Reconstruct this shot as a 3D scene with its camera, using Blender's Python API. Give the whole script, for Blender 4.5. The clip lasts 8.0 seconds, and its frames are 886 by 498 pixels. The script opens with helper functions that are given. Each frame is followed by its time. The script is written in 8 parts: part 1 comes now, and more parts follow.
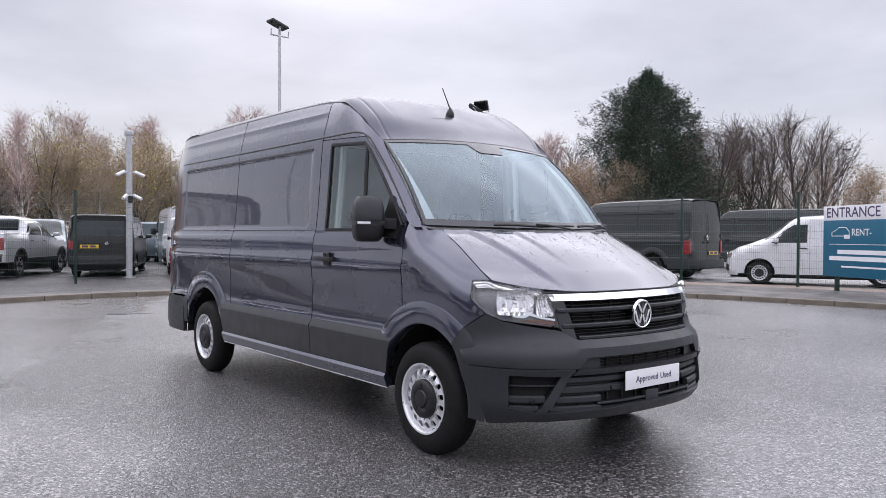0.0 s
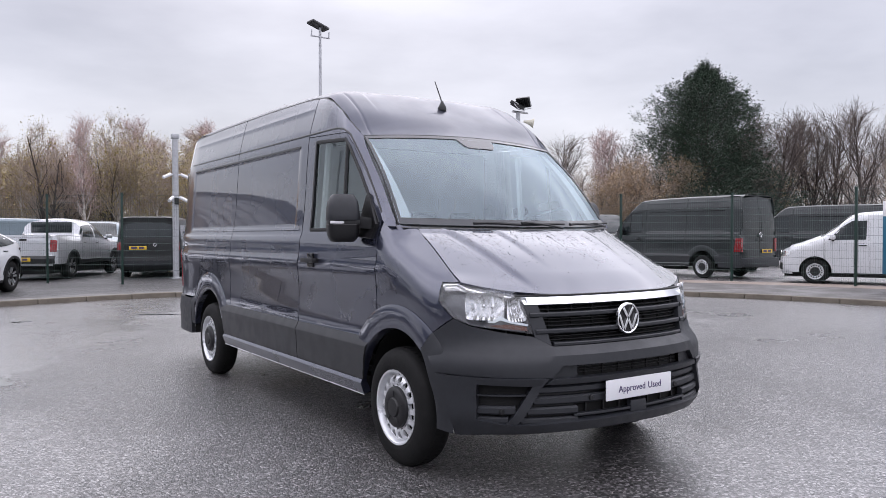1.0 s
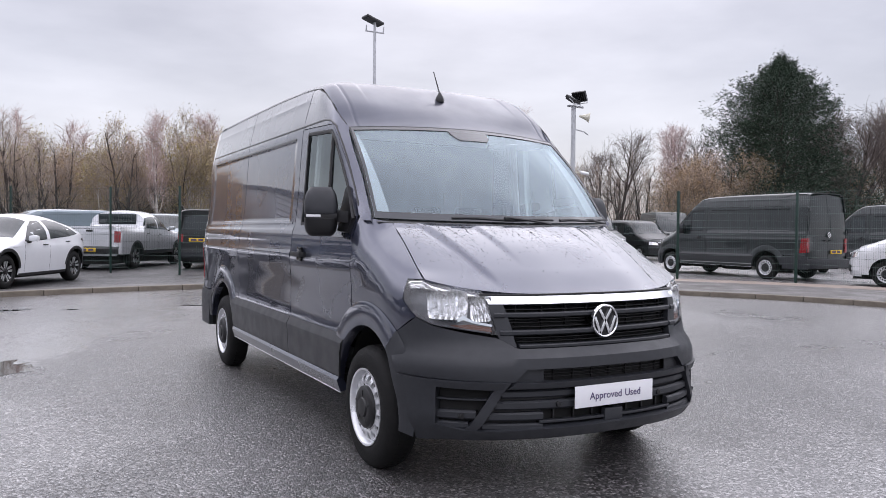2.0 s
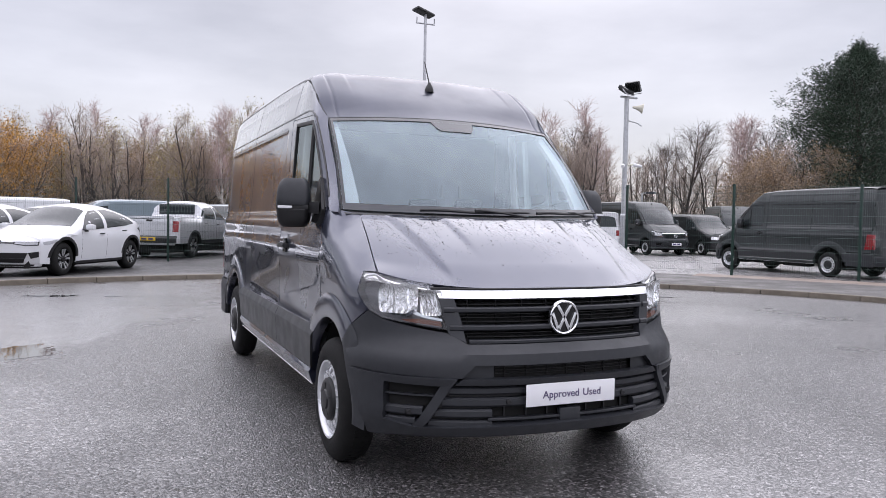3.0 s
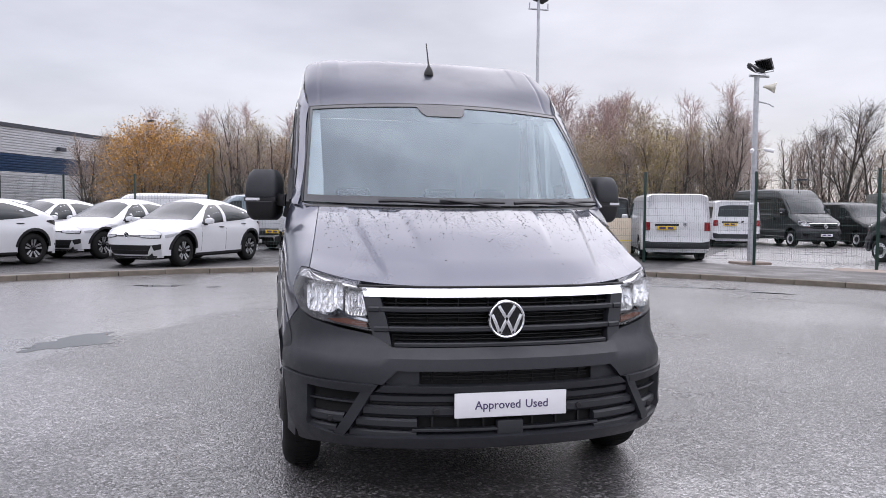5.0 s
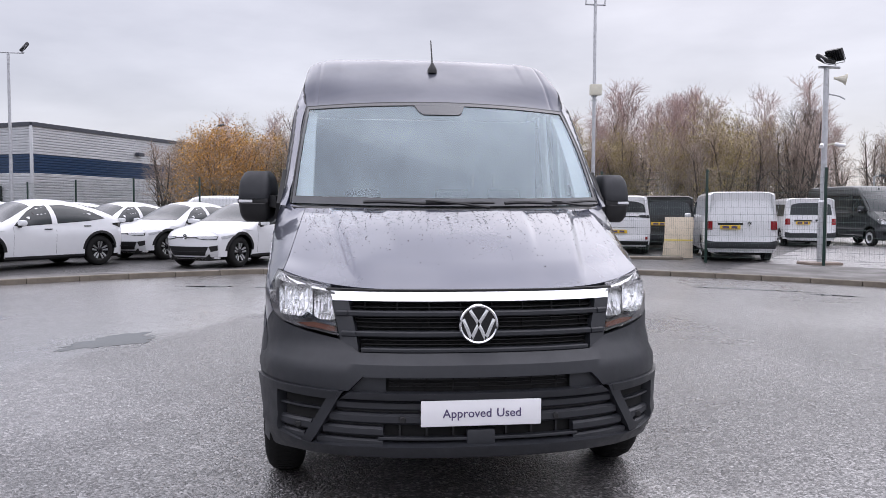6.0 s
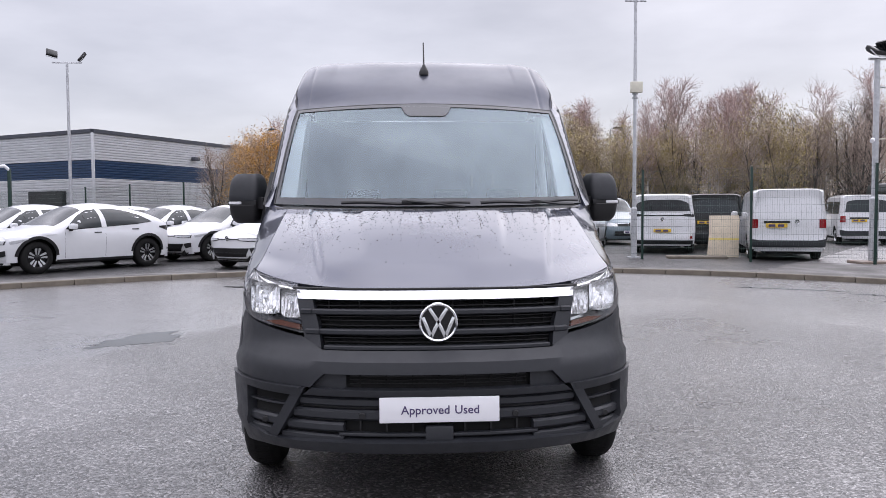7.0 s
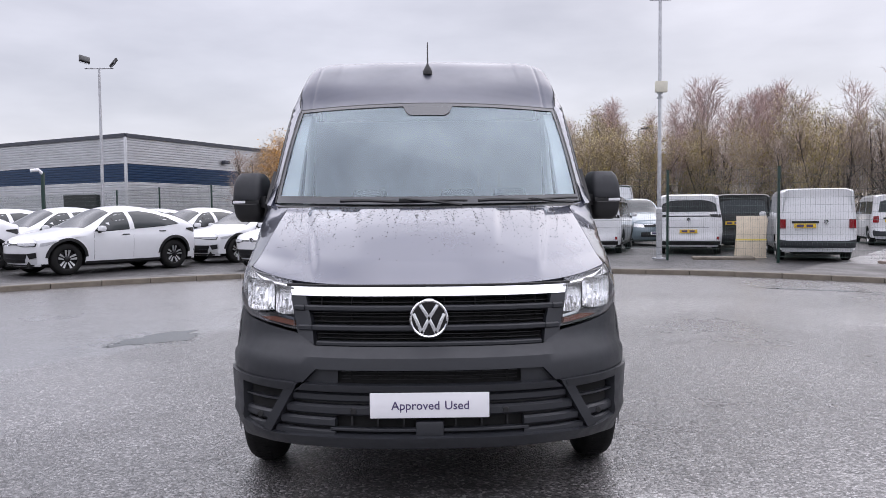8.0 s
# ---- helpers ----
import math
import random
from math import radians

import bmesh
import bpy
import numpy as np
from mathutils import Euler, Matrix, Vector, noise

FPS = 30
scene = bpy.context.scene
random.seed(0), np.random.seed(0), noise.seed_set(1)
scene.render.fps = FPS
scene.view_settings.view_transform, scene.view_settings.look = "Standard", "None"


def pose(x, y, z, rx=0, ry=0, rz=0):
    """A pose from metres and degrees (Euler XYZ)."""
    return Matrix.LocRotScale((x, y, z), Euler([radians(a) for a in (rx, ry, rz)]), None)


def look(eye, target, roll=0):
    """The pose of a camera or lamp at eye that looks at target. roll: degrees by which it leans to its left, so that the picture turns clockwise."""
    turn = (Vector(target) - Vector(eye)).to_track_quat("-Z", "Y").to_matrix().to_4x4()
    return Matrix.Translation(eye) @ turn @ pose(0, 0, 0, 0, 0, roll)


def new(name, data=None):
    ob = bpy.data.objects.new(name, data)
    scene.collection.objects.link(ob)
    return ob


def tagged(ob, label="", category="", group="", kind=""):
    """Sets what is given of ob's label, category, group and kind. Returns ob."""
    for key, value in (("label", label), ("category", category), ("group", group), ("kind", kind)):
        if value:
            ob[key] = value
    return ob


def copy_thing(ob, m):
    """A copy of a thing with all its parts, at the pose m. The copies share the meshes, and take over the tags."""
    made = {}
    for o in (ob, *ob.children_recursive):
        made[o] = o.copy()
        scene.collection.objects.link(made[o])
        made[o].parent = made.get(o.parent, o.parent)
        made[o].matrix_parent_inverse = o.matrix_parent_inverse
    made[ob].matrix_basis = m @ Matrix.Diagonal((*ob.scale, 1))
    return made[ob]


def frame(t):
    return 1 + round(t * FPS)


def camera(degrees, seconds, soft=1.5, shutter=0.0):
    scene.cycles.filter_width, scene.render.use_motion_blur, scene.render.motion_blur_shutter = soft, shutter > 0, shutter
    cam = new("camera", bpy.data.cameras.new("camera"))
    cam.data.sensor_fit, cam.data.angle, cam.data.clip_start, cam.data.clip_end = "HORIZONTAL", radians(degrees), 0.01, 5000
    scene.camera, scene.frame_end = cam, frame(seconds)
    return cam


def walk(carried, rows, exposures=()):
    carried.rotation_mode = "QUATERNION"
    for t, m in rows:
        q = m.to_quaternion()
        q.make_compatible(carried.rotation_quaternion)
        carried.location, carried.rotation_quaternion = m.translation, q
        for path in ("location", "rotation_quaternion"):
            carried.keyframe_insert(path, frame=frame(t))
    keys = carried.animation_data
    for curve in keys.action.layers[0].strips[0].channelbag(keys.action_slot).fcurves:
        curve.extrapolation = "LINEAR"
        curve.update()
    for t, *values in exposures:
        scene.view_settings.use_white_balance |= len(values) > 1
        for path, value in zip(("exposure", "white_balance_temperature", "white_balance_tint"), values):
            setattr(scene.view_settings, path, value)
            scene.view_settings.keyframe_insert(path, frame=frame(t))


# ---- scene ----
cam = camera(60.4, 8.0, soft=0.5)
PATH = [
    (0, (-3.798, -3.73, 1.351), (-2.559, -2.16, 1.316), 0.3),
    (0.5, (-3.55, -3.781, 1.337), (-2.363, -2.172, 1.301), -0.0),
    (1, (-3.235, -3.824, 1.353), (-2.12, -2.164, 1.316), -0.1),
    (2.5, (-2.395, -4.059, 1.35), (-1.517, -2.263, 1.291), 1.0),
    (3, (-2.112, -4.157, 1.358), (-1.314, -2.324, 1.287), 1.1),
    (3.5, (-1.85, -4.221, 1.365), (-1.135, -2.355, 1.282), 0.9),
    (4, (-1.557, -4.175, 1.368), (-0.933, -2.277, 1.278), 0.7),
    (4.5, (-1.281, -4.177, 1.37), (-0.753, -2.251, 1.274), 0.7),
    (6, (-0.566, -4.117, 1.376), (-0.317, -2.135, 1.277), 0.2),
    (6.5, (-0.347, -4.166, 1.38), (-0.176, -2.176, 1.28), 0.0),
    (7, (-0.158, -4.201, 1.371), (-0.05, -2.207, 1.274), -0.3),
    (7.5, (-0.048, -4.156, 1.359), (0.014, -2.159, 1.261), -0.4),
    (8, (0.013, -4.229, 1.347), (0.044, -2.231, 1.256), -0.5),
]
walk(cam, [(t, look(eye, target, roll)) for t, eye, target, roll in PATH])

# ---- world and light: an overcast winter day ----
world = bpy.data.worlds.new("overcast_sky")
scene.world = world
world.use_nodes = True
wt = world.node_tree
wt.nodes.clear()
w_out = wt.nodes.new("ShaderNodeOutputWorld")
w_add = wt.nodes.new("ShaderNodeAddShader")
w_sky = wt.nodes.new("ShaderNodeTexSky")
w_sky.sky_type = "NISHITA"
w_sky.sun_disc = False
w_sky.sun_elevation = radians(40)
w_sky.sun_rotation = radians(26)
w_bg = wt.nodes.new("ShaderNodeBackground")
w_bg.inputs["Strength"].default_value = 0.02
wt.links.new(w_sky.outputs[0], w_bg.inputs[0])
# cloud deck over the clear sky
w_tc = wt.nodes.new("ShaderNodeTexCoord")
w_map = wt.nodes.new("ShaderNodeMapping")
w_map.inputs["Scale"].default_value = (1.0, 1.0, 3.2)
w_n = wt.nodes.new("ShaderNodeTexNoise")
w_n.inputs["Scale"].default_value = 3.0
w_n.inputs["Detail"].default_value = 6.0
w_n.inputs["Roughness"].default_value = 0.5
w_r = wt.nodes.new("ShaderNodeValToRGB")
w_r.color_ramp.elements[0].position = 0.30
w_r.color_ramp.elements[0].color = (0.60, 0.585, 0.67, 1)
w_r.color_ramp.elements[1].position = 0.66
w_r.color_ramp.elements[1].color = (0.905, 0.883, 0.985, 1)
w_cl = wt.nodes.new("ShaderNodeBackground")
# an overcast deck is brighter overhead than near the horizon
w_sep = wt.nodes.new("ShaderNodeSeparateXYZ")
w_up = wt.nodes.new("ShaderNodeMapRange")
w_up.interpolation_type = "SMOOTHSTEP"
w_up.inputs["From Min"].default_value = 0.25
w_up.inputs["From Max"].default_value = 0.56
w_up.inputs["To Min"].default_value = 0.67
# the hidden sun brightens its side of the deck
w_dot = wt.nodes.new("ShaderNodeVectorMath")
w_dot.operation = "DOT_PRODUCT"
w_dot.inputs[1].default_value = Vector((18, 37, 34)).normalized()
w_lobe = wt.nodes.new("ShaderNodeMapRange")
w_lobe.interpolation_type = "SMOOTHSTEP"
w_lobe.inputs["From Min"].default_value = 0.30
w_lobe.inputs["From Max"].default_value = 1.0
w_lobe.inputs["To Min"].default_value = 2.05
w_lobe.inputs["To Max"].default_value = 2.25
wt.links.new(w_tc.outputs["Generated"], w_dot.inputs[0])
wt.links.new(w_dot.outputs["Value"], w_lobe.inputs["Value"])
wt.links.new(w_lobe.outputs[0], w_up.inputs["To Max"])
wt.links.new(w_tc.outputs["Generated"], w_sep.inputs[0])
wt.links.new(w_sep.outputs["Z"], w_up.inputs["Value"])
wt.links.new(w_up.outputs[0], w_cl.inputs["Strength"])
wt.links.new(w_tc.outputs["Generated"], w_map.inputs[0])
wt.links.new(w_map.outputs[0], w_n.inputs["Vector"])
wt.links.new(w_n.outputs[0], w_r.inputs[0])
wt.links.new(w_r.outputs[0], w_cl.inputs[0])
wt.links.new(w_bg.outputs[0], w_add.inputs[0])
wt.links.new(w_cl.outputs[0], w_add.inputs[1])
wt.links.new(w_add.outputs[0], w_out.inputs[0])

sun_data = bpy.data.lights.new("sun", "SUN")
sun_data.energy = 0.4
sun_data.angle = radians(90)
sun_data.color = (1.0, 0.97, 0.93)
sun = new("sun", sun_data)
sun.matrix_world = look((18, 37, 34), (0, 0, 0))
scene.view_settings.exposure = 0.22

# ---- materials ----
def mat(name, color, rough=0.5, metal=0.0, var=0.0, scale=8.0, bump=0.0, bump_scale=60.0, coat=0.0, spec=0.5,
        rough_var=0.0, dirt=None, dirt_scale=2.0, dirt_amount=0.5, island=0.0):
    """Principled material with colour variation at two scales, relief and uneven gloss, in object space metres."""
    m = bpy.data.materials.new(name)
    m.use_nodes = True
    t = m.node_tree
    b = t.nodes["Principled BSDF"]
    b.inputs["Base Color"].default_value = (*color, 1)
    b.inputs["Roughness"].default_value = rough
    b.inputs["Metallic"].default_value = metal
    b.inputs["Specular IOR Level"].default_value = spec
    b.inputs["Coat Weight"].default_value = coat
    b.inputs["Coat Roughness"].default_value = 0.02
    b.inputs["Coat IOR"].default_value = 1.65
    tc = t.nodes.new("ShaderNodeTexCoord")
    col = None
    if var > 0 or dirt:
        n = t.nodes.new("ShaderNodeTexNoise")
        n.inputs["Scale"].default_value = scale
        n.inputs["Detail"].default_value = 8
        n.inputs["Roughness"].default_value = 0.65
        t.links.new(tc.outputs["Object"], n.inputs["Vector"])
        r = t.nodes.new("ShaderNodeMapRange")
        r.inputs["To Min"].default_value = 1 - var
        r.inputs["To Max"].default_value = 1 + var
        r.inputs["From Min"].default_value = 0.3
        r.inputs["From Max"].default_value = 0.7
        t.links.new(n.outputs[0], r.inputs["Value"])
        mx = t.nodes.new("ShaderNodeVectorMath")
        mx.operation = "SCALE"
        mx.inputs[0].default_value = color
        t.links.new(r.outputs[0], mx.inputs["Scale"])
        col = mx.outputs[0]
        if island > 0:
            g = t.nodes.new("ShaderNodeNewGeometry")
            r2 = t.nodes.new("ShaderNodeMapRange")
            r2.inputs["To Min"].default_value = 1 - island
            r2.inputs["To Max"].default_value = 1 + island
            t.links.new(g.outputs["Random Per Island"], r2.inputs["Value"])
            mx2 = t.nodes.new("ShaderNodeVectorMath")
            mx2.operation = "SCALE"
            t.links.new(col, mx2.inputs[0])
            t.links.new(r2.outputs[0], mx2.inputs["Scale"])
            col = mx2.outputs[0]
    if dirt:
        n2 = t.nodes.new("ShaderNodeTexNoise")
        n2.inputs["Scale"].default_value = dirt_scale
        n2.inputs["Detail"].default_value = 9
        n2.inputs["Roughness"].default_value = 0.7
        t.links.new(tc.outputs["Object"], n2.inputs["Vector"])
        r3 = t.nodes.new("ShaderNodeMapRange")
        r3.inputs["From Min"].default_value = 0.48
        r3.inputs["From Max"].default_value = 0.72
        r3.inputs["To Max"].default_value = dirt_amount
        t.links.new(n2.outputs[0], r3.inputs["Value"])
        mix = t.nodes.new("ShaderNodeMix")
        mix.data_type = "RGBA"
        t.links.new(r3.outputs[0], mix.inputs["Factor"])
        t.links.new(col, mix.inputs["A"])
        mix.inputs["B"].default_value = (*dirt, 1)
        col = mix.outputs["Result"]
    if col:
        t.links.new(col, b.inputs["Base Color"])
    if rough_var > 0:
        n4 = t.nodes.new("ShaderNodeTexNoise")
        n4.inputs["Scale"].default_value = scale * 0.6
        n4.inputs["Detail"].default_value = 6
        t.links.new(tc.outputs["Object"], n4.inputs["Vector"])
        r4 = t.nodes.new("ShaderNodeMapRange")
        r4.inputs["From Min"].default_value = 0.35
        r4.inputs["From Max"].default_value = 0.65
        r4.inputs["To Min"].default_value = max(0.02, rough - rough_var)
        r4.inputs["To Max"].default_value = min(1, rough + rough_var)
        t.links.new(n4.outputs[0], r4.inputs["Value"])
        t.links.new(r4.outputs[0], b.inputs["Roughness"])
    if bump > 0:
        n3 = t.nodes.new("ShaderNodeTexNoise")
        n3.inputs["Scale"].default_value = bump_scale
        n3.inputs["Detail"].default_value = 4
        t.links.new(tc.outputs["Object"], n3.inputs["Vector"])
        bp = t.nodes.new("ShaderNodeBump")
        bp.inputs["Strength"].default_value = bump
        bp.inputs["Distance"].default_value = 0.01
        t.links.new(n3.outputs[0], bp.inputs["Height"])
        t.links.new(bp.outputs[0], b.inputs["Normal"])
    return m


def glass(name, tint, gloss_rough=0.01, ior=1.5, sheen=(1, 1, 1)):
    """Thin sheet glass: clear with a Fresnel reflection."""
    m = bpy.data.materials.new(name)
    m.use_nodes = True
    t = m.node_tree
    t.nodes.clear()
    o = t.nodes.new("ShaderNodeOutputMaterial")
    a = t.nodes.new("ShaderNodeBsdfTransparent")
    a.inputs[0].default_value = (*tint, 1)
    g = t.nodes.new("ShaderNodeBsdfGlossy")
    g.inputs["Roughness"].default_value = gloss_rough
    g.inputs["Color"].default_value = (*sheen, 1)
    f = t.nodes.new("ShaderNodeFresnel")
    f.inputs["IOR"].default_value = ior
    mx = t.nodes.new("ShaderNodeMixShader")
    t.links.new(f.outputs[0], mx.inputs[0])
    t.links.new(a.outputs[0], mx.inputs[1])
    t.links.new(g.outputs[0], mx.inputs[2])
    t.links.new(mx.outputs[0], o.inputs[0])
    return m


def soft_noise(t, tc, scale):
    n = t.nodes.new("ShaderNodeTexNoise")
    n.inputs["Scale"].default_value = scale
    n.inputs["Detail"].default_value = 5
    t.links.new(tc.outputs["Object"], n.inputs["Vector"])
    return n


def asphalt(name, base, rough_lo, rough_hi, patch_scale=0.35, wet=1.0, channel=False):
    """Rolled tarmac with stone chips, damp and drying patches and fine relief."""
    m = bpy.data.materials.new(name)
    m.use_nodes = True
    t = m.node_tree
    b = t.nodes["Principled BSDF"]
    tc = t.nodes.new("ShaderNodeTexCoord")
    vo = t.nodes.new("ShaderNodeTexVoronoi")
    vo.inputs["Scale"].default_value = 74
    t.links.new(tc.outputs["Object"], vo.inputs["Vector"])
    n = t.nodes.new("ShaderNodeTexNoise")
    n.inputs["Scale"].default_value = patch_scale
    n.inputs["Detail"].default_value = 9
    n.inputs["Roughness"].default_value = 0.62
    t.links.new(tc.outputs["Object"], n.inputs["Vector"])
    rp = t.nodes.new("ShaderNodeMapRange")
    rp.inputs["From Min"].default_value = 0.38
    rp.inputs["From Max"].default_value = 0.62
    t.links.new(n.outputs[0], rp.inputs["Value"])
    ch = t.nodes.new("ShaderNodeSeparateColor")
    t.links.new(vo.outputs["Color"], ch.inputs[0])
    r1 = t.nodes.new("ShaderNodeValToRGB")
    e = r1.color_ramp.elements
    e[0].position, e[0].color = 0.0, (base * 0.12, base * 0.12, base * 0.125, 1)
    e[1].position, e[1].color = 0.62, (base * 0.95, base * 0.92, base * 0.93, 1)
    k = e.new(0.85)
    k.color = (base * 2.4, base * 2.3, base * 2.3, 1)
    k = e.new(0.98)
    k.color = (base * 4.6, base * 4.4, base * 4.4, 1)
    t.links.new(ch.outputs[0], r1.inputs[0])
    mx = t.nodes.new("ShaderNodeVectorMath")
    mx.operation = "SCALE"
    r2 = t.nodes.new("ShaderNodeMapRange")
    r2.inputs["To Min"].default_value = 0.8
    r2.inputs["To Max"].default_value = 1.25
    t.links.new(rp.outputs[0], r2.inputs["Value"])
    t.links.new(r1.outputs[0], mx.inputs[0])
    t.links.new(r2.outputs[0], mx.inputs["Scale"])
    t.links.new(mx.outputs[0], b.inputs["Base Color"])
    r3 = t.nodes.new("ShaderNodeMapRange")
    r3.inputs["To Min"].default_value = rough_lo
    r3.inputs["To Max"].default_value = rough_hi
    t.links.new(rp.outputs[0], r3.inputs["Value"])
    t.links.new(r3.outputs[0], b.inputs["Roughness"])
    # stones stand proud of the binder; where a film of water lies, the relief drowns
    v2 = t.nodes.new("ShaderNodeTexVoronoi")
    v2.feature = "SMOOTH_F1"
    v2.inputs["Scale"].default_value = 74
    v2.inputs["Smoothness"].default_value = 0.25
    t.links.new(tc.outputs["Object"], v2.inputs["Vector"])
    nb = t.nodes.new("ShaderNodeTexNoise")
    nb.inputs["Scale"].default_value = 130
    nb.inputs["Detail"].default_value = 4
    t.links.new(tc.outputs["Object"], nb.inputs["Vector"])
    hm = t.nodes.new("ShaderNodeMath")
    hm.operation = "SUBTRACT"
    t.links.new(nb.outputs[0], hm.inputs[0])
    t.links.new(v2.outputs["Distance"], hm.inputs[1])
    fn = t.nodes.new("ShaderNodeTexNoise")
    fn.inputs["Scale"].default_value = 0.16
    fn.inputs["Detail"].default_value = 6
    fn.inputs["Roughness"].default_value = 0.55
    t.links.new(tc.outputs["Object"], fn.inputs["Vector"])
    film = t.nodes.new("ShaderNodeMapRange")
    film.interpolation_type = "SMOOTHSTEP"
    film.inputs["From Min"].default_value = 0.50
    film.inputs["From Max"].default_value = 0.60
    film.inputs["To Min"].default_value = 0.62 * wet
    film.inputs["To Max"].default_value = 1.0 * wet
    t.links.new(fn.outputs[0], film.inputs["Value"])
    film_out = film.outputs[0]
    if channel:
        # a shallow drainage dip with fine, drowned chippings runs past the puddle; beyond it the surface stays closer
        dp = t.nodes.new("ShaderNodeVectorMath")
        dp.operation = "DOT_PRODUCT"
        dp.inputs[1].default_value = (-0.891, 0.453, 0)
        t.links.new(tc.outputs["Object"], dp.inputs[0])
        wob = t.nodes.new("ShaderNodeMath")
        wob.operation = "MULTIPLY_ADD"
        wob.inputs[1].default_value = 1.6
        t.links.new(soft_noise(t, tc, 0.9).outputs[0], wob.inputs[0])
        t.links.new(dp.outputs["Value"], wob.inputs[2])
        edge = t.nodes.new("ShaderNodeMapRange")
        edge.interpolation_type = "SMOOTHSTEP"
        edge.inputs["From Min"].default_value = 4.243 + 0.8 - 0.12
        edge.inputs["From Max"].default_value = 4.243 + 0.8 + 0.22
        t.links.new(wob.outputs[0], edge.inputs["Value"])
        fade = t.nodes.new("ShaderNodeMapRange")
        fade.interpolation_type = "SMOOTHSTEP"
        fade.inputs["From Min"].default_value = 4.243 + 0.8 + 0.7
        fade.inputs["From Max"].default_value = 4.243 + 0.8 + 2.2
        fade.inputs["To Min"].default_value = 1.0
        fade.inputs["To Max"].default_value = 0.82
        t.links.new(wob.outputs[0], fade.inputs["Value"])
        band_ = t.nodes.new("ShaderNodeMath")
        band_.operation = "MULTIPLY"
        t.links.new(edge.outputs[0], band_.inputs[0])
        t.links.new(fade.outputs[0], band_.inputs[1])
        mxf = t.nodes.new("ShaderNodeMath")
        mxf.operation = "MAXIMUM"
        t.links.new(film.outputs[0], mxf.inputs[0])
        t.links.new(band_.outputs[0], mxf.inputs[1])
        film_out = mxf.outputs[0]
        cr = t.nodes.new("ShaderNodeMapRange")
        cr.inputs["To Min"].default_value = 0.24
        cr.inputs["To Max"].default_value = 0.16
        t.links.new(band_.outputs[0], cr.inputs["Value"])
        t.links.new(cr.outputs[0], b.inputs["Coat Roughness"])
    st = t.nodes.new("ShaderNodeMapRange")
    st.inputs["To Min"].default_value = 1.0
    st.inputs["To Max"].default_value = 0.10
    st.inputs["From Min"].default_value = 0.45
    t.links.new(film_out, st.inputs["Value"])
    bp = t.nodes.new("ShaderNodeBump")
    bp.inputs["Distance"].default_value = 0.012
    t.links.new(st.outputs[0], bp.inputs["Strength"])
    t.links.new(hm.outputs[0], bp.inputs["Height"])
    t.links.new(bp.outputs[0], b.inputs["Normal"])
    b.inputs["Specular IOR Level"].default_value = 0.3 + 0.6 * wet
    nc = t.nodes.new("ShaderNodeBump")
    nc.inputs["Strength"].default_value = 0.55
    if channel:
        relief = t.nodes.new("ShaderNodeMapRange")
        relief.inputs["To Min"].default_value = 0.44
        relief.inputs["To Max"].default_value = 0.26
        t.links.new(band_.outputs[0], relief.inputs["Value"])
        t.links.new(relief.outputs[0], nc.inputs["Strength"])
    nc.inputs["Distance"].default_value = 0.004
    t.links.new(hm.outputs[0], nc.inputs["Height"])
    t.links.new(nc.outputs[0], b.inputs["Coat Normal"])
    b.inputs["Coat IOR"].default_value = 1.68
    b.inputs["Coat Roughness"].default_value = 0.30
    # the film breaks over single stones
    brk = t.nodes.new("ShaderNodeMapRange")
    brk.inputs["From Min"].default_value = 0.25
    brk.inputs["From Max"].default_value = 0.75
    brk.inputs["To Min"].default_value = 0.05
    brk.inputs["To Max"].default_value = 1.35
    t.links.new(ch.outputs[1], brk.inputs["Value"])
    wt_ = t.nodes.new("ShaderNodeMath")
    wt_.operation = "MULTIPLY"
    wt_.use_clamp = True
    t.links.new(film_out, wt_.inputs[0])
    t.links.new(brk.outputs[0], wt_.inputs[1])
    coat_w = wt_.outputs[0]
    if channel:
        even = t.nodes.new("ShaderNodeMath")
        even.operation = "MAXIMUM"
        t.links.new(wt_.outputs[0], even.inputs[0])
        t.links.new(band_.outputs[0], even.inputs[1])
        coat_w = even.outputs[0]
    t.links.new(coat_w, b.inputs["Coat Weight"])
    return m


M_TARMAC = asphalt("wet_tarmac", 0.066, 0.26, 0.42, channel=True)
M_LOT = asphalt("lot_tarmac", 0.028, 0.35, 0.6, wet=0.4)
M_YARD = asphalt("pale_yard", 0.16, 0.24, 0.40)
M_FOOT = mat("footway_tarmac", (0.095, 0.090, 0.086), 0.6, var=0.35, scale=2.0, bump=0.4, bump_scale=120, rough_var=0.2)
M_KERB = mat("kerb_concrete", (0.165, 0.142, 0.112), 0.75, var=0.35, scale=6, bump=0.4, bump_scale=80, dirt=(0.10, 0.09, 0.075), dirt_scale=3, dirt_amount=0.7)
M_FLAGS = mat("buff_paving", (0.26, 0.21, 0.175), 0.6, var=0.2, scale=2, bump=0.2, rough_var=0.2)
M_WATER = mat("puddle_water", (0.02, 0.021, 0.022), 0.03, spec=0.5)
M_PAINT = mat("indium_grey_paint", (0.044, 0.050, 0.080), 0.28, metal=0.65, var=0.04, scale=3, coat=1.0, rough_var=0.03)
M_PAINT.node_tree.nodes["Principled BSDF"].inputs["Coat IOR"].default_value = 1.80
M_ROOF = mat("dull_weathered_roof_paint", (0.048, 0.053, 0.078), 0.40, metal=0.6, var=0.08, scale=5, coat=0.5, rough_var=0.06)
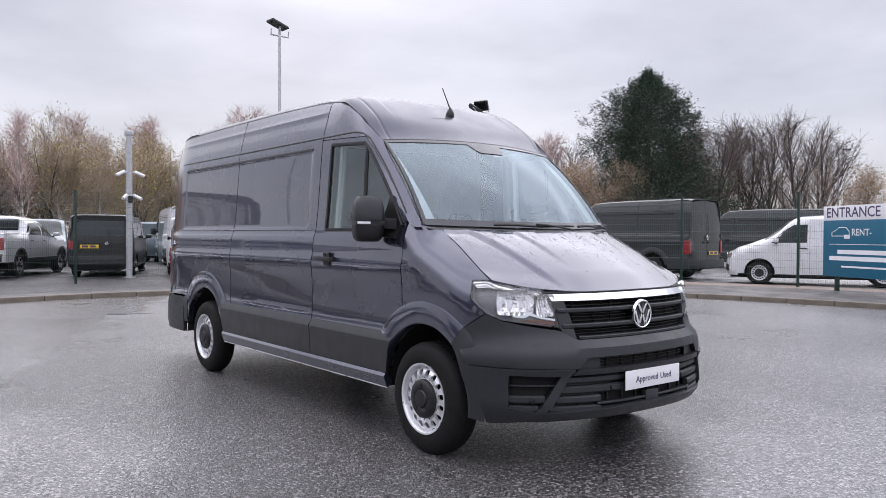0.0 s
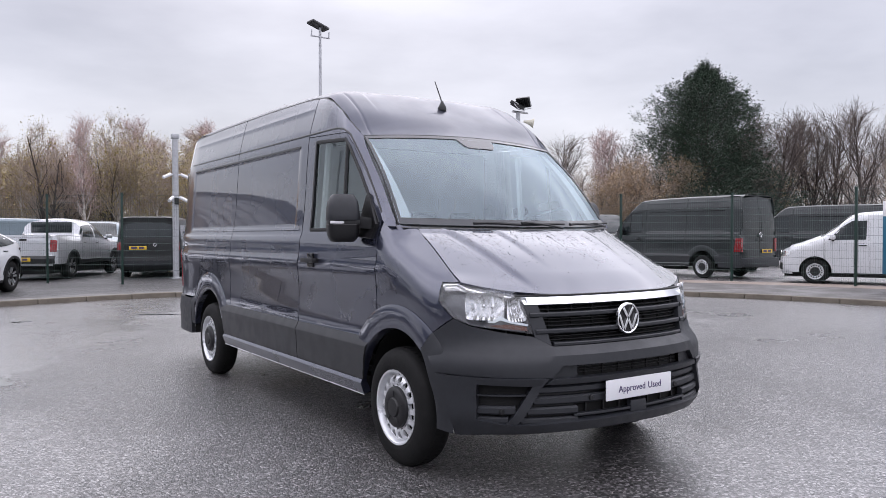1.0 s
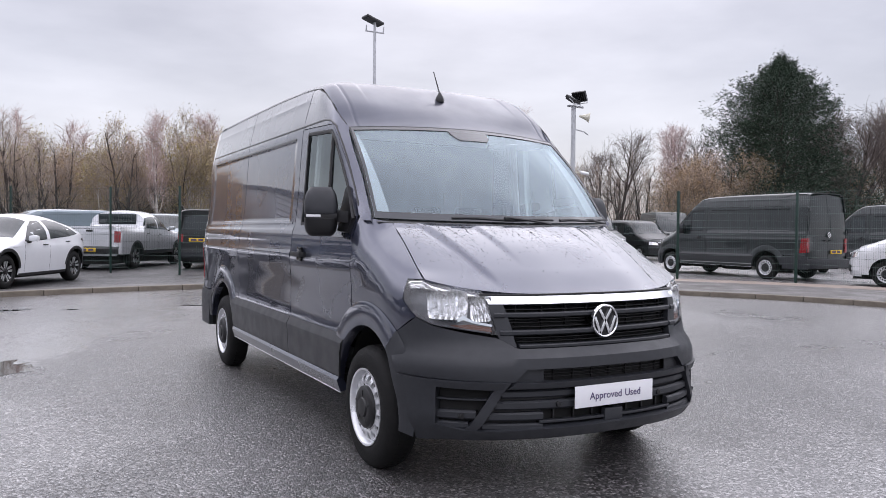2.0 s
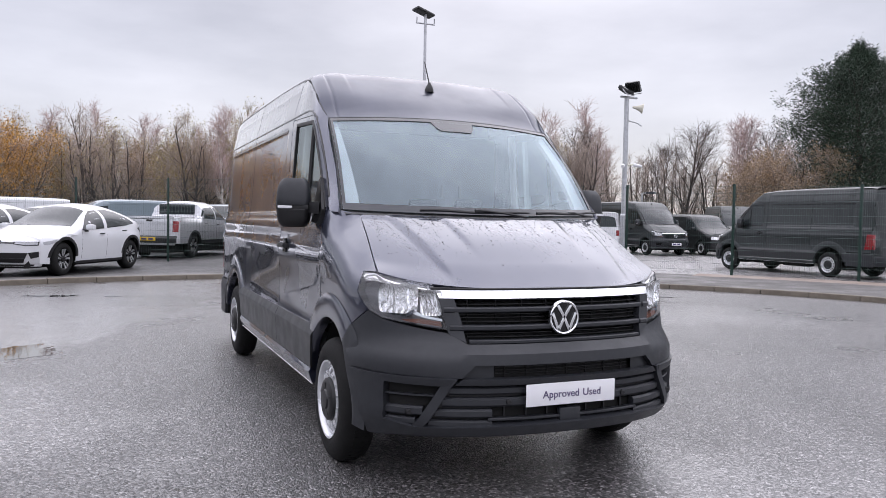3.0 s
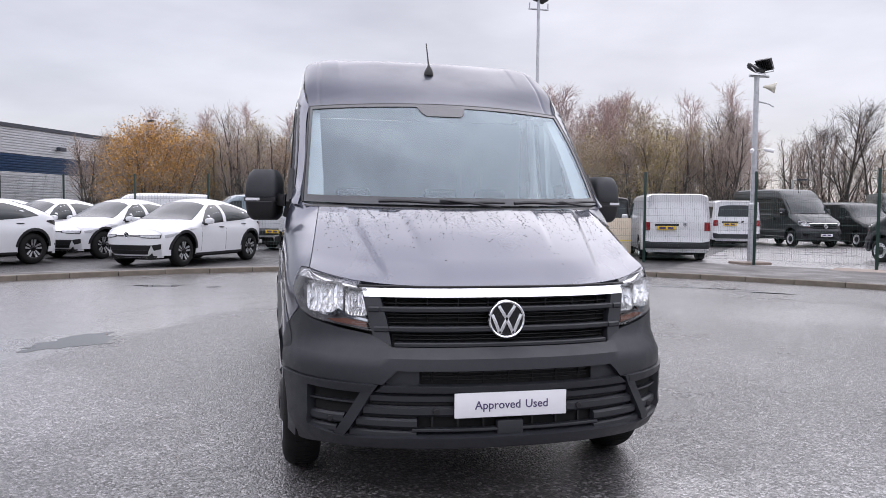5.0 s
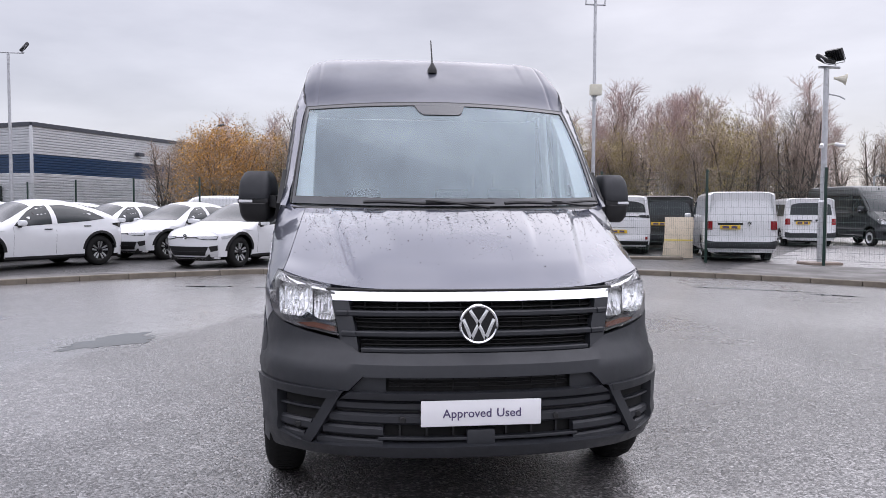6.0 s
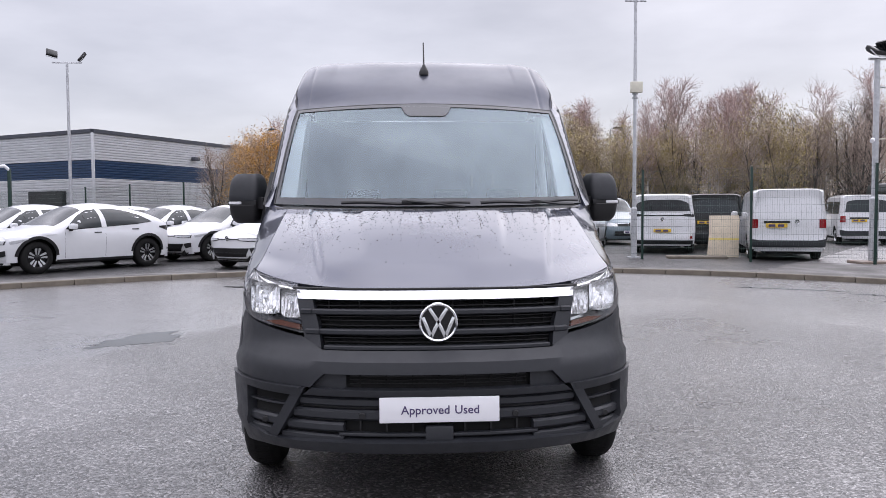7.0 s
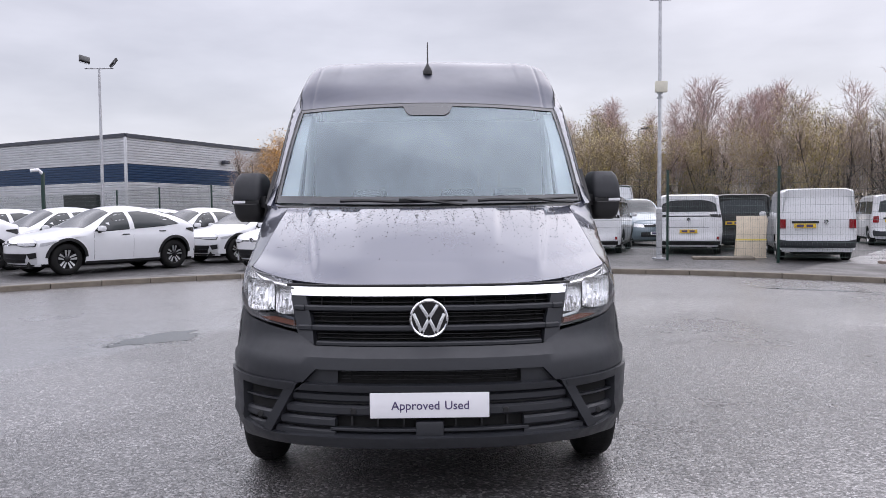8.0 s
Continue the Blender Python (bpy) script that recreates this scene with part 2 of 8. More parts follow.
M_DVAN = mat("dark_green_grey_paint", (0.012, 0.017, 0.018), 0.4, metal=0.2, var=0.08, scale=3, coat=0.45)
M_BLACKP = mat("black_paint", (0.008, 0.009, 0.010), 0.35, var=0.1, scale=3, coat=0.15)
M_WHITEP = mat("white_paint", (0.70, 0.71, 0.73), 0.3, var=0.03, scale=2, coat=0.8)
M_SILVER = mat("silver_paint", (0.66, 0.67, 0.69), 0.3, metal=0.6, var=0.05, scale=3, coat=0.8)
M_LAMPG = mat("grey_lamp_glass", (0.45, 0.46, 0.48), 0.15, var=0.2, scale=20)
M_BLUEG = mat("blue_grey_paint", (0.16, 0.21, 0.24), 0.3, metal=0.3, var=0.05, scale=3, coat=0.8)
M_PLAST = mat("grey_bumper_plastic", (0.020, 0.0218, 0.0262), 0.46, var=0.12, scale=30, bump=0.06, bump_scale=400, rough_var=0.06)
M_SATIN = mat("satin_grey_cladding", (0.026, 0.027, 0.030), 0.40, var=0.08, scale=12, rough_var=0.05)
M_BEZEL = mat("lamp_bezel", (0.30, 0.30, 0.31), 0.25, metal=0.3, var=0.15, scale=30)
M_BLACK = mat("black_plastic", (0.009, 0.009, 0.010), 0.42, var=0.15, scale=20, bump=0.05, bump_scale=300)
M_GLOSSB = mat("gloss_black", (0.006, 0.006, 0.007), 0.12, var=0.1, scale=10)
# also backs the bumper and grille openings, their shade in its colour
M_DARK = mat("underbody_and_shade_black", (0.004, 0.004, 0.004), 0.85, var=0.3, scale=10)
M_RUBBER = mat("tyre_rubber", (0.007, 0.007, 0.007), 0.72, spec=0.25, var=0.25, scale=20, bump=0.25, bump_scale=120, dirt=(0.05, 0.048, 0.045), dirt_scale=8, dirt_amount=0.12)
M_STEEL = mat("silver_wheel_steel", (0.74, 0.75, 0.77), 0.34, metal=0.55, var=0.06, scale=15, rough_var=0.08)
M_ALLOY = mat("dark_alloy", (0.62, 0.63, 0.64), 0.3, metal=0.9, var=0.08, scale=15)
M_CHROME = mat("chrome", (0.86, 0.87, 0.88), 0.06, metal=1.0, var=0.02, scale=10)
M_REFL = mat("lamp_reflector", (0.93, 0.93, 0.93), 0.10, metal=0.80, var=0.05, scale=60, bump=0.08, bump_scale=60)
M_AMBER = mat("amber_lens", (0.20, 0.095, 0.07), 0.15, var=0.1, scale=60)
M_RED = mat("red_tail_lens", (0.24, 0.010, 0.014), 0.12, var=0.15, scale=40, coat=0.6)
M_PLATEW = mat("white_plate", (0.80, 0.80, 0.82), 0.35, var=0.02, scale=10)
M_PLATEY = mat("yellow_plate", (0.72, 0.48, 0.04), 0.4, var=0.05, scale=10)
M_INK = mat("dark_lettering", (0.075, 0.055, 0.135), 0.5, var=0.05, scale=10)
M_INT = mat("cab_interior", (0.10, 0.106, 0.115), 0.7, var=0.15, scale=15, bump=0.15, bump_scale=150)
M_BULK = mat("grey_bulkhead", (0.66, 0.69, 0.73), 0.7, var=0.1, scale=6)
M_DROP = mat("rain_drop", (0.015, 0.016, 0.018), 0.05, spec=0.5)
M_FRIT = mat("screen_print", (0.030, 0.034, 0.040), 0.08, var=0.1, scale=10, spec=0.75)
M_SEAT = mat("seat_cloth", (0.075, 0.078, 0.085), 0.85, var=0.1, scale=10)
M_LINING = mat("pale_pillar_trim", (0.66, 0.70, 0.70), 0.7, var=0.05, scale=8)
M_GLASS = glass("windscreen_glass", (0.86, 0.93, 0.95), 0.01, 2.3, (0.78, 0.92, 1.0))
M_SGLASS = glass("side_glass", (0.82, 0.90, 0.90), 0.01, 1.85, (0.92, 1.0, 1.0))
M_LENS = glass("clear_lamp_lens", (0.93, 0.94, 0.95))
M_TINT = mat("dark_vehicle_glass", (0.012, 0.014, 0.015), 0.04, var=0.1, scale=2)
M_CARGLASS = mat("car_window_glass", (0.022, 0.028, 0.03), 0.10, spec=0.6, var=0.2, scale=1.5)
M_GALV = mat("galvanised_steel", (0.50, 0.51, 0.53), 0.5, metal=0.6, var=0.18, scale=12, bump=0.1, rough_var=0.12)
M_FENCE = mat("green_powder_coat", (0.008, 0.032, 0.024), 0.5, var=0.2, scale=10)
M_WIRE = mat("green_wire", (0.045, 0.075, 0.065), 0.4, var=0.1, scale=10)
M_CLAD = mat("grey_metal_cladding", (0.56, 0.57, 0.59), 0.45, metal=0.3, var=0.06, scale=0.8, dirt=(0.30, 0.30, 0.30), dirt_scale=0.5, dirt_amount=0.3)
M_NAVY = mat("navy_metal_cladding", (0.016, 0.045, 0.105), 0.4, metal=0.2, var=0.08, scale=0.8)
M_TRIMD = mat("dark_flashing", (0.05, 0.055, 0.07), 0.5, var=0.1, scale=1)
M_BARK = mat("wet_bark", (0.075, 0.062, 0.055), 0.9, var=0.4, scale=3, bump=0.4, bump_scale=20)
M_BIRCH = mat("birch_bark", (0.5, 0.46, 0.42), 0.8, var=0.5, scale=2.5, dirt=(0.07, 0.055, 0.045), dirt_scale=3, dirt_amount=0.9)
M_TWIG = mat("bare_twigs", (0.40, 0.33, 0.28), 0.9, var=0.3, scale=0.6, island=0.35)
M_TWIGR = mat("reddish_twigs", (0.43, 0.32, 0.30), 0.9, var=0.3, scale=0.6, island=0.35)
M_TWIGD = mat("dark_twigs", (0.13, 0.105, 0.095), 0.9, var=0.3, scale=0.6, island=0.35)
M_LEAFY = mat("yellow_autumn_leaves", (0.38, 0.31, 0.12), 0.7, var=0.3, scale=0.7, island=0.4)
M_LEAFO = mat("orange_autumn_leaves", (0.52, 0.29, 0.07), 0.7, var=0.3, scale=0.7, island=0.4)
M_LEAFB = mat("brown_dry_leaves", (0.34, 0.24, 0.14), 0.8, var=0.3, scale=0.7, island=0.4)
M_NEEDLE = mat("conifer_needles", (0.030, 0.052, 0.032), 0.75, var=0.45, scale=0.5, island=0.4)
M_SIGN = mat("teal_sign_panel", (0.006, 0.11, 0.19), 0.4, var=0.03, scale=3)
M_BOARD = mat("pale_plywood", (0.62, 0.54, 0.42), 0.7, var=0.12, scale=4)
M_TAPE = mat("yellow_tape", (0.70, 0.58, 0.12), 0.5, var=0.05, scale=8)
M_HORN = mat("cream_enamel", (0.62, 0.60, 0.50), 0.5, var=0.08, scale=10)
M_REDP = mat("red_fitting", (0.45, 0.02, 0.03), 0.4, var=0.05, scale=8)


# ---- shaping helpers ----
def mesh_ob(name, bm, material, smooth=32):
    me = bpy.data.meshes.new(name)
    bm.normal_update()
    bm.to_mesh(me)
    bm.free()
    for m in (material if isinstance(material, (list, tuple)) else [material]):
        me.materials.append(m)
    if smooth:
        me.shade_smooth()
        me.set_sharp_from_angle(angle=radians(smooth))
    return new(name, me)


def part(name, bm, material, parent, label="", smooth=32):
    ob = mesh_ob(name, bm, material, smooth)
    ob.parent = parent
    return tagged(ob, label)


def thing(name, label, category, group="", m=None):
    ob = new(name)
    ob.empty_display_size = 0.2
    if m is not None:
        ob.matrix_basis = m
    return tagged(ob, label, category, group)


def lerp_table(table, v):
    if v <= table[0][0]:
        return table[0][1]
    for (a, p), (b, q) in zip(table, table[1:]):
        if v <= b:
            return p + (q - p) * (v - a) / (b - a)
    return table[-1][1]


def curve_table(table, v):
    """Smooth cubic through a table of (position, value)."""
    n = len(table)
    if v <= table[0][0]:
        return table[0][1]
    if v >= table[-1][0]:
        return table[-1][1]
    for i in range(n - 1):
        a, p = table[i]
        b, q = table[i + 1]
        if v <= b:
            def slope(j):
                if j == 0:
                    return (table[1][1] - table[0][1]) / (table[1][0] - table[0][0])
                if j == n - 1:
                    return (table[-1][1] - table[-2][1]) / (table[-1][0] - table[-2][0])
                s0 = (table[j][1] - table[j - 1][1]) / (table[j][0] - table[j - 1][0])
                s1 = (table[j + 1][1] - table[j][1]) / (table[j + 1][0] - table[j][0])
                return 0.0 if s0 * s1 <= 0 else 2 * s0 * s1 / (s0 + s1)
            h = b - a
            t = (v - a) / h
            m0, m1 = slope(i) * h, slope(i + 1) * h
            return (2 * t**3 - 3 * t**2 + 1) * p + (t**3 - 2 * t**2 + t) * m0 + (3 * t**2 - 2 * t**3) * q + (t**3 - t**2) * m1
    return table[-1][1]


def smooth01(v):
    v = max(0.0, min(1.0, v))
    return v * v * (3 - 2 * v)


def clip_half(poly, axis, limit, keep_less):
    out = []
    for i, p in enumerate(poly):
        q = poly[(i + 1) % len(poly)]
        pin = p[axis] <= limit if keep_less else p[axis] >= limit
        qin = q[axis] <= limit if keep_less else q[axis] >= limit
        if pin:
            out.append(p)
        if pin != qin:
            t = (limit - p[axis]) / (q[axis] - p[axis])
            c = [p[0] + (q[0] - p[0]) * t, p[1] + (q[1] - p[1]) * t]
            c[axis] = limit
            out.append(tuple(c))
    return out


def cuts_of(lo, hi, step, extra):
    n = max(1, int(math.ceil((hi - lo) / step)))
    c = [lo + (hi - lo) * i / n for i in range(n + 1)] + [e for e in extra if lo < e < hi]
    c.sort()
    out = [c[0]]
    for v in c[1:]:
        if v - out[-1] > 1e-4:
            out.append(v)
    return out


def patch(polys, place, step=0.06, ucuts=(), vcuts=(), lip=0.012, inward=None, into=None):
    """A curved sheet: flat outlines in (u, v), cut into a fine mesh and put on a surface by place(u, v); its rim is turned inward by lip."""
    bm = bmesh.new()
    for poly in polys:
        us = cuts_of(min(p[0] for p in poly), max(p[0] for p in poly), step, ucuts)
        for u0, u1 in zip(us, us[1:]):
            strip = clip_half(clip_half(poly, 0, u0, False), 0, u1, True)
            if len(strip) < 3:
                continue
            vs = cuts_of(min(p[1] for p in strip), max(p[1] for p in strip) + 1e-6, step * 50, [])
            lo, hi = vs[0], vs[-1]
            g0 = math.floor(lo / step) * step
            grid = [g0 + step * i for i in range(int((hi - g0) / step) + 2)]
            vs = cuts_of(lo, hi, 100, [g for g in grid] + list(vcuts))
            for v0, v1 in zip(vs, vs[1:]):
                cell = clip_half(clip_half(strip, 1, v0, False), 1, v1, True)
                pts = []
                for p in cell:
                    if not pts or abs(p[0] - pts[-1][0]) + abs(p[1] - pts[-1][1]) > 2e-5:
                        pts.append(p)
                if len(pts) > 1 and abs(pts[0][0] - pts[-1][0]) + abs(pts[0][1] - pts[-1][1]) < 2e-5:
                    pts.pop()
                # drop spikes left where a notch was cut through
                k = 0
                while len(pts) >= 3 and k < len(pts):
                    a, b, c = pts[k - 1], pts[k], pts[(k + 1) % len(pts)]
                    d0, d1 = (b[0] - a[0], b[1] - a[1]), (c[0] - b[0], c[1] - b[1])
                    if abs(d0[0] * d1[1] - d0[1] * d1[0]) < 1e-9 and d0[0] * d1[0] + d0[1] * d1[1] < 0:
                        pts.pop(k)
                        k = 0
                    else:
                        k += 1
                pts = [q for i, q in enumerate(pts) if abs(q[0] - pts[i - 1][0]) + abs(q[1] - pts[i - 1][1]) > 2e-5]
                if len(pts) < 3:
                    continue
                area = sum(a[0] * b[1] - b[0] * a[1] for a, b in zip(pts, pts[1:] + pts[:1]))
                if abs(area) < 1e-8:
                    continue
                bm.faces.new([bm.verts.new(place(*p)) for p in pts])
    bmesh.ops.remove_doubles(bm, verts=bm.verts, dist=1.5e-4)
    bmesh.ops.recalc_face_normals(bm, faces=bm.faces)
    bm.normal_update()
    # faces look away from the inside point
    if inward is not None and bm.faces:
        s = sum((f.normal.dot(f.calc_center_median() - Vector(inward)) * f.calc_area() for f in bm.faces))
        if s < 0:
            bmesh.ops.reverse_faces(bm, faces=bm.faces)
            bm.normal_update()
    if lip:
        edges = [e for e in bm.edges if e.is_boundary]
        normals = {v: v.normal.copy() for e in edges for v in e.verts}
        res = bmesh.ops.extrude_edge_only(bm, edges=edges)
        back = {}
        for v in normals:
            for e in v.link_edges:
                o = e.other_vert(v)
                if o not in normals:
                    back[o] = v
        for g in res["geom"]:
            if isinstance(g, bmesh.types.BMVert) and g in back:
                g.co = g.co - normals[back[g]] * lip
    return bm


def mirror_bm(bm):
    """A copy of a mesh turned over the plane x = 0."""
    c = bm.copy()
    for v in c.verts:
        v.co.x = -v.co.x
    bmesh.ops.reverse_faces(c, faces=c.faces)
    return c


def box(bm, lo, hi, bevel=0.0, m=None):
    """A box between two corners, its edges rounded by bevel."""
    r = bmesh.ops.create_cube(bm, size=1.0)
    vs = r["verts"]
    for v in vs:
        v.co = Vector((lo[i] + (hi[i] - lo[i]) * (v.co[i] + 0.5) for i in range(3)))
    if bevel:
        es = list({e for v in vs for e in v.link_edges})
        out = bmesh.ops.bevel(bm, geom=es, offset=bevel, segments=2, affect="EDGES", profile=0.6)
        vs = list({v for f in out["faces"] for v in f.verts} | {v for v in vs if v.is_valid})
    if m is not None:
        for v in vs:
            v.co = m @ v.co
    return bm


def one_box(lo, hi, bevel=0.0, m=None):
    return box(bmesh.new(), lo, hi, bevel, m)


def revolve(bm, profile, axis_point, axis="x", segs=40, a0=0.0, a1=2 * math.pi):
    """Turn a profile of (along, radius) round an axis through axis_point."""
    full = abs(a1 - a0 - 2 * math.pi) < 1e-6
    n = segs if full else segs + 1
    rings = []
    for i in range(n):
        a = a0 + (a1 - a0) * i / segs
        c, s = math.cos(a), math.sin(a)
        ring = []
        for h, r in profile:
            q = {"x": (h, r * c, r * s), "y": (r * c, h, r * s), "z": (r * c, r * s, h)}[axis]
            ring.append(bm.verts.new(Vector(axis_point) + Vector(q)))
        rings.append(ring)
    for i in range(segs):
        A, B = rings[i], rings[(i + 1) % n]
        for j in range(len(profile) - 1):
            bm.faces.new((A[j], A[j + 1], B[j + 1], B[j]))
    bmesh.ops.remove_doubles(bm, verts=bm.verts, dist=1e-5)
    bmesh.ops.recalc_face_normals(bm, faces=bm.faces)
    return bm


def tube(bm, pts, r0, r1=None, sides=6, caps=True):
    """A round bar through points, tapering from r0 to r1."""
    r1 = r0 if r1 is None else r1
    rings = []
    for i, p in enumerate(pts):
        p = Vector(p)
        a = Vector(pts[max(0, i - 1)])
        b = Vector(pts[min(len(pts) - 1, i + 1)])
        d = (b - a).normalized()
        u = d.cross(Vector((0, 0, 1)) if abs(d.z) < 0.9 else Vector((1, 0, 0))).normalized()
        w = d.cross(u)
        r = r0 + (r1 - r0) * i / max(1, len(pts) - 1)
        rings.append([bm.verts.new(p + (u * math.cos(2 * math.pi * k / sides) + w * math.sin(2 * math.pi * k / sides)) * r) for k in range(sides)])
    for A, B in zip(rings, rings[1:]):
        for k in range(sides):
            bm.faces.new((A[k], A[(k + 1) % sides], B[(k + 1) % sides], B[k]))
    if caps:
        bm.faces.new(rings[0][::-1])
        bm.faces.new(rings[-1])
    return bm


def sweep(bm, path, section, closed=True):
    """Sweep a closed section, given by frames: path is a list of (point, side, up) and section a list of (s, u)."""
    rings = [[bm.verts.new(Vector(p) + Vector(a) * s + Vector(b) * u) for s, u in section] for p, a, b in path]
    n = len(section)
    for A, B in zip(rings, rings[1:]):
        for k in range(n if closed else n - 1):
            bm.faces.new((A[k], A[(k + 1) % n], B[(k + 1) % n], B[k]))
    if closed:
        bm.faces.new(rings[0][::-1])
        bm.faces.new(rings[-1])
    bmesh.ops.recalc_face_normals(bm, faces=bm.faces)
    return bm


def arc_pts(cy, cz, r, a0, a1, n):
    return [(cy + r * math.cos(radians(a0 + (a1 - a0) * i / n)), cz + r * math.sin(radians(a0 + (a1 - a0) * i / n))) for i in range(n + 1)]


def text_bm(body, size, m):
    """Lettering in the built-in font as a thin mesh."""
    cu = bpy.data.curves.new("lettering", "FONT")
    cu.body, cu.size, cu.align_x, cu.align_y, cu.extrude, cu.resolution_u, cu.offset = body, size, "CENTER", "CENTER", 0.0006, 3, size * 0.008
    ob = new("lettering", cu)
    me = bpy.data.meshes.new_from_object(ob.evaluated_get(bpy.context.evaluated_depsgraph_get()))
    bm = bmesh.new()
    bm.from_mesh(me)
    bm.transform(m)
    bpy.data.objects.remove(ob)
    bpy.data.meshes.remove(me)
    bpy.data.curves.remove(cu)
    return bm


# ---- the panel van: front towards -y, front axle at y = 0 ----
WHEELBASE = 3.64
FRONT_HUB_Y = 0.03
HUB = 0.345
SIDE_W = [(0.30, 0.955), (0.345, 0.973), (0.385, 0.988), (0.424, 1.000), (0.44, 0.987), (0.455, 0.993), (0.62, 1.002), (0.655, 1.008), (0.665, 1.006), (0.710, 0.984), (0.725, 0.979), (0.80, 0.974),
          (0.95, 0.975), (1.05, 0.979), (1.135, 0.989), (1.155, 0.990), (1.175, 0.986), (1.22, 0.973), (1.30, 0.970), (1.335, 0.964), (1.375, 0.948), (2.00, 0.893), (2.07, 0.886), (2.15, 0.870)]
ROOF_Z = [(0.16, 1.645), (0.40, 1.855), (0.62, 2.045), (0.80, 2.174), (1.00, 2.305), (1.17, 2.404), (1.24, 2.428), (1.45, 2.444), (1.80, 2.470), (2.5, 2.487), (3.6, 2.492), (4.6, 2.485), (4.92, 2.46)]
SHOULDER_Z = [(0.16, 1.25), (0.40, 1.50), (0.73, 1.90), (1.0, 2.05), (1.45, 2.15), (5.0, 2.15)]
ROOF_N = [(0.16, 2.1), (0.73, 2.6), (0.85, 5.0), (1.0, 10.0), (1.25, 14.0), (5.0, 14.0)]
ROOF_M = [(0.16, 2.1), (0.73, 2.5), (1.0, 2.6), (5.0, 2.6)]
ROOF_TAPER = [(0.16, 0.0), (0.70, 0.0), (1.0, 0.07), (1.45, 0.095), (5.0, 0.095)]
NOSE_Y = [(0.30, -0.885), (0.335, -0.93), (0.40, -0.95), (0.56, -0.935), (0.60, -0.95), (0.66, -0.948), (0.715, -0.940), (0.735, -0.922), (0.77, -0.875), (0.83, -0.855), (0.98, -0.82), (1.035, -0.79), (1.12, -0.74)]
NOSE_BACK, NOSE_M = -0.15, 2.5
ROOF_EDGE = [(0.735, 2.03), (0.85, 2.12), (1.0, 2.225), (1.15, 2.305), (1.3, 2.355), (1.46, 2.38), (1.8, 2.395), (2.6, 2.405), (3.6, 2.405), (4.86, 2.385)]
REAR_Y = 4.93


def nose_y(z):
    return curve_table(NOSE_Y, z)


def front_y(x, z):
    """Depth of the rounded front at half width x and height z."""
    w = curve_table(SIDE_W, z) * (1 - 0.042 * smooth01((z - 0.93) / 0.15))
    q = min(0.9999, abs(x) / w)
    return NOSE_BACK - (NOSE_BACK - nose_y(z)) * (1 - q**NOSE_M) ** (1 / NOSE_M)


def plan_scale(y, z):
    if y < NOSE_BACK:
        q = min(0.999, (NOSE_BACK - y) / (NOSE_BACK - nose_y(z)))
        return (1 - q**NOSE_M) ** (1 / NOSE_M)
    if y > 4.3:
        return 1 - 0.10 * ((y - 4.3) / (REAR_Y - 4.3)) ** 3
    return 1.0


def side_x(y, z, pillar=False):
    """Half width of the body side; pillar: of the screen pillar, where it stands over the wing."""
    if y < 0.27 and not pillar:
        zt = curve_table(WING_Z, y)
        zs = max(zt - 0.24, 0.90)
        flat = 0.978
        def wing_w(h):
            # the waist crease fades out along the wing
            a = curve_table(SIDE_W, h)
            return a if h < 0.9 else a + (flat - a) * smooth01((h - 0.9) / 0.08) * smooth01((0.27 - y) / 0.25)
        if z > zs:
            w = wing_w(zs) * plan_scale(y, min(zs, 0.98))
            q = min(1.0, (z - zs) / (zt - zs))
            xe = min(w - 0.01, curve_table(WING_X, y))
            return xe + (w - xe) * (1 - q**2.3)
        return wing_w(z) * plan_scale(y, min(z, 0.98))
    zs = lerp_table(SHOULDER_Z, y)
    if z <= zs:
        w = curve_table(SIDE_W, z) * plan_scale(y, z)
        if 1.5 < y < 4.5 and 1.36 < z < 2.05:
            # pressed-in blank window panels
            k = smooth01((y - 1.60) / 0.02) * smooth01((4.37 - y) / 0.03) * smooth01((z - 1.405) / 0.015) * smooth01((2.015 - z) / 0.015)
            w -= 0.004 * k
        return w
    zt = curve_table(ROOF_Z, y)
    xs = curve_table(SIDE_W, zs) * plan_scale(y, zs)
    x = xs * roof_section(y, min(0.9999, (z - zs) / (zt - zs)))
    if y > 1.5 and 2.26 < z < 2.34:
        # one long pressed line under the roof edge
        x += 0.003 * smooth01((z - 2.285) / 0.012) * smooth01((2.315 - z) / 0.012)
    return x


def roof_section(y, q):
    """Half width, as a share of the shoulder's, at the share q of the way up from shoulder to crown."""
    return (1 - lerp_table(ROOF_TAPER, y) * q) * (1 - q ** lerp_table(ROOF_N, y)) ** (1 / lerp_table(ROOF_M, y))


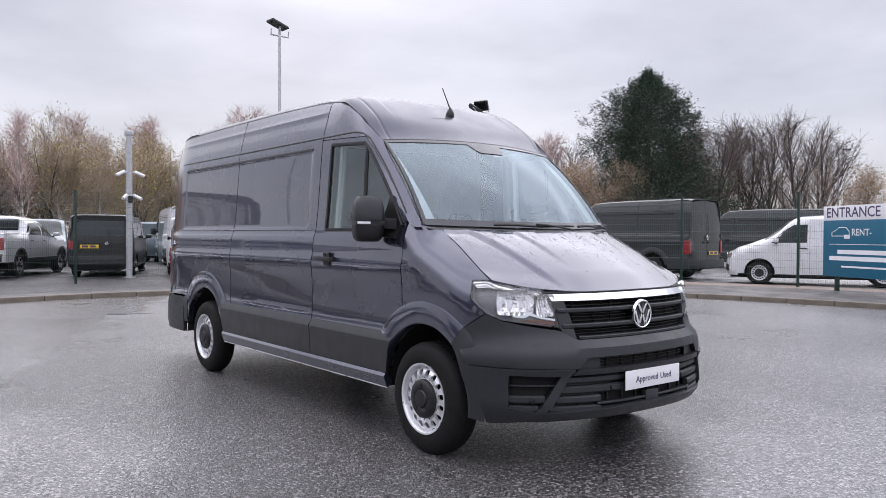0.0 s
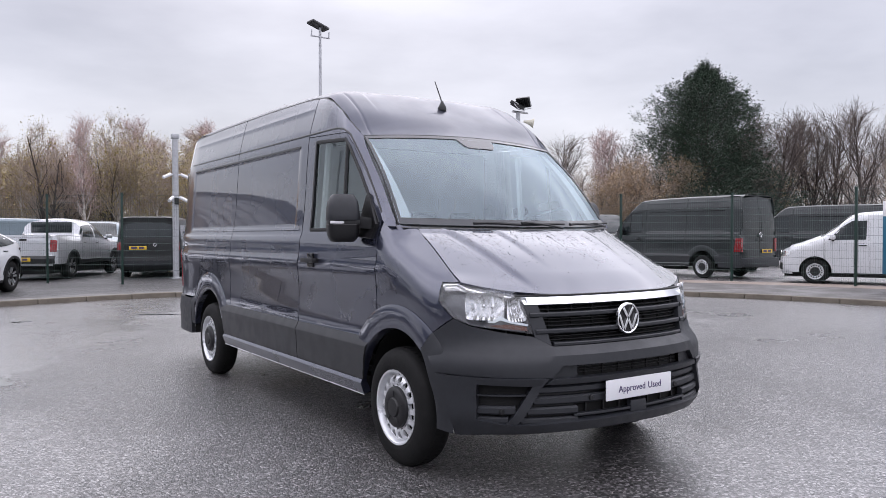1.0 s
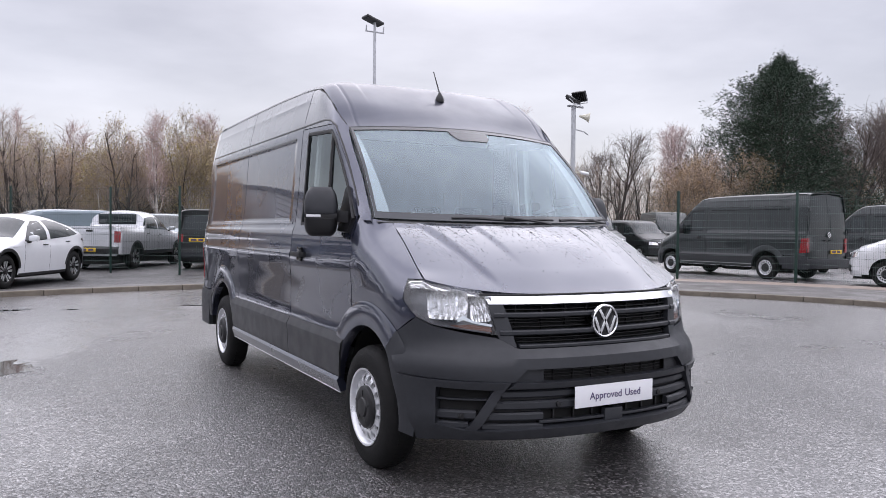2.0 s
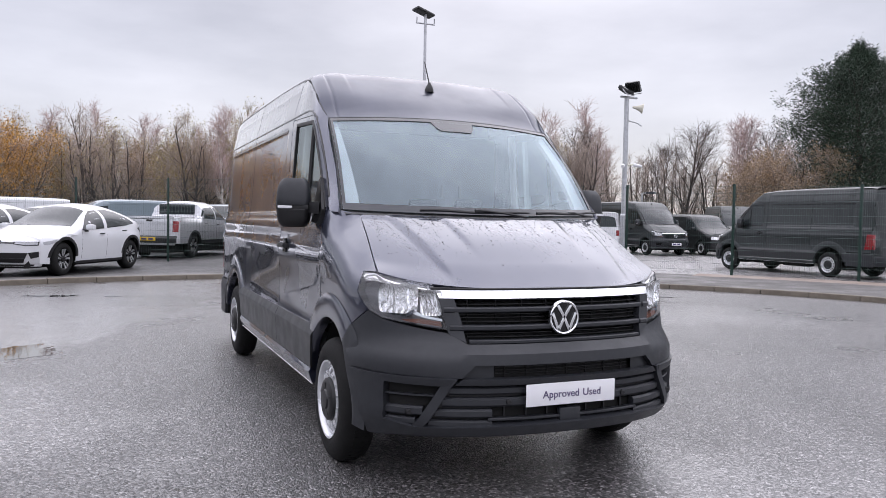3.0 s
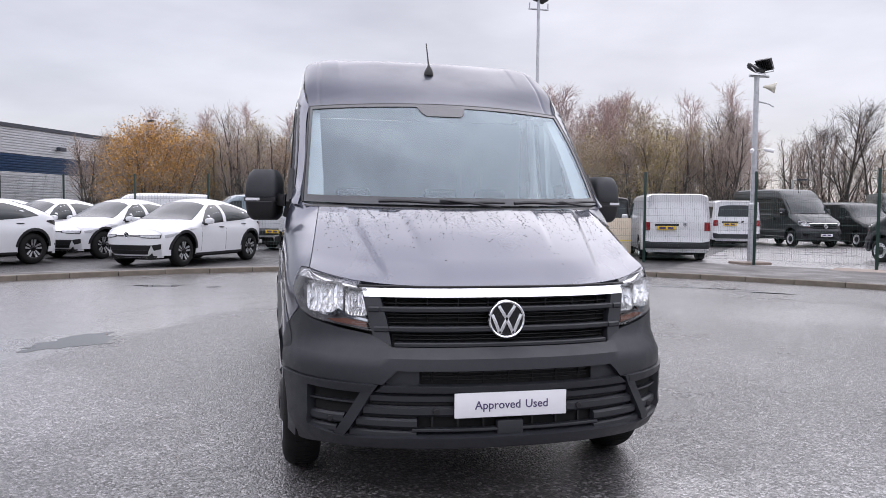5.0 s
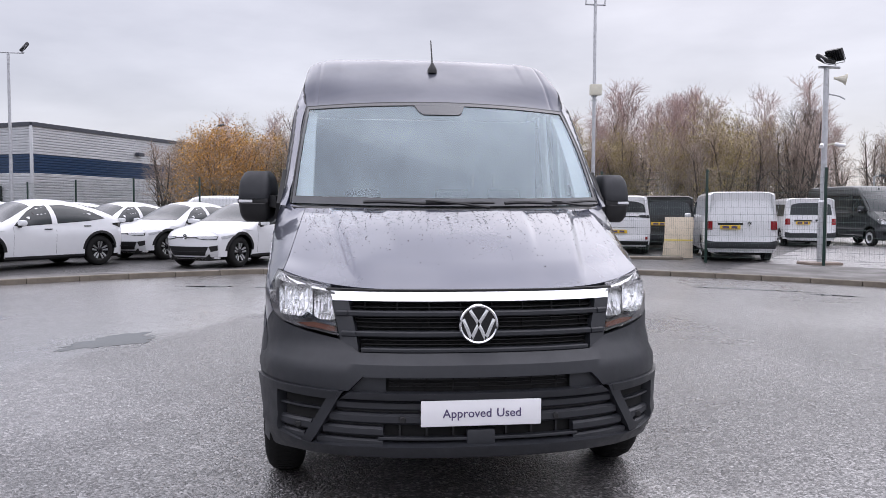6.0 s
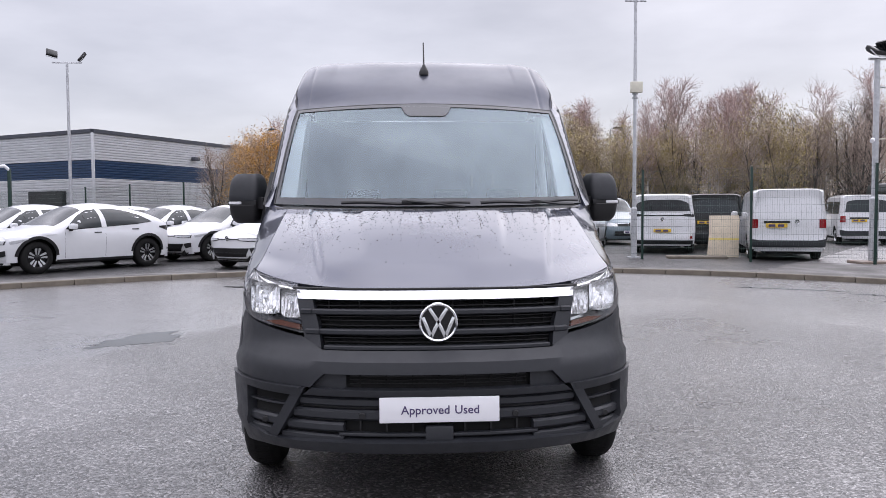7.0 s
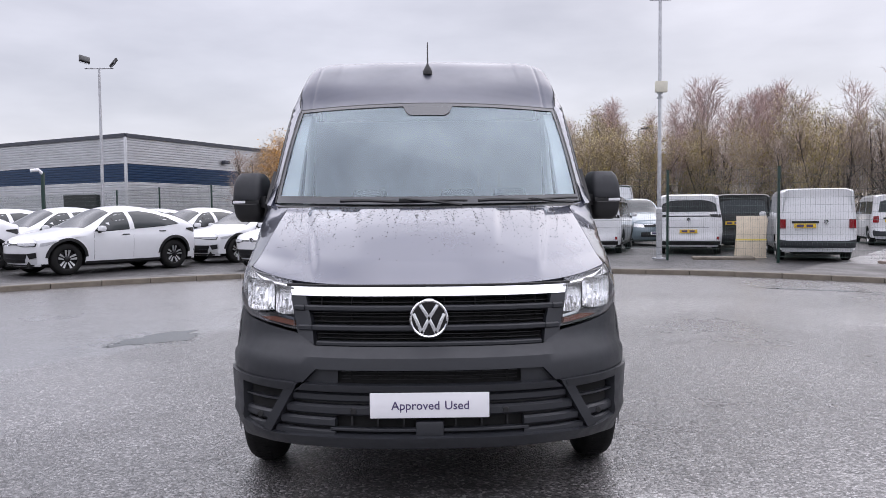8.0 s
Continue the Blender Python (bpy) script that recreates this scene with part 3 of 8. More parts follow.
def roof_z(x, y):
    zs, zt = lerp_table(SHOULDER_Z, y), curve_table(ROOF_Z, y)
    share = abs(x) / (curve_table(SIDE_W, zs) * plan_scale(y, zs))
    lo, hi = 0.0, 1.0
    for _ in range(30):
        q = (lo + hi) / 2
        lo, hi = (q, hi) if roof_section(y, q) > share else (lo, q)
    z = zs + (zt - zs) * lo
    # the cap's front edge sits on the top of the windscreen
    run = y - 0.628 - 0.111 * (x / 0.81) ** 2
    if run < 0.2:
        sill = 2.049 - 0.027 * (x / 0.81) ** 2 + 0.66 * max(0.0, run)
        z = sill + (z - sill) * smooth01((run - 0.02) / 0.16)
    # pressed seams of the cap above the windscreen, and two fading ribs inside them
    fade = smooth01((1.9 - y) / 0.3)
    z -= 0.007 * math.exp(-((abs(x) - 0.755 + 0.045 * (y - 0.7)) / 0.009) ** 2) * fade
    z += 0.006 * smooth01((abs(x) - 0.60 + 0.04 * (y - 0.7)) / 0.03) * smooth01((y - 0.85) / 0.3) * fade
    return z


def bonnet_edge_y(x):
    return -0.795 + 0.33 * (abs(x) / 0.867) ** 3.0


def cowl_y(x):
    return -0.12 + 0.27 * (abs(x) / 0.875) ** 2.2


def bonnet_at(x, s):
    y0, y1 = bonnet_edge_y(x), cowl_y(x)
    z0, z1 = 1.030 + 0.068 * (abs(x) / 0.867) ** 4.5, 1.385 + 0.015 * (x / 0.875) ** 2
    z = z0 + (z1 - z0) * (s + 0.07 * math.sin(math.pi * s)) - 0.012 * (abs(x) / 0.84) ** 6 * math.sin(math.pi * min(1.0, s * 1.2 + 0.0) if s < 0.83 else math.pi)
    xr = 0.52 + 0.14 * s
    z += 0.020 * (smooth01((xr + 0.020 - abs(x)) / 0.040) - 0.5) * smooth01(s / 0.25) * smooth01((1.0 - s) / 0.10)
    z += 0.011 * smooth01((0.33 + 0.07 * s - abs(x)) / 0.040) * smooth01((s - 0.25) / 0.4) * smooth01((1.0 - s) / 0.10)
    return Vector((x, y0 + (y1 - y0) * s, z))


BONNET_X = [(0.0, 0.864), (0.3, 0.842), (0.6, 0.819), (1.0, 0.790)]


def wing_lines():
    """The wing's upper edge follows the bonnet's side: tables of height and half width over y."""
    zt, xt = [(-0.70, 1.03)], [(-0.70, 0.80)]
    for k in range(6):
        s = k / 5
        x = curve_table(BONNET_X, s) + 0.004
        p = bonnet_at(x, s)
        zt.append((p.y, p.z - 0.003))
        xt.append((p.y, x))
    return zt + [(0.18, 1.418), (0.27, 1.44)], xt + [(0.12, 0.83), (0.18, 0.885), (0.27, 0.925)]


WING_Z, WING_X = wing_lines()


def screen_at(u, s):
    """Windscreen: u from -1 to 1 across, s from 0 at the cowl to 1 at the roof."""
    xb, xt = u * 0.872, u * 0.81
    b = Vector((xb, cowl_y(xb) + 0.02, 1.40 + 0.018 * u * u))
    t = Vector((xt, 0.62 + 0.111 * u * u, 2.045 - 0.027 * u * u))
    p = b.lerp(t, s)
    p.y -= 0.025 * math.sin(math.pi * s)
    p.z += 0.02 * math.sin(math.pi * s)
    return p


def arch(y, r, a0, a1, n=16):
    return arc_pts(y, HUB, r, a0, a1, n)


def both_sides(name, polys, parent, material, lip=0.012, step=0.06, ucuts=(), vcuts=(), out=0.0, sides=(-1, 1), label="", pillar=False):
    """A panel of the body's side, once on each side."""
    bm = patch(polys, lambda y, z: Vector((side_x(y, z, pillar) + out, y, z)), step, ucuts, vcuts, lip, inward=(0, polys[0][0][0], 1.0))
    obs = []
    for s in sides:
        c = bm.copy() if s > 0 else mirror_bm(bm)
        obs.append(part(name, c, material, parent, label))
    bm.free()
    return obs


def side_strip(name, line, h, out, parent, material, sides=(-1, 1), label="", inn=0.004):
    """A raised strip that runs along a line of (y, z) on the body's side."""
    obs = []
    for s in sides:
        bm = bmesh.new()
        path = []
        for y, z in line:
            e = 0.004
            g = Vector((0, 0, 2 * e)) + Vector((side_x(y, z + e) - side_x(y, z - e), 0, 0))
            g.normalize()
            n_ = Vector((g.z, 0, -g.x))
            path.append((Vector((s * side_x(y, z), y, z)), Vector((s * n_.x, 0, n_.z)), Vector((s * g.x, 0, g.z))))
        sweep(bm, path, [(-inn, -h / 2), (out * 0.7, -h / 2), (out, -h / 2 + 0.3 * h), (out, h / 2 - 0.3 * h), (out * 0.7, h / 2), (-inn, h / 2)])
        obs.append(part(name, bm, material, parent, label))
    return obs


def front_strip(name, x0, x1, z0, z1, h0, h1, out, inn, parent, material, n=24, label=""):
    """A bar along the rounded front from (x0, z0) to (x1, z1), h high; out and inn are measured from the front's surface."""
    bm = bmesh.new()
    path = []
    secs = []
    for i in range(n + 1):
        t = i / n
        x, z, h = x0 + (x1 - x0) * t, z0 + (z1 - z0) * t, h0 + (h1 - h0) * t
        y = front_y(x, z)
        e = 0.01
        nx = (front_y(x + e, z) - front_y(x - e, z)) / (2 * e)
        d = Vector((nx, -1, 0)).normalized()
        if abs(x) > 0.9:
            d = Vector((math.copysign(0.9, x), -0.44, 0))
        ring = []
        for s, u in ((-inn, -h / 2), (out - 0.25 * h, -h / 2), (out, -h * 0.28), (out, h * 0.28), (out - 0.25 * h, h / 2), (-inn, h / 2)):
            ring.append(bm.verts.new(Vector((x, y, z + u)) + d * s))
        secs.append(ring)
    for A, B in zip(secs, secs[1:]):
        for k in range(6):
            bm.faces.new((A[k], A[(k + 1) % 6], B[(k + 1) % 6], B[k]))
    bm.faces.new(secs[0][::-1])
    bm.faces.new(secs[-1])
    bmesh.ops.recalc_face_normals(bm, faces=bm.faces)
    return part(name, bm, material, parent, label)


def front_patch(name, polys, parent, material, out=0.0, lip=0.012, step=0.05, label="", xc=(), zc=()):
    bm = patch(polys, lambda x, z: Vector((x, front_y(x, z) - out, z)), step, xc, zc, lip, inward=(0, 0.5, 0.7))
    return part(name, bm, material, parent, label)


def wrap_u(z, x=None, y=None):
    """Place along the front's rounded plan, from 0 in the middle, of the point at half width x or at depth y."""
    zc = min(z, 1.04)
    if x is not None:
        w = curve_table(SIDE_W, zc) * (1 - 0.042 * smooth01((zc - 0.93) / 0.15))
        a = math.asin(min(1.0, abs(x) / w) ** (NOSE_M / 2))
    else:
        a = math.acos(min(1.0, max(0.0, (NOSE_BACK - y) / (NOSE_BACK - nose_y(zc)))) ** (NOSE_M / 2))
    return 0.8 * math.copysign(a, x if x is not None else 1)


def wrap_at(out=0.0):
    """Surface of the front that runs on round the corners into the sides."""
    def put(u, z):
        zc = min(z, 1.04)
        a = min(abs(u) / 0.8, 1.5705)
        w = curve_table(SIDE_W, zc) * (1 - 0.042 * smooth01((zc - 0.93) / 0.15))
        x = w * math.sin(a) ** (2 / NOSE_M)
        y = NOSE_BACK - (NOSE_BACK - nose_y(zc)) * math.cos(a) ** (2 / NOSE_M)
        y += 0.03 * max(0.0, z - 1.0) / 0.09 * smooth01((-0.35 - y) / 0.15)
        if z > 0.86:
            k = smooth01((y + 0.62) / 0.17)
            x += (side_x(y, z) - x) * k
        n = Vector((min(0.0, 0.5 - x) * (0.4 + 0.9 * smooth01((y + 0.75) / 0.40)), -0.05 - y)).normalized()
        return Vector((math.copysign(x - n.x * out, u), y - n.y * out, z))
    return put


def wrap_poly(pts, s=1):
    """Outline from points (x, z) of the front and ('y', y, z) of the side, for one side."""
    return [(s * (wrap_u(p[2], y=p[1]) if p[0] == "y" else wrap_u(p[1], x=p[0])), p[2] if p[0] == "y" else p[1]) for p in pts]


def wrap_patch(name, polys, parent, material, out=0.0, lip=0.012, step=0.045, label=""):
    return part(name, patch(polys, wrap_at(out), step, (), (), lip, inward=(0, 0.4, 0.7)), material, parent, label)


def flip(poly):
    return [(-x, z) for x, z in poly][::-1]


def steel_wheel(parent, x, y, side, r=0.346, w=0.19, alloy=False):
    """Wheel with a tyre, a pressed steel rim with round holes and a black centre cap; side is +1 or -1."""
    wheel = new("wheel")
    wheel.parent = parent
    wheel.matrix_basis = pose(x, y, r - 0.004)
    if side < 0:
        wheel.matrix_basis = wheel.matrix_basis @ pose(0, 0, 0, 0, 0, 180)
    rr = r * 0.60
    bm = bmesh.new()
    o = 0.0
    prof = [(-w, rr), (-w - 0.004, rr + 0.03), (-w, r - 0.055), (-w + 0.010, r - 0.027), (-w + 0.027, r - 0.010), (-w + 0.052, r), (-w * 0.5, r + 0.003), (-0.052, r), (-0.027, r - 0.010), (-0.010, r - 0.027), (0.0, r - 0.055), (0.005, rr + 0.045), (0.0, rr + 0.015), (-0.012, rr)]
    revolve(bm, prof, (o, 0, 0), "x", 48)
    # tread grooves and sidewall ribs
    tyre = part("tyre", bm, M_RUBBER, wheel)
    bm = bmesh.new()
    for k in range(56):
        a = 2 * math.pi * k / 56
        for c, hw in ((-0.078, 0.018), (-w + 0.078, 0.018)):
            box(bm, (c - hw, -0.0085, r - 0.006), (c + hw, 0.0085, r + 0.0035), 0, pose(0, 0, 0, math.degrees(a)))
    tagged(part("tread_block", bm, M_RUBBER, wheel), kind="stuff")
    bm = bmesh.new()
    if not alloy:
        # rim ring and disc with a ring of holes
        revolve(bm, [(-0.16, rr - 0.012), (-0.03, rr - 0.012), (-0.006, rr - 0.004), (0.002, rr + 0.002), (0.004, rr + 0.012), (-0.012, rr + 0.012)], (0, 0, 0), "x", 48)
        revolve(bm, [(-0.02, rr - 0.004), (-0.028, rr - 0.010), (-0.030, rr - 0.014)], (0, 0, 0), "x", 48)
        holes = 16
        r_out, r_in, r_mid = rr - 0.014, rr * 0.60, rr * 0.785
        for k in range(holes):
            a0, a1 = 2 * math.pi * k / holes, 2 * math.pi * (k + 1) / holes
            am = (a0 + a1) / 2
            inner, outer, ring2 = [], [], []
            npt = 14
            for i in range(npt):
                q = 2 * math.pi * i / npt
                rad, tan = math.cos(q), math.sin(q)
                hr, ht = 0.0225, 0.0175
                rh = r_mid + hr * rad
                ah = am + ht * tan / r_mid
                inner.append((rh, ah))
                # box boundary point in the same direction
                hx, hy = (r_out - r_mid) if rad >= 0 else (r_mid - r_in), (a1 - a0) / 2 * r_mid
                t = min(hx / max(1e-6, abs(rad)), hy / max(1e-6, abs(tan)))
                outer.append((r_mid + t * rad, am + t * tan / r_mid))

            def at(rad, ang):
                h = -0.030 + 0.012 * smooth01((r_out - rad) / (r_out - r_in)) + 0.016 * math.sin(math.pi * (r_out - rad) / (r_out - r_in))
                return Vector((h, rad * math.cos(ang), rad * math.sin(ang)))
            vi = [bm.verts.new(at(*p)) for p in inner]
            vo = [bm.verts.new(at(*p)) for p in outer]
            vd = [bm.verts.new(at(*p) - Vector((0.018, 0, 0))) for p in inner]
            for i in range(npt):
                j = (i + 1) % npt
                bm.faces.new((vo[i], vo[j], vi[j], vi[i]))
                bm.faces.new((vi[i], vi[j], vd[j], vd[i]))
        revolve(bm, [(-0.018, r_in + 0.001), (-0.012, r_in * 0.9), (-0.012, 0.06)], (0, 0, 0), "x", 40)
        bmesh.ops.remove_doubles(bm, verts=bm.verts, dist=0.0015)
        bmesh.ops.recalc_face_normals(bm, faces=bm.faces)
        part("rim", bm, M_STEEL, wheel, "silver steel rim with round holes")
        bm = bmesh.new()
        revolve(bm, [(-0.014, rr * 0.59), (0.004, rr * 0.57), (0.014, rr * 0.50), (0.016, rr * 0.32), (0.012, rr * 0.28), (0.022, rr * 0.25), (0.026, 0.0)], (0, 0, 0), "x", 40)
        for k in range(5):
            a = 360 * k / 5
            box(bm, (0.010, -0.006, rr * 0.30), (0.019, 0.006, rr * 0.47), 0.002, pose(0, 0, 0, a))
        part("centre_cap", bm, M_BLACK, wheel, "black plastic centre cap")
    else:
        revolve(bm, [(-0.16, rr - 0.012), (-0.03, rr - 0.012), (-0.004, rr - 0.002), (0.002, rr + 0.006), (-0.012, rr + 0.012)], (0, 0, 0), "x", 40)
        revolve(bm, [(-0.03, 0.075), (-0.008, 0.065), (0.0, 0.045), (0.0, 0.0)], (0, 0, 0), "x", 24)
        for k in range(5):
            box(bm, (-0.05, -0.045, 0.04), (-0.03, 0.045, rr - 0.01), 0.004, pose(0, 0, 0, 72 * k))
        part("rim", bm, M_GLOSSB, wheel, "black alloy rim")
        for k in range(5):
            for d in (-1, 1):
                v = [(-0.030, d * 0.010, 0.055), (-0.030, d * 0.034, 0.055), (-0.006, d * 0.020 + 0.012, rr - 0.004), (-0.006, d * 0.072 + 0.012, rr - 0.008)]
                bl = bmesh.new()
                q = [bl.verts.new(c) for c in v] + [bl.verts.new((c[0] - 0.02, c[1], c[2])) for c in v]
                for ix in ((0, 1, 3, 2), (4, 6, 7, 5), (0, 2, 6, 4), (1, 5, 7, 3), (2, 3, 7, 6), (0, 4, 5, 1)):
                    bl.faces.new([q[i] for i in ix])
                bmesh.ops.recalc_face_normals(bl, faces=bl.faces)
                bmesh.ops.transform(bl, matrix=pose(0, 0, 0, 72 * k), verts=bl.verts)
                part("spoke", bl, M_ALLOY, wheel, "bright machined spoke", smooth=0)
    bm = bmesh.new()
    revolve(bm, [(-0.06, 0.0), (-0.06, rr * 0.98), (-0.10, rr * 0.98), (-0.10, 0.0)], (0, 0, 0), "x", 32)
    part("brake_disc", bm, M_DARK, wheel)
    return wheel


def roundel(parent, m, r, plain=False):
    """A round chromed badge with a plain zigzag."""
    badge = new("badge")
    badge.parent = parent
    badge.matrix_basis = m
    bm = bmesh.new()
    revolve(bm, [(0.0, r), (-0.014, r * 0.98), (-0.018, r * 0.93), (-0.014, r * 0.86), (0.0, r * 0.84)], (0, 0, 0), "y", 44)
    part("ring", bm, M_CHROME, badge)
    bm = bmesh.new()
    revolve(bm, [(-0.004, r * 0.86), (-0.005, 0.0)], (0, 0, 0), "y", 40)
    part("disc", bm, M_GLOSSB, badge)
    k = r * 0.85
    # two chevrons, one above the other
    for pts in ([(-0.50, 0.80), (0.0, -0.10 + 0.12), (0.50, 0.80)], [(-0.90, 0.28), (-0.42, -0.86), (0.0, 0.02), (0.42, -0.86), (0.90, 0.28)]):
        for (x0, z0), (x1, z1) in zip(pts, pts[1:]):
            d = Vector((x1 - x0, 0, z1 - z0)) * k
            ln = d.length
            ang = math.degrees(math.atan2(d.x, d.z))
            part("stroke", one_box((-0.105 * k, -0.013, -0.03 * k), (0.105 * k, -0.004, ln + 0.03 * k), 0.002, pose(x0 * k, 0, z0 * k, 0, ang, 0)), M_CHROME, badge)
    return badge


def number_plate(parent, m, material, words="", w=0.52, h=0.111):
    plate = new("number_plate")
    plate.parent = parent
    plate.matrix_basis = m
    part("plate", one_box((-w / 2, -0.006, -h / 2), (w / 2, 0, h / 2), 0.004), material, plate)
    if words:
        for word, x in zip(words.split(), (-0.061, 0.119)):
            part("lettering", text_bm(word, 0.0525, pose(x, -0.0072, -0.002, 90, 0, 0)), M_INK, plate, "dark printed word", smooth=0)
    else:
        for a, b in ((-0.20, -0.03), (0.03, 0.18)):
            part("bar", one_box((a, -0.0085, -h * 0.28), (b, -0.0062, h * 0.28)), M_INK, plate, smooth=0)
    return plate


def build_van(name, label, paint, group, m, main=True, rear_plate=False, front_words=""):
    """A high-roof panel van with all its parts."""
    van = thing(name, label, "van", group, m)
    R = 0.47
    fy, ry = 0.0, WHEELBASE
    # --- body sides ---
    wing_top = [(y, curve_table(WING_Z, y) - 0.0001) for y in np.linspace(0.264, -0.455, 44)]
    a_hi = math.degrees(math.asin((0.735 - HUB) / R))
    a_front = math.degrees(math.acos(-0.335 / R))
    wing = wing_top + [(-0.343, 1.094), (-0.366, 0.99), (-0.464, 0.906), (-0.335, 0.820)] + arch(fy, R, math.degrees(math.acos(-0.245 / R)), math.degrees(math.acos(0.264 / R)), 14)
    both_sides("front_wing", [wing], van, paint, step=0.05)
    win = [(1.315, 1.39), (1.315, 2.03), (0.85, 2.005), (0.77, 1.945), (0.60, 1.765), (0.305, 1.425), (0.325, 1.39)]
    door_hi = [(1.455, 2.075), (0.85, 2.05), (0.73, 1.955), (0.55, 1.77), (0.274, 1.46)]
    rear_half = [(0.85, 0.715), (1.455, 0.715), door_hi[0], door_hi[1], win[2], win[1], win[0], (0.85, 1.39)]
    front_half = [(0.274, 0.74), (0.30, 0.715), (0.85, 0.715), (0.85, 1.39), win[6], win[5], win[4], win[3], win[2], door_hi[1], door_hi[2], door_hi[3], door_hi[4]]
    doors = both_sides("front_door", [rear_half, front_half], van, paint, step=0.06, lip=0.03)
    for door, s in zip(doors, (-1, 1)):
        bm = patch([win], lambda y, z: Vector((side_x(y, z) - 0.007, y, z)), 0.08, lip=0, inward=(0, 0.8, 1.5))
        g = part("window_glass", bm if s > 0 else mirror_bm(bm), M_SGLASS if main else M_CARGLASS, door)
        g.visible_shadow = not main
        bm = bmesh.new()
        pts = win + [win[0]]
        for (y0, z0), (y1, z1) in zip(pts, pts[1:]):
            n = max(2, int(math.hypot(y1 - y0, z1 - z0) / 0.08))
            path = []
            for i in range(n + 1):
                y, z = y0 + (y1 - y0) * i / n, z0 + (z1 - z0) * i / n
                dv = Vector((0, y1 - y0, z1 - z0)).normalized()
                path.append((Vector((s * (side_x(y, z) + 0.003), y, z)), Vector((s, 0, 0)), Vector((s, 0, 0)).cross(dv)))
            sweep(bm, path, [(-0.02, -0.012), (0.0, -0.012), (0.002, 0.0), (0.0, 0.012), (-0.02, 0.012)])
        part("window_seal", bm, M_BLACK, door)
        bm = bmesh.new()
        tube(bm, [(s * (side_x(0.80, z) - 0.006), 0.80 + (z - 1.39) * 0.03, z) for z in (1.39, 1.6, 1.8, 1.97)], 0.014, sides=6)
        part("window_divider", bm, M_BLACK, door)
        # handle in a dished recess
        bm = bmesh.new()
        x = side_x(1.2, 1.17)
        box(bm, (s * (x + 0.002) - 0.012, 1.165, 1.125), (s * (x + 0.002) + 0.006, 1.255, 1.225), 0.006)
        part("handle_recess", bm, M_GLOSSB, door)
        bm = bmesh.new()
        sweep(bm, [(Vector((s * (x + o), y, 1.175)), Vector((s, 0, 0)), Vector((0, 0, 1))) for y, o in ((1.09, 0.012), (1.11, 0.034), (1.21, 0.042), (1.31, 0.034), (1.33, 0.012))],
              [(-0.012, -0.014), (0.006, -0.016), (0.010, 0.0), (0.006, 0.016), (-0.012, 0.014)])
        part("door_handle", bm, M_BLACK, door)
        # mirror on its arm
        mir = new("door_mirror")
        mir.parent = van
        mir.matrix_basis = Matrix.Translation((s * 1.088, 0.530 + 0.03 * s, 1.456)) @ pose(0, 0, 0, 0, 0, 20 * s)
        for nm, zb, zt, hw, hd, top_taper, mt in (("housing", -0.012, 0.152, 0.104, 0.088, 0.34, M_PLAST), ("lower_housing", -0.036, -0.146, 0.102, 0.085, 0.30, M_BLACK)):
            hs = bmesh.new()
            rows = []
            for t_ in (0.0, 0.03, 0.25, 0.5, 0.7, 0.82, 0.91, 0.97, 1.0):
                sc = 1 - top_taper * t_**5 - 0.05 * t_
                if t_ == 0.0:
                    sc *= 0.975
                ring = []
                for k in range(32):
                    a = 2 * math.pi * k / 32
                    cx = math.copysign(abs(math.cos(a)) ** 0.42, math.cos(a))
                    cy = math.copysign(abs(math.sin(a)) ** 0.55, math.sin(a))
                    ring.append(hs.verts.new((cx * hw * sc, cy * hd * sc + 0.012 * t_, zb + (zt - zb) * t_)))
                rows.append(ring)
            for A, B in zip(rows, rows[1:]):
                for k in range(32):
                    hs.faces.new((A[k], A[(k + 1) % 32], B[(k + 1) % 32], B[k]))
            hs.faces.new(rows[0][::-1])
            hs.faces.new(rows[-1])
            bmesh.ops.recalc_face_normals(hs, faces=hs.faces)
            part(nm, hs, mt, mir)
        part("indicator_lens", one_box((0.0 if s > 0 else -0.088, -0.082, -0.033), (0.088 if s > 0 else 0.0, -0.03, -0.015), 0.006), M_PLATEW, mir, "clear indicator lens")
        part("gap_strip", one_box((-0.096, -0.078, -0.038), (0.096, 0.080, -0.010), 0.004), M_BLACK, mir)
        bm = bmesh.new()
        sweep(bm, [(Vector((-s * 0.06, 0.0, -0.02)), Vector((0, 1, 0)), Vector((0, 0, 1))), (Vector((-s * 0.11, -0.01, -0.025)), Vector((0, 1, 0)), Vector((0, 0, 1))),
                   (Vector((-s * 0.165, -0.06, -0.03)), Vector((0, 1, 0)), Vector((0, 0, 1)))], [(-0.05, -0.035), (0.05, -0.035), (0.055, 0.0), (0.05, 0.035), (-0.05, 0.035), (-0.055, 0.0)])
        part("arm", bm, M_BLACK, mir)
        # moulded foot on the door, tapering up the pillar
        foot = [(0.33, 1.335), (0.50, 1.345), (0.52, 1.46), (0.46, 1.60), (0.44, 1.62), (0.36, 1.50), (0.30, 1.42)]
        bm = patch([foot], lambda y, z: Vector((side_x(y, z) + 0.022, y, z)), 0.05, lip=0.03, inward=(0, 0.4, 1.4))
        part("mirror_foot", bm if s > 0 else mirror_bm(bm), M_BLACK, door)
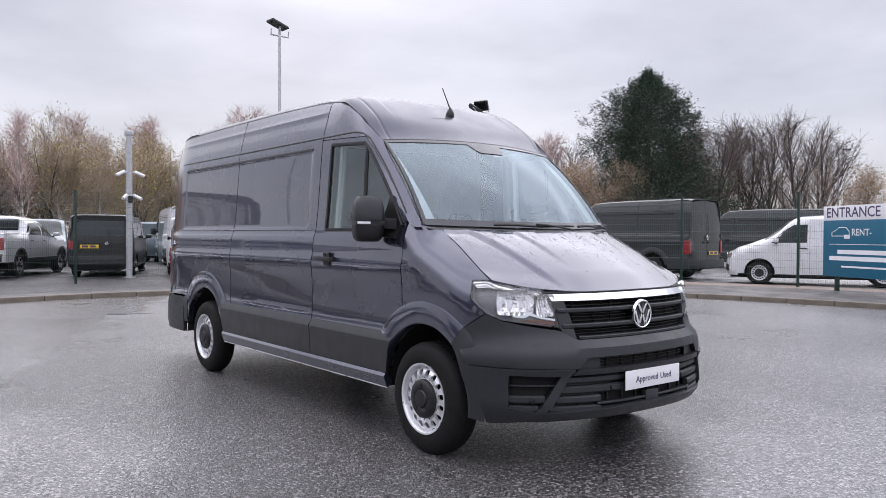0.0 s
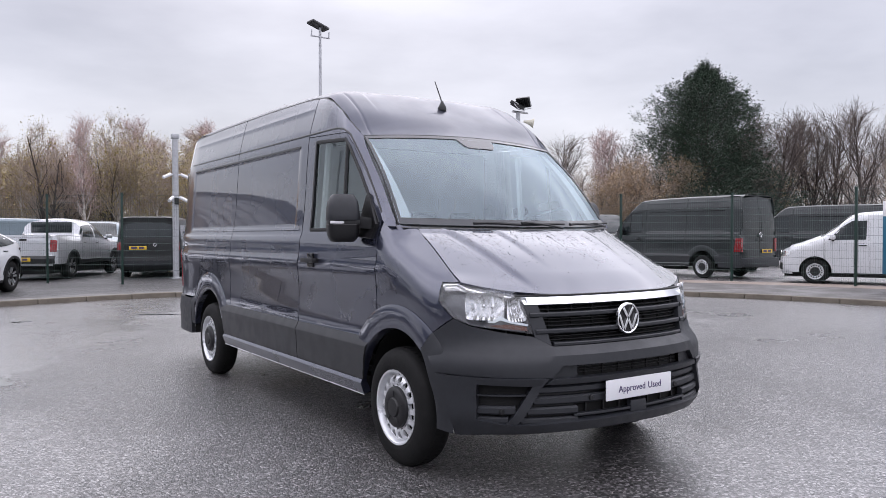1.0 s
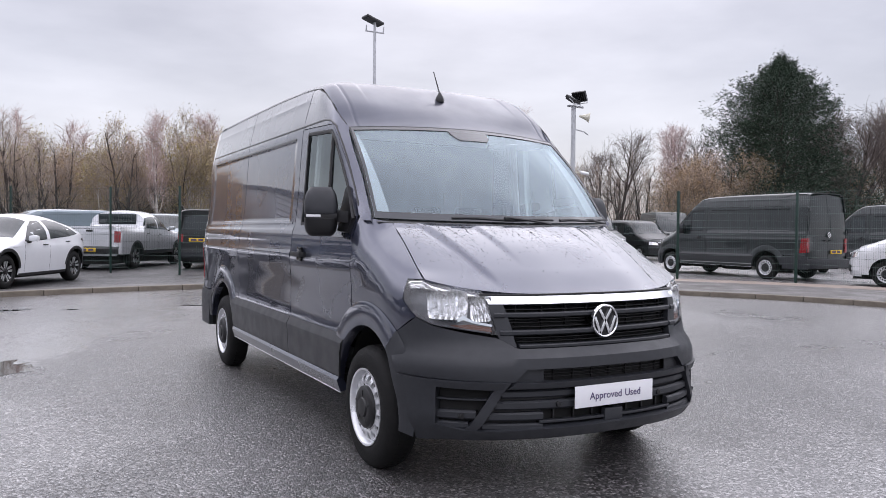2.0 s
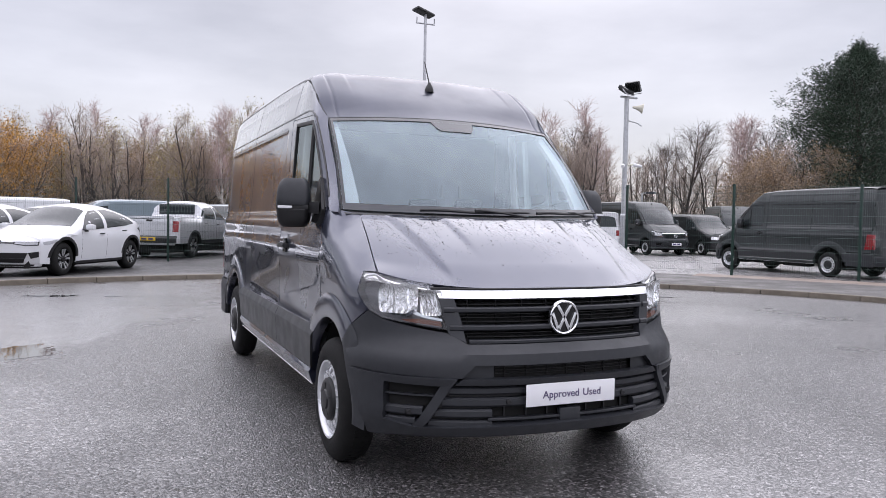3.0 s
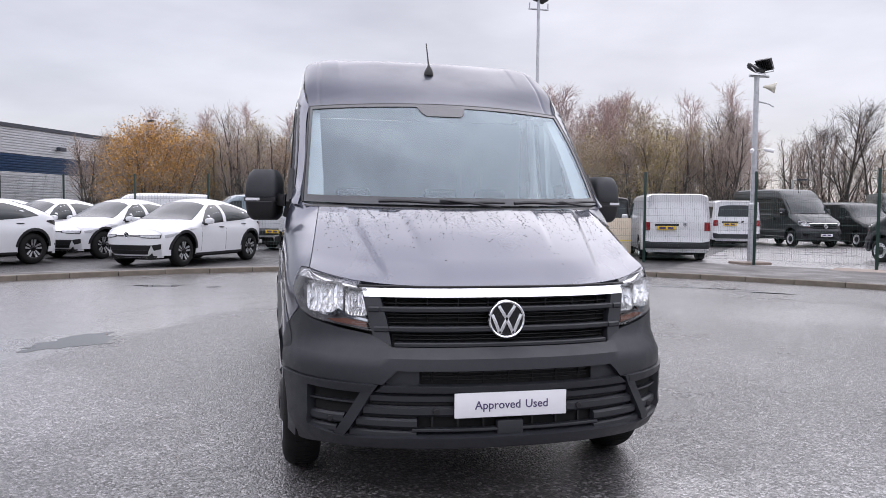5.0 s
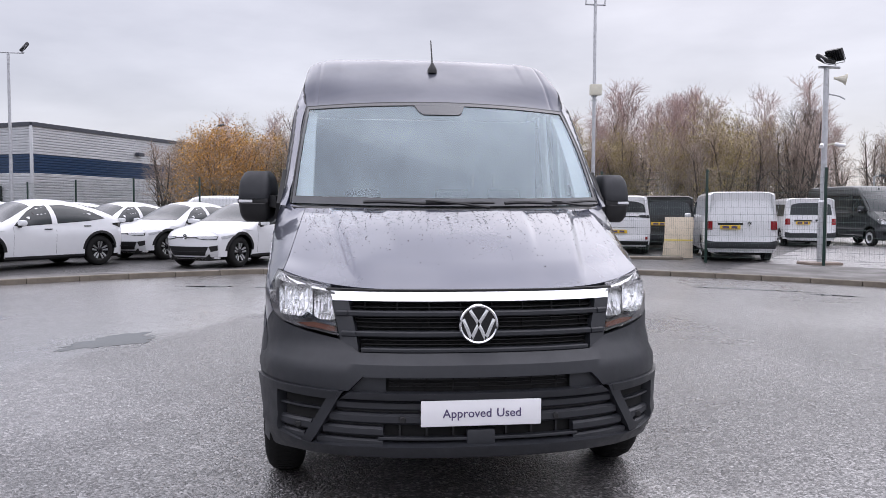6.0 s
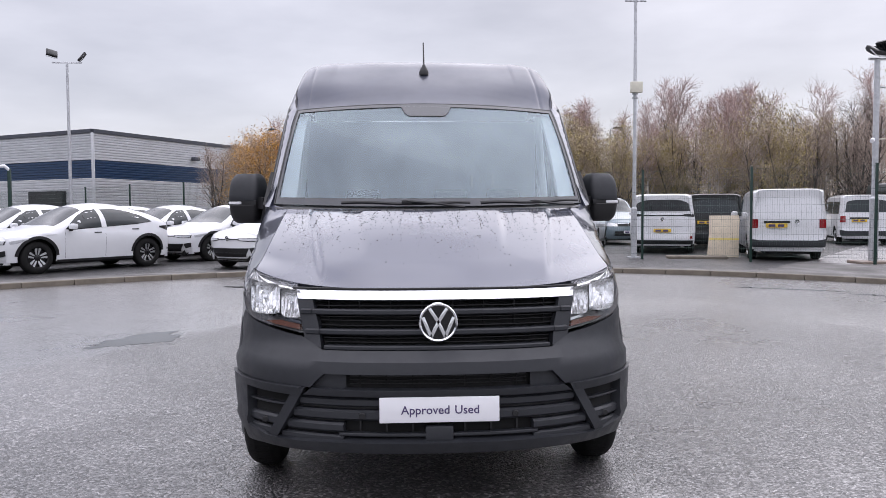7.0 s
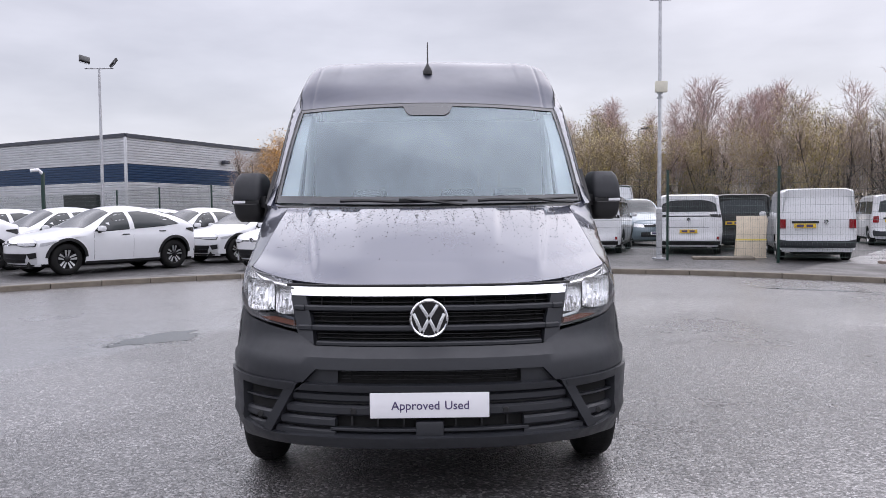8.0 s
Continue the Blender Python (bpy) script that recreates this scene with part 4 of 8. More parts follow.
    # A-pillar with the roof side over the door
    pillar = [(0.155, 1.405), (0.20, 1.408), (0.27, 1.450), (0.55, 1.774), (0.73, 1.959), (0.85, 2.055), (1.455, 2.081)] + [(1.455, 2.379)] + [(y, z - 0.001) for y, z in reversed(ROOF_EDGE[:5])] + [(0.68, 1.97), (0.55, 1.83), (0.42, 1.69), (0.30, 1.56), (0.20, 1.462)]
    both_sides("a_pillar", [pillar], van, paint, step=0.05, lip=0.03, pillar=True)
    edge_of = lambda a, b: [(y, curve_table(ROOF_EDGE, y) - 0.003) for y in (np.linspace(b, a, 9))]
    mid = [(1.465, 0.715), (3.015, 0.715)] + edge_of(1.465, 3.015)
    winc = (1.60, 1.61, 1.62, 4.34, 4.355, 4.37)
    winz = (1.405, 1.4125, 1.42, 2.0, 2.0075, 2.015, 1.14, 1.175, 1.205, 1.29, 1.335, 1.375, 2.2, 2.212, 2.223, 2.235, 2.285, 2.297, 2.303, 2.315)
    both_sides("side_panel", [mid], van, paint, step=0.09, ucuts=winc, vcuts=winz)
    ra = math.degrees(math.acos(0.465 / 0.52))
    quarter = [(3.025, 0.715)] + [(ry + 0.52 * math.cos(radians(a)), HUB + 0.52 * math.sin(radians(a))) for a in np.linspace(180 - math.degrees(math.asin((0.72 - HUB) / 0.52)), math.degrees(math.asin((0.72 - HUB) / 0.52)), 16)] + [(4.86, 0.715)] + edge_of(3.025, 4.86)
    both_sides("rear_quarter", [quarter], van, paint, step=0.09, ucuts=winc, vcuts=winz)
    # lower body below the rubbing line
    f_low = 0.36
    both_sides("lower_door", [[(f_low + 0.07, 0.445), (1.455, 0.445), (1.455, 0.713), (0.335, 0.713), (0.40, 0.60)]], van, M_SATIN, vcuts=(0.62, 0.655, 0.665, 0.71))
    both_sides("lower_panel", [[(1.465, 0.445), (ry - 0.47, 0.445), (ry - 0.415, 0.713), (1.465, 0.713)]], van, M_SATIN, vcuts=(0.62, 0.655, 0.665, 0.71))
    both_sides("lower_quarter", [[(ry + 0.425, 0.713), (ry + 0.47, 0.445), (4.2, 0.445), (4.2, 0.713)]], van, M_PLAST)
    both_sides("sill", [[(0.44, 0.345), (ry - 0.46, 0.345), (ry - 0.46, 0.441), (0.44, 0.441)]], van, paint, lip=0.05, step=0.03)
    side_strip("rubbing_line", [(y, 0.714) for y in np.linspace(0.30, 3.2, 14)], 0.005, 0.001, van, M_BLACK)
    side_strip("sill_edge", [(y, 0.345) for y in np.linspace(0.44, 3.18, 10)], 0.006, 0.004, van, M_STEEL)
    side_strip("belt_strip", [(y, 1.392) for y in np.linspace(1.52, 4.36, 14)], 0.012, 0.004, van, paint)
    side_strip("window_top_line", [(y, 2.020) for y in np.linspace(1.60, 4.37, 14)], 0.020, 0.003, van, M_GLOSSB)
    side_strip("gutter", [(0.30, 1.497), (0.42, 1.632), (0.55, 1.783), (0.66, 1.90), (0.73, 1.968), (0.80, 2.035), (0.90, 2.082), (1.0, 2.098)] + [(y, 2.10) for y in np.linspace(1.1, 4.5, 16)], 0.014, 0.004, van, M_GLOSSB)
    side_strip("roof_seam", [(y, curve_table(ROOF_EDGE, y) + 0.001) for y in np.linspace(1.42, 4.86, 34)], 0.012, 0.002, van, M_BLACK, inn=0.012)
    side_strip("cap_seam", [(y, curve_table(ROOF_EDGE, y) + 0.001) for y in np.linspace(0.76, 1.42, 16)], 0.005, 0.001, van, M_BLACK, inn=0.006)
    # wheel arch lips, painted
    for name_, cy, r_in, r_out, a0, a1, t0, t1, mt in (("front_arch", FRONT_HUB_Y, 0.455, 0.60, 9, 127.5, 34, 0, paint), ("bumper_arch", FRONT_HUB_Y, 0.455, 0.60, 127.7, 186, 0, 58, M_PLAST), ("rear_arch", ry, 0.475, 0.645, 12, 168, 28, 28, paint)):
        bm = bmesh.new()
        rows = []
        for a in np.linspace(a0, a1, 34):
            ring = []
            r_lip = r_in - (0.042 * smooth01((a - 127.7) / 26) if name_ == "bumper_arch" else 0.0)
            low = 0.58 if name_ == "bumper_arch" else 0.22
            tp = min(smooth01((a - a0) / t0) if t0 else 1.0, smooth01((a1 - a) / t1) if t1 else 1.0)
            for k, (f, o) in enumerate(((0.0, 0.003), (0.12, 0.010), (0.78, 0.016), (0.95, 0.013), (1.0, 0.002), (1.02, -0.05))):
                r_ = r_lip + (r_out - r_lip) * (1 - f) * (low + (1 - low) * tp) if f <= 1 else r_lip - 0.003
                y, z = cy + r_ * math.cos(radians(a)), HUB + r_ * math.sin(radians(a))
                base = max(side_x(y, max(z, 0.74)), side_x(y, 0.82) - 0.002) + 0.009 * smooth01((0.74 - z) / 0.12)
                ring.append(bm.verts.new((base + (o * (0.12 + 0.88 * tp) if o > 0 else o), y, z)))
            rows.append(ring)
        for A, B in zip(rows, rows[1:]):
            for k in range(5):
                bm.faces.new((A[k], A[k + 1], B[k + 1], B[k]))
        bmesh.ops.recalc_face_normals(bm, faces=bm.faces)
        part(name_, mirror_bm(bm), mt, van)
        part(name_, bm, mt, van)
    # inner wheel houses
    for cy in (FRONT_HUB_Y, ry):
        for s in (-1, 1):
            bm = bmesh.new()
            r_ = 0.468 if cy == FRONT_HUB_Y else 0.50
            revolve(bm, [(s * (0.90 if cy == FRONT_HUB_Y else 0.975), r_), (s * 0.62, r_), (s * 0.62, 0.0)], (0, cy, HUB), "x", 24, radians(0), radians(180))
            part("wheel_house", bm, M_DARK, van)
    # --- roof ---
    es = [(side_x(y, curve_table(ROOF_EDGE, y)), y) for y in (0.74, 0.85, 1.0, 1.15, 1.3, 1.46, 1.8, 2.2, 2.6, 3.1, 3.6, 4.2, 4.86)]
    front_edge = [(x, 0.628 + 0.111 * (x / 0.81) ** 2) for x in np.linspace(-0.80, 0.80, 21)]
    roof = front_edge + [(x - 0.001, y) for x, y in es] + [(-x + 0.001, y) for x, y in reversed(es)]
    bm = patch([roof], lambda x, y: Vector((x, y, roof_z(x, y))), 0.05, ucuts=[k * (0.55 + 0.008 * i) for i in range(37) for k in (-1, 1)], lip=0.015, inward=(0, 2.5, 1.0))
    part("roof", bm, M_ROOF if main else paint, van, "dull weathered roof cap" if main else "")
    # --- bonnet ---
    bn = [(x, 0.0) for x in np.linspace(-0.864, 0.864, 31)] + [(0.842, 0.3), (0.819, 0.6), (0.790, 1.0)] + [(x, 1.0) for x in np.linspace(0.77, -0.77, 25)] + [(-0.790, 1.0), (-0.819, 0.6), (-0.842, 0.3)]
    bm = patch([bn], bonnet_at, 0.013 if main else 0.05, lip=0.02, inward=(0, 0.2, 0.6))
    part("bonnet", bm, paint, van)
    # --- windscreen ---
    bm = patch([[(-1, 0), (1, 0), (1, 1), (-1, 1)]], screen_at, 0.08, lip=0, inward=(0, 1.5, 1.2))
    ws = part("windscreen", bm, M_GLASS if main else M_CARGLASS, van)
    ws.visible_shadow = not main
    border = bmesh.new()

    def screen_out(u, s, o=-0.003):
        p = screen_at(u, s)
        return Vector((p.x, p.y + o, p.z - o))
    for quad in ([(-1, 0), (1, 0), (1, 0.06), (-1, 0.06)], [(-1, 0.06), (-0.982, 0.06), (-0.982, 0.965), (-1, 0.965)], [(0.982, 0.06), (1, 0.06), (1, 0.965), (0.982, 0.965)],
                 [(-1, 0.965), (1, 0.965), (1, 1), (-1, 1)], [(-0.19, 0.964), (-0.165, 0.89), (-0.13, 0.85), (0.13, 0.85), (0.165, 0.89), (0.19, 0.964)]):
        b2 = patch([quad], screen_out, 0.1, lip=0, inward=(0, 1.5, 1.2))
        me = bpy.data.meshes.new("tmp")
        b2.to_mesh(me)
        b2.free()
        border.from_mesh(me)
        bpy.data.meshes.remove(me)
    part("screen_border", border, M_FRIT, ws, "black printed border")
    bm = bmesh.new()
    us = [-1.0] * 12 + list(np.linspace(-1, 1, 20)) + [1.0] * 12
    ss = list(np.linspace(0, 1, 12)) + [1.0] * 20 + list(np.linspace(1, 0, 12))
    tube(bm, [screen_at(u * 1.006, s_ * 1.004) for u, s_ in zip(us, ss)], 0.0065, sides=5)
    part("screen_seal", bm, M_BLACK, van)
    # cowl panel below the screen
    bm = patch([[(x, 0.0) for x in np.linspace(-0.87, 0.87, 25)] + [(x, 1.0) for x in np.linspace(0.87, -0.87, 25)]],
               lambda x, s_: Vector((x, cowl_y(x) - 0.012 + 0.045 * s_, 1.378 + 0.018 * (x / 0.87) ** 2 + 0.022 * s_)), 0.08, lip=0, inward=(0, 0.4, 1.0))
    part("cowl", bm, M_BLACK, van)
    # wipers
    for x0, x1, xp in ((-0.48, 0.21, -0.13), (0.27, 0.85, 0.58)):
        w_ = new("wiper")
        w_.parent = van
        bm = bmesh.new()
        tube(bm, [(x, cowl_y(x) - 0.012, 1.418 + 0.018 * (x / 0.87) ** 2 + 0.004 * math.sin(i)) for i, x in enumerate(np.linspace(x0, x1, 10))], 0.010, 0.007, sides=6)
        part("blade", bm, M_BLACK, w_)
        bm = bmesh.new()
        tube(bm, [(x1 - 0.03, cowl_y(x1) - 0.03, 1.395 + 0.018 * (x1 / 0.87) ** 2), ((x1 + xp) / 2, cowl_y((x1 + xp) / 2) - 0.03, 1.415), (xp, cowl_y(xp) - 0.02, 1.43)], 0.009, 0.007, sides=6)
        part("arm", bm, M_BLACK, w_)
        part("clip", one_box((xp - 0.028, cowl_y(xp) - 0.026, 1.415), (xp + 0.028, cowl_y(xp) - 0.002, 1.436), 0.006), M_BLACK, w_)
    # antenna
    ant = new("antenna")
    ant.parent = van
    bm = bmesh.new()
    za = roof_z(0, 1.0)
    revolve(bm, [(-0.01, 0.032), (0.012, 0.032), (0.03, 0.026), (0.05, 0.014), (0.062, 0.008), (0.066, 0.0)], (0, 1.0, za), "z", 20)
    part("foot", bm, M_BLACK, ant)
    bm = bmesh.new()
    tube(bm, [(0, 1.0, za + 0.05), (0, 1.05, za + 0.14), (0, 1.10, za + 0.23)], 0.006, 0.004, sides=6)
    part("rod", bm, M_BLACK, ant)
    if main:
        # rain drops lying on the bonnet, thickest below the screen
        rng = random.Random(21)
        v, f = [], []
        for _ in range(2300):
            s_ = 1 - abs(rng.gauss(0, 0.28))
            if not 0.03 < s_ < 0.99:
                continue
            x = rng.uniform(-0.8, 0.8) * (0.98 if s_ > 0.5 else 1.0)
            if rng.random() < 0.6:
                x = 0.075 * round(x / 0.075) + rng.gauss(0, 0.006) + 0.02 * math.sin(7 * s_ + 3 * round(x / 0.075))
            c = bonnet_at(x, s_)
            r = 0.0013 + 0.0032 * rng.random() ** 2
            k = len(v)
            for a in range(6):
                an = a * math.pi / 3
                v.append(c + Vector((r * math.cos(an), r * math.sin(an) * 0.9, 0.5 * r * math.sin(an) * 0.9 - 0.0004)))
            v.append(c + Vector((0, -0.3 * r, 0.8 * r)))
            for a in range(6):
                f.append((k + a, k + (a + 1) % 6, k + 6))
        me = bpy.data.meshes.new("rain_drops")
        me.from_pydata(v, [], f)
        me.materials.append(M_DROP)
        me.shade_smooth()
        dr = new("rain_water", me)
        dr.parent = van
        tagged(dr, "small rain drops on the bonnet", kind="stuff")
    build_front(van, paint, main, front_words)
    build_rear(van, paint, rear_plate)
    # underbody closes the shell below
    bm = bmesh.new()
    box(bm, (-0.60, -0.70, 0.33), (0.60, 4.85, 0.55))
    box(bm, (-0.93, 0.50, 0.34), (0.93, 3.12, 0.45))
    box(bm, (-0.90, 4.12, 0.40), (0.90, 4.85, 0.55))
    part("underbody", bm, M_DARK, van)
    # unseen boxes for engine tray, gearbox, exhaust and axle, added to block light between the wheels
    part("engine_light_block", one_box((-0.66, -0.34, 0.235), (0.66, 0.42, 0.34), 0.04), M_DARK, van)
    part("gearbox_light_block", one_box((-0.34, 0.40, 0.225), (0.34, 1.45, 0.345), 0.04), M_DARK, van)
    part("silencer_light_block", one_box((0.20, 1.75, 0.215), (0.58, 2.60, 0.345), 0.06), M_DARK, van)
    part("axle_light_block", one_box((-0.76, ry - 0.07, 0.235), (0.76, ry + 0.07, 0.36), 0.03), M_DARK, van)
    # wheels
    for y in (FRONT_HUB_Y, ry):
        for s in (-1, 1):
            steel_wheel(van, s * 0.985, y, s)
    if main:
        build_cab(van)
    return van


def build_front(van, paint, main, words):
    """Bumper, grille, lamps and plate."""
    # upper bumper moulding
    top_r = [(0.0, 0.762), (0.515, 0.762), (0.575, 0.800), (0.61, 0.815), (0.75, 0.838), (0.882, 0.862)]
    half = top_r[1:5] + [(0.85, 0.862), ("y", -0.555, 0.866), ("y", -0.469, 0.903), ("y", -0.338, 0.8185), ("y", -0.262, 0.742)] + [("y", y, z) for y, z in arc_pts(0.0, HUB, 0.475, 126, 145.5, 5)] + [(0.86, 0.612), (0.72, 0.611), (0.565, 0.606), (0.505, 0.668)]
    up = wrap_poly(half) + wrap_poly(half, -1)[::-1]
    wrap_patch("upper_bumper", [up], van, M_PLAST, lip=0.035)
    # the lower half, one moulding from arch to arch with the lamp recesses left open
    side_low = [("y", -0.396, 0.606)] + [("y", y, z) for y, z in arc_pts(0.0, HUB, 0.475, 147, 187, 6)] + [("y", -0.50, 0.285), ("y", -0.56, 0.292)]
    low_r = [(0.61, 0.604), (0.75, 0.606), (0.85, 0.606)] + side_low + [(0.80, 0.303), (0.70, 0.308), (0.5, 0.318)]
    in_r = [(0.50, 0.372), (0.70, 0.362), (0.772, 0.364), (0.876, 0.385), (0.878, 0.572), (0.622, 0.566)]
    ring = wrap_poly(low_r) + [(0.0, 0.318)] + wrap_poly(low_r, -1)[::-1] + wrap_poly(in_r, -1)[::-1] + [(0.0, 0.375)] + wrap_poly(in_r)
    wrap_patch("lower_bumper", [ring], van, M_PLAST, out=0.016, lip=0.05)
    # near-black sheets behind everything, the shade of the openings put into their colour
    front_patch("bumper_recess_shade", [[(-0.86, 0.31), (0.86, 0.31), (0.86, 0.70), (-0.86, 0.70)]], van, M_DARK, out=-0.055, lip=0)
    front_patch("grille_recess_shade", [[(-0.60, 0.75), (0.60, 0.75), (0.64, 1.0), (-0.64, 1.0)]], van, M_DARK, out=-0.05, lip=0)
    # mid moulding between the two intakes, and the louvred panel below it
    front_patch("centre_moulding", [[(-0.56, 0.603), (-0.60, 0.572), (0.60, 0.572), (0.56, 0.603)]], van, M_PLAST, out=0.012, lip=0.06)
    front_patch("louvre_backing", [[(-0.66, 0.458), (0.66, 0.458), (0.60, 0.572), (-0.60, 0.572)]], van, M_BLACK, out=-0.042, lip=0.01)
    for z, h in ((0.542, 0.042), (0.4855, 0.046)):
        xw = 0.612 + (0.552 - z) * 0.55
        front_strip("louvre", -xw, xw, z, z, h, h, -0.006, 0.04, van, M_PLAST, 30)
    front_strip("lower_rib", -0.44, 0.44, 0.404, 0.404, 0.014, 0.014, -0.008, 0.04, van, M_PLAST, 30)
    for k in range(7):
        x = -0.345 + 0.115 * k
        part("grille_bar", one_box((x - 0.004, front_y(x, 0.42) + 0.038, 0.362), (x + 0.004, front_y(x, 0.42) + 0.05, 0.458)), M_BLACK, van)
        part("grille_bar", one_box((x - 0.003, front_y(x, 0.64) + 0.046, 0.606), (x + 0.003, front_y(x, 0.64) + 0.054, 0.665)), M_DARK, van)
    for z in (0.622, 0.638, 0.654):
        front_strip("slot_blade", -0.40, 0.40, z, z, 0.004, 0.004, -0.046, 0.052, van, M_BLACK, 20)
    for s in (-1, 1):
        front_patch("side_backing", [[(s * 0.415, 0.355), (s * 0.74, 0.355), (s * 0.68, 0.462), (s * 0.415, 0.462)]], van, M_BLACK, out=-0.040, lip=0)
        for z, h in ((0.432, 0.042), (0.382, 0.034)):
            front_strip("louvre", s * 0.42, s * (0.612 + (0.552 - z) * 0.55), z, z, h, h, -0.006, 0.04, van, M_PLAST, 10)
        front_patch("intake_cheek", [[(s * 0.405, 0.603), (s * 0.575, 0.603), (s * 0.515, 0.662), (s * 0.405, 0.662)]], van, M_PLAST, out=-0.030, lip=0)
        # slanting bar and the frame round the lamp blank
        front_patch("slanting_bar", [[(s * 0.590, 0.604), (s * 0.636, 0.604), (s * 0.664, 0.560), (s * 0.782, 0.352), (s * 0.738, 0.346), (s * 0.618, 0.556)]], van, M_PLAST, out=0.014, lip=0.06)
        # near-black back of the pocket, its shade painted in
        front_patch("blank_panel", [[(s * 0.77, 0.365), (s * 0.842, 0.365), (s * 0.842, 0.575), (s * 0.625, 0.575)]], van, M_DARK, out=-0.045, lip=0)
        for z, h in ((0.512, 0.009), (0.433, 0.046), (0.383, 0.034)):
            front_strip("blank_rib", s * (0.655 + (0.56 - z) * 0.60), s * 0.874, z + 0.004, z, h, h, -0.004, 0.035, van, M_PLAST, 8)
        # white chip paints the bright reflection on the lamp bezel
        part("bezel_glint_chip", one_box((s * 0.872 - 0.011, -0.592, 0.528), (s * 0.872 + 0.011, -0.575, 0.562), 0.003), M_PLATEW, van)
        for x, z in ((0.335, 0.487), (0.785, 0.432)):
            bm = bmesh.new()
            revolve(bm, [(0.01, 0.015), (-0.006, 0.014), (-0.008, 0.011), (-0.007, 0.0)], (s * x, front_y(s * x, z) + 0.004, z), "y", 18)
            part("parking_sensor", bm, M_BLACK, van)
    part("tow_cover", one_box((-0.062, front_y(0, 0.42) + 0.002, 0.372), (0.062, front_y(0, 0.42) + 0.04, 0.445), 0.012), M_PLAST, van)
    # grille: chrome bar, three slats, side cheeks
    bm = patch([[(-0.632, 0.982), (0.632, 0.982), (0.642, 1.020), (-0.642, 1.020)]], lambda x, z: Vector((x, front_y(x, 1.0) - 0.016 + 0.62 * (z - 0.982), z)), 0.03, lip=0.03, inward=(0, 0.3, 1.0))
    part("chrome_bar", bm, M_CHROME, van)
    front_strip("shut_line", -0.66, 0.66, 1.026, 1.026, 0.012, 0.012, 0.004, 0.05, van, M_BLACK, 30)
    for z, h in ((0.926, 0.026), (0.839, 0.026), (0.772, 0.020)):
        xw = 0.505 + (z - 0.77) * 0.42
        front_strip("grille_slat", -xw, xw, z, z, h, h, 0.006, 0.05, van, M_PLAST, 26)
    for z in (0.952, 0.904, 0.888, 0.866, 0.812, 0.794):
        xw = 0.50 + (z - 0.77) * 0.40
        front_strip("grille_blade", -xw, xw, z, z, 0.005, 0.005, -0.022, 0.045, van, M_BLACK, 26)
    for k in range(8):
        x = -0.49 + 0.14 * k
        part("grille_stay", one_box((x - 0.0025, front_y(x, 0.88) + 0.040, 0.775), (x + 0.0025, front_y(x, 0.88) + 0.055, 0.985)), M_DARK, van)
    for s in (-1, 1):
        front_patch("grille_cheek", [[(s * 0.52, 0.768), (s * 0.598, 0.811), (s * 0.640, 0.998), (s * 0.565, 0.985), (s * 0.535, 0.87)]], van, M_PLAST, out=0.002, lip=0.04)
        for z, x1 in ((0.926, 0.612), (0.839, 0.590)):
            front_strip("slat_end", s * (0.50 + (z - 0.77) * 0.42), s * x1, z, z, 0.026, 0.026, 0.012, 0.03, van, M_PLAST, 5)
    roundel(van, Matrix.Translation((0, front_y(0, 0.885) - 0.014, 0.885)), 0.088)
    # plate
    m = Matrix.Translation((0, front_y(0.2, 0.518) - 0.016, 0.518))
    number_plate(van, m, M_PLATEW, words)
    # head lamps, wrapping round the corner
    zc = (0.83, 1.05)
    for s in (-1, 1):
        lamp = new("headlamp")
        lamp.parent = van
        outline = [(0.602, 0.828), (0.72, 0.846), (0.85, 0.868), ("y", -0.550, 0.873), ("y", -0.470, 0.906), ("y", -0.371, 0.99), ("y", -0.346, 1.092), (0.868, 1.094), (0.78, 1.072), (0.640, 1.044), (0.632, 1.0)]
        poly = wrap_poly(outline, s)

        bm = patch([poly], wrap_at(0.003), 0.04, lip=0.0, inward=(0, 0.3, 0.9))
        lens = part("lens", bm, M_LENS, lamp, "clear headlamp cover")
        lens.visible_shadow = False
        cu, cz = sum(q[0] for q in poly) / len(poly), sum(q[1] for q in poly) / len(poly)
        inner = [(cu + (u - cu) * 0.996, cz + (z - cz) * 0.985) for u, z in poly]
        bm = patch([inner], wrap_at(-0.055), 0.05, lip=0, inward=(0, 0.3, 0.9))
        # side walls of the housing, out to the cover
        deep, near = wrap_at(-0.055), wrap_at(-0.003)
        for (u0, z0_), (u1, z1_) in zip(inner, inner[1:] + inner[:1]):
            n = max(1, int(math.hypot(u1 - u0, z1_ - z0_) / 0.04))
            for i in range(n):
                a, b = ((u0 + (u1 - u0) * k / n, z0_ + (z1_ - z0_) * k / n) for k in (i, i + 1))
                bm.faces.new([bm.verts.new(q) for q in (deep(*a), deep(*b), near(*b), near(*a))])
        part("housing", bm, M_BEZEL, lamp)
        for x0, x1, z0, z1 in ((0.618, 0.714, 0.893, 1.022), (0.722, 0.880, 0.900, 1.046)):
            bm = bmesh.new()
            xm, zm = s * (x0 + x1) / 2, (z0 + z1) / 2
            ym = front_y(abs(xm), 0.95) + 0.014
            hw, hh = (x1 - x0) / 2, (z1 - z0) / 2
            # a dished mirror of many flat facets
            rng = random.Random(int(1000 * x0))
            nu, nv = 13, 7
            grid = []
